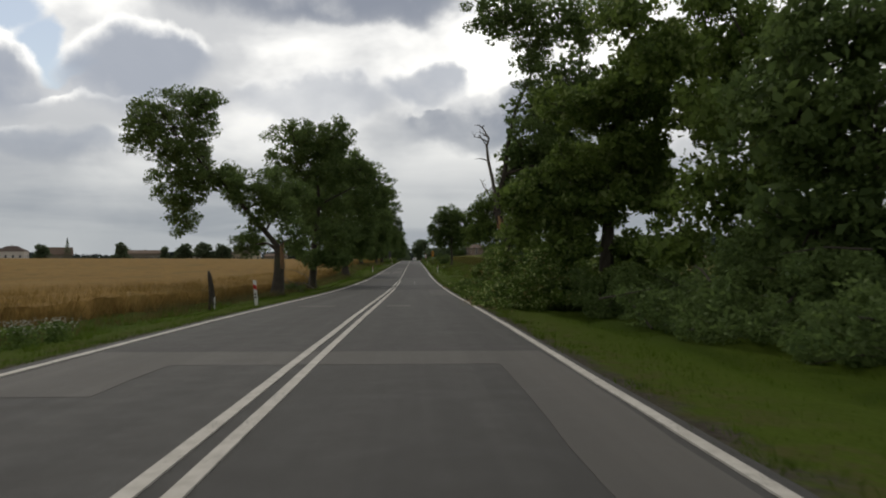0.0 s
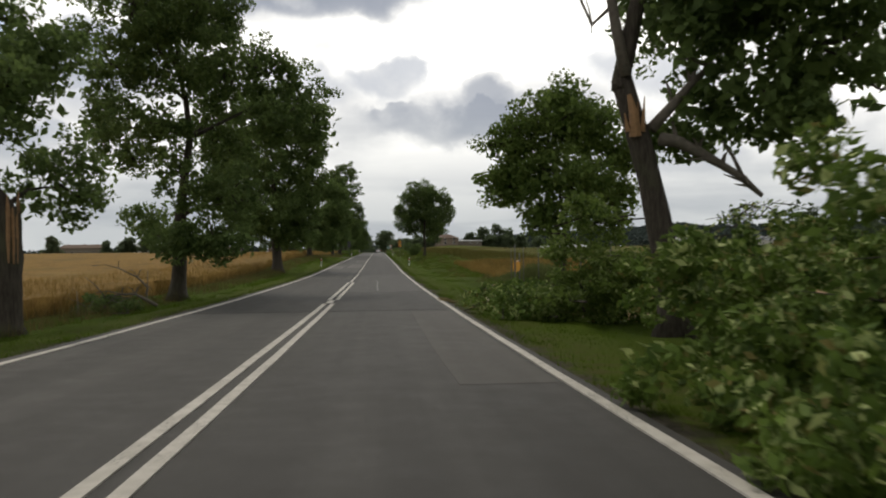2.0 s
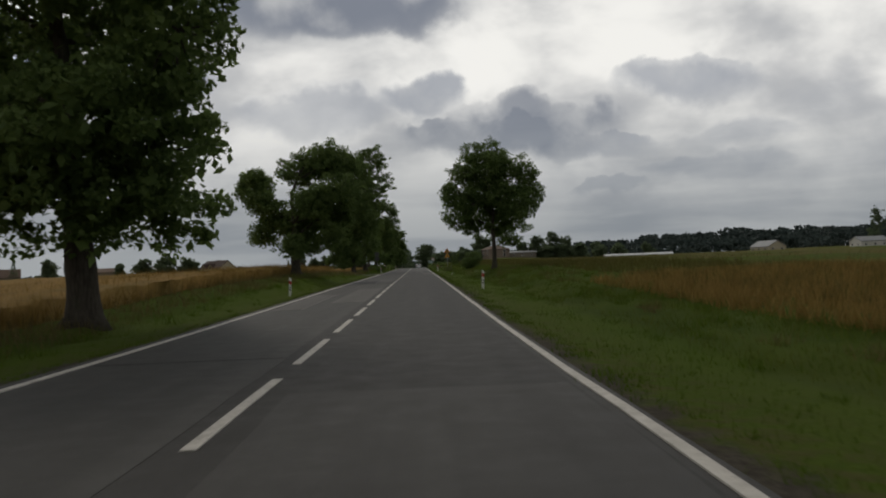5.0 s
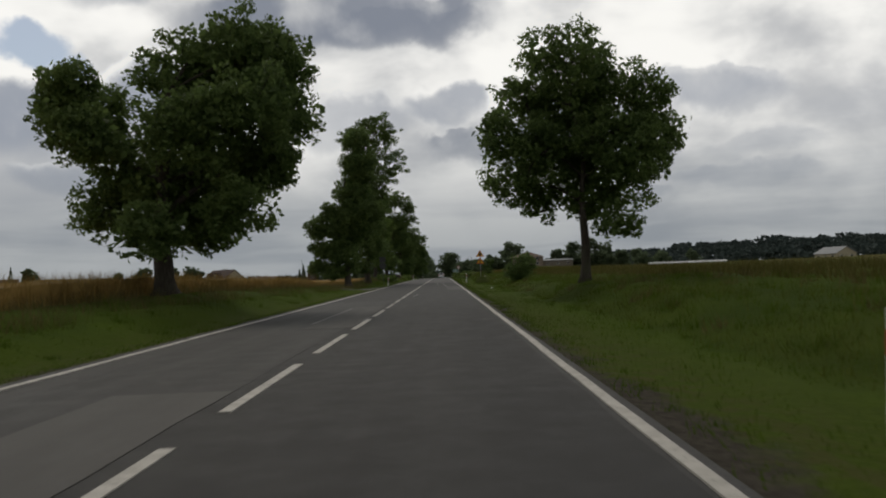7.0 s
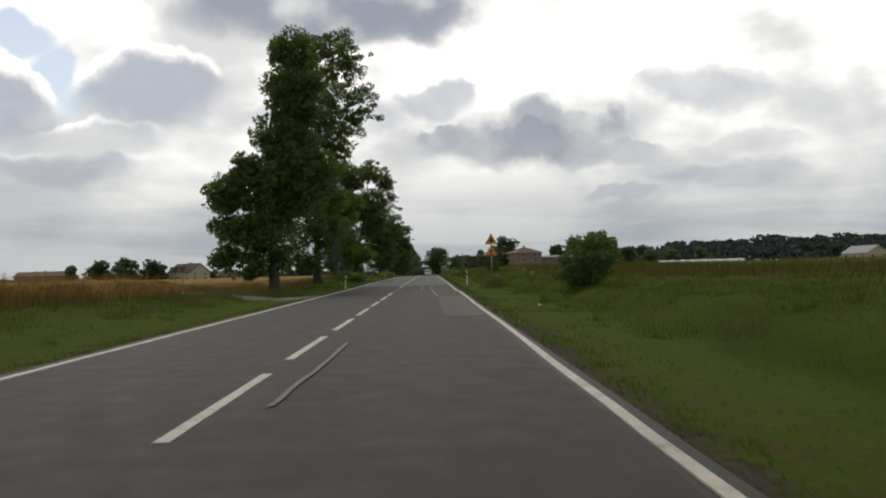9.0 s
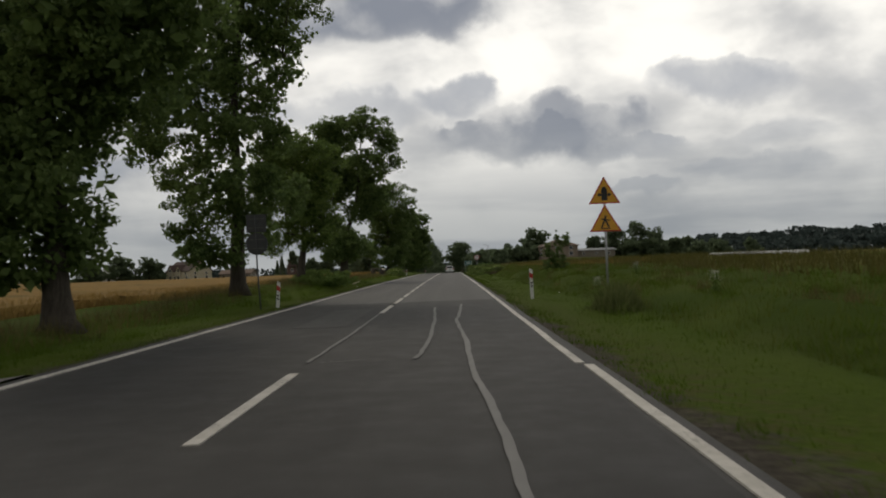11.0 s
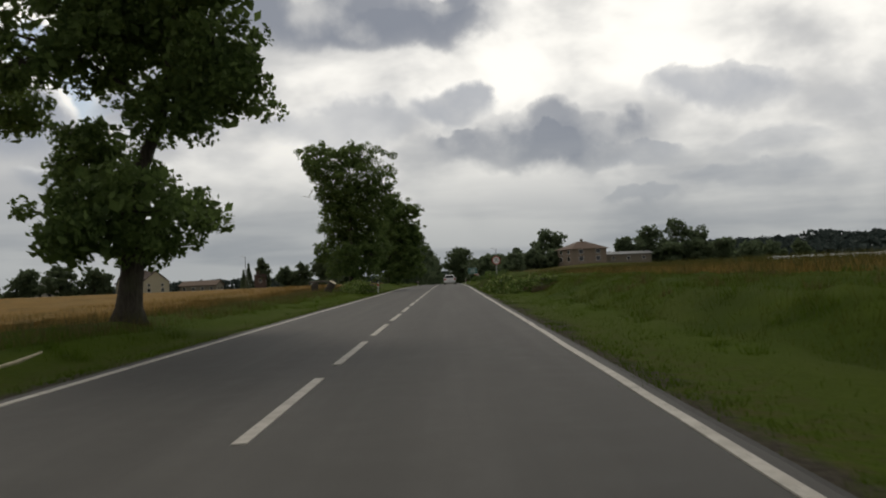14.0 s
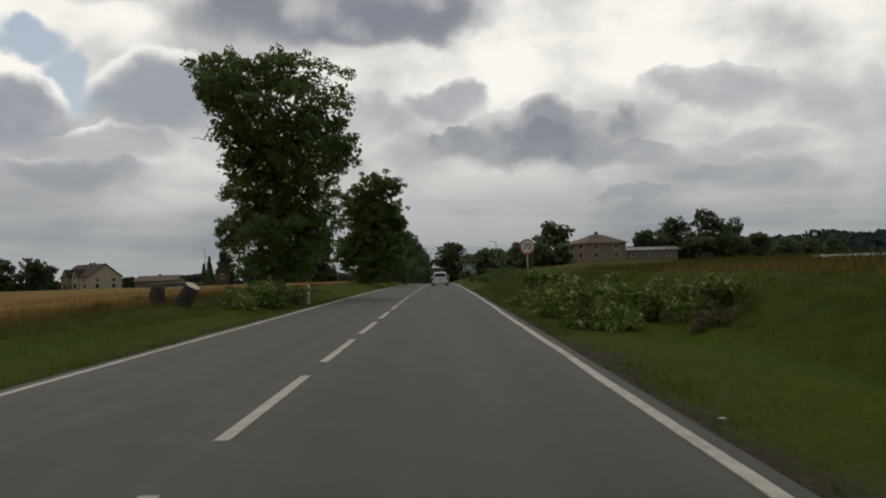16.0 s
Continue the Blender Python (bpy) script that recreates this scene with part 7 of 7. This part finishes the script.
def woods(label, x, y, top, size, seed, cards=32):
    """Many leafy crowns of a wood seen from afar, in one mesh: cards scattered over every crown, thinner ones below it."""
    rng = np.random.default_rng(seed)
    n = len(x)
    i = np.repeat(np.arange(n), cards)
    d = rng.normal(size=(len(i), 3))
    d /= np.linalg.norm(d, axis=1, keepdims=True)
    r = (size * rng.uniform(.6, 1.25, n))[i]
    c = np.stack([x[i], y[i], top[i] - r * .75], 1) + d * r[:, None] * np.array((1, 1, .8)) * rng.uniform(.7, 1.0, len(i))[:, None]
    low = rng.uniform(0, 1, len(i)) < .25
    c[:, 2] = np.where(low, ground_z(c[:, 0], c[:, 1]) + rng.uniform(0, 1, len(i)) * np.maximum(top[i] - r, 2), c[:, 2])
    tagged(new("distant_woods", quads_of("distant_woods", leaf_quads(c, size * .72, rng, .2, .42), M_HAZED_WOODS)), label, "woods", kind="stuff")


rng = np.random.default_rng(9)
hx = rng.uniform(60, 1500, 1700)
hs = rng.uniform(0, 1, 1700) ** .55
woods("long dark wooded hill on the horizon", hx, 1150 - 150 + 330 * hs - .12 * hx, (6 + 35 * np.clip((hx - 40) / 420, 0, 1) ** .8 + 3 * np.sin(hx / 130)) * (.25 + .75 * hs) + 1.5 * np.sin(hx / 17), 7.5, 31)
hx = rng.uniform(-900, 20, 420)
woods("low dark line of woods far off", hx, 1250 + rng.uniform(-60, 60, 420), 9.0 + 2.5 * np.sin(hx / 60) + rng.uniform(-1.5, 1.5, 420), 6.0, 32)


# ---- small clutter ----


def litter(x, y, size, seed):
    bm = bmesh.new()
    bmesh.ops.create_icosphere(bm, subdivisions=2, radius=size)
    rnd = random.Random(seed)
    for q in bm.verts:
        q.co *= rnd.uniform(.6, 1.2)
        q.co.z *= .5
    top = float(road_z(y)) if abs(x) < 3.9 else gz(x, y)
    t = part("litter", bm, M_WHITE)
    t.matrix_world = pose(x, y, top + size * .3, 0, 0, seed * 40)
    tagged(t, "small crumpled white litter on the grass", "litter", "litter on the verge")


for k, (x, y, size) in enumerate(((4.25, 292.6, .03), (6.1, 194.0, .08), (4.6, 287.9, .025), (6.9, 236.0, .05), (-5.2, 262.0, .06))):
    litter(x, y, size, k)


def pale_weed(x, y, h, seed, wide=.30, n=110):
    rng, rnd = np.random.default_rng(seed), random.Random(seed)
    t = tagged(empty("flowering_weed", x, y, gz(x, y)), "tall weed with small whitish flower heads", "weed", "pale weeds")
    for k in range(4):
        a = rnd.uniform(0, 6.28)
        v, f = tube([(0, 0, -.05), (math.cos(a) * wide * .4, math.sin(a) * wide * .4, h * .5), (math.cos(a) * wide, math.sin(a) * wide, h * rnd.uniform(.8, 1.0))], [.008, .006, .004], 5)
        part("stem", mesh_of("stem", v, f, M_GRASS), M_GRASS, t)
    pts = np.stack([rng.normal(0, wide * .6, n), rng.normal(0, wide * .6, n), rng.uniform(.55, 1.0, n) * h], 1)
    tagged(part("flower_heads", quads_of("flower_heads", leaf_quads(pts, .04, rng), M_PALEFLOWER), M_PALEFLOWER, t), kind="stuff")
    n = int(1070 * wide)
    pts = np.stack([rng.normal(0, wide * .6, n), rng.normal(0, wide * .6, n), rng.uniform(.05, .8, n) * h], 1)
    part("leaves", quads_of("leaves", leaf_quads(pts, .08, rng), M_LEAF_LIGHT), M_LEAF_LIGHT, t)


M_PALEFLOWER = blade_material("pale_flowers", (0.42, 0.42, 0.36), (0.60, 0.60, 0.52), .3)
for k, (x, y, h) in enumerate(((7.5, 229.5, .75), (9.3, 221.5, .6), (-6.2, 16.5, .6), (-5.9, 17.4, .55), (-6.6, 17.2, .6), (-6.3, 18.3, .5), (10.4, 236, .6))):
    pale_weed(x, y, h, 200 + k, .30 if y < 100 else .13)


def pale_stick(x, y, length, turn):
    t = tagged(empty("broken_stick", x, y, gz(x, y), turn), "pale barkless broken stick lying in the grass", "stick")
    v, f = tube([(0, 0, .04), (length * .5, .03, .12), (length, 0, .26)], [.03, .035, .015], 7, rough=.15, rng=random.Random(6))
    part("wood", mesh_of("wood", v, f, M_SPLIT, True), M_SPLIT, t)


pale_stick(-5.9, 264.2, .8, 40)
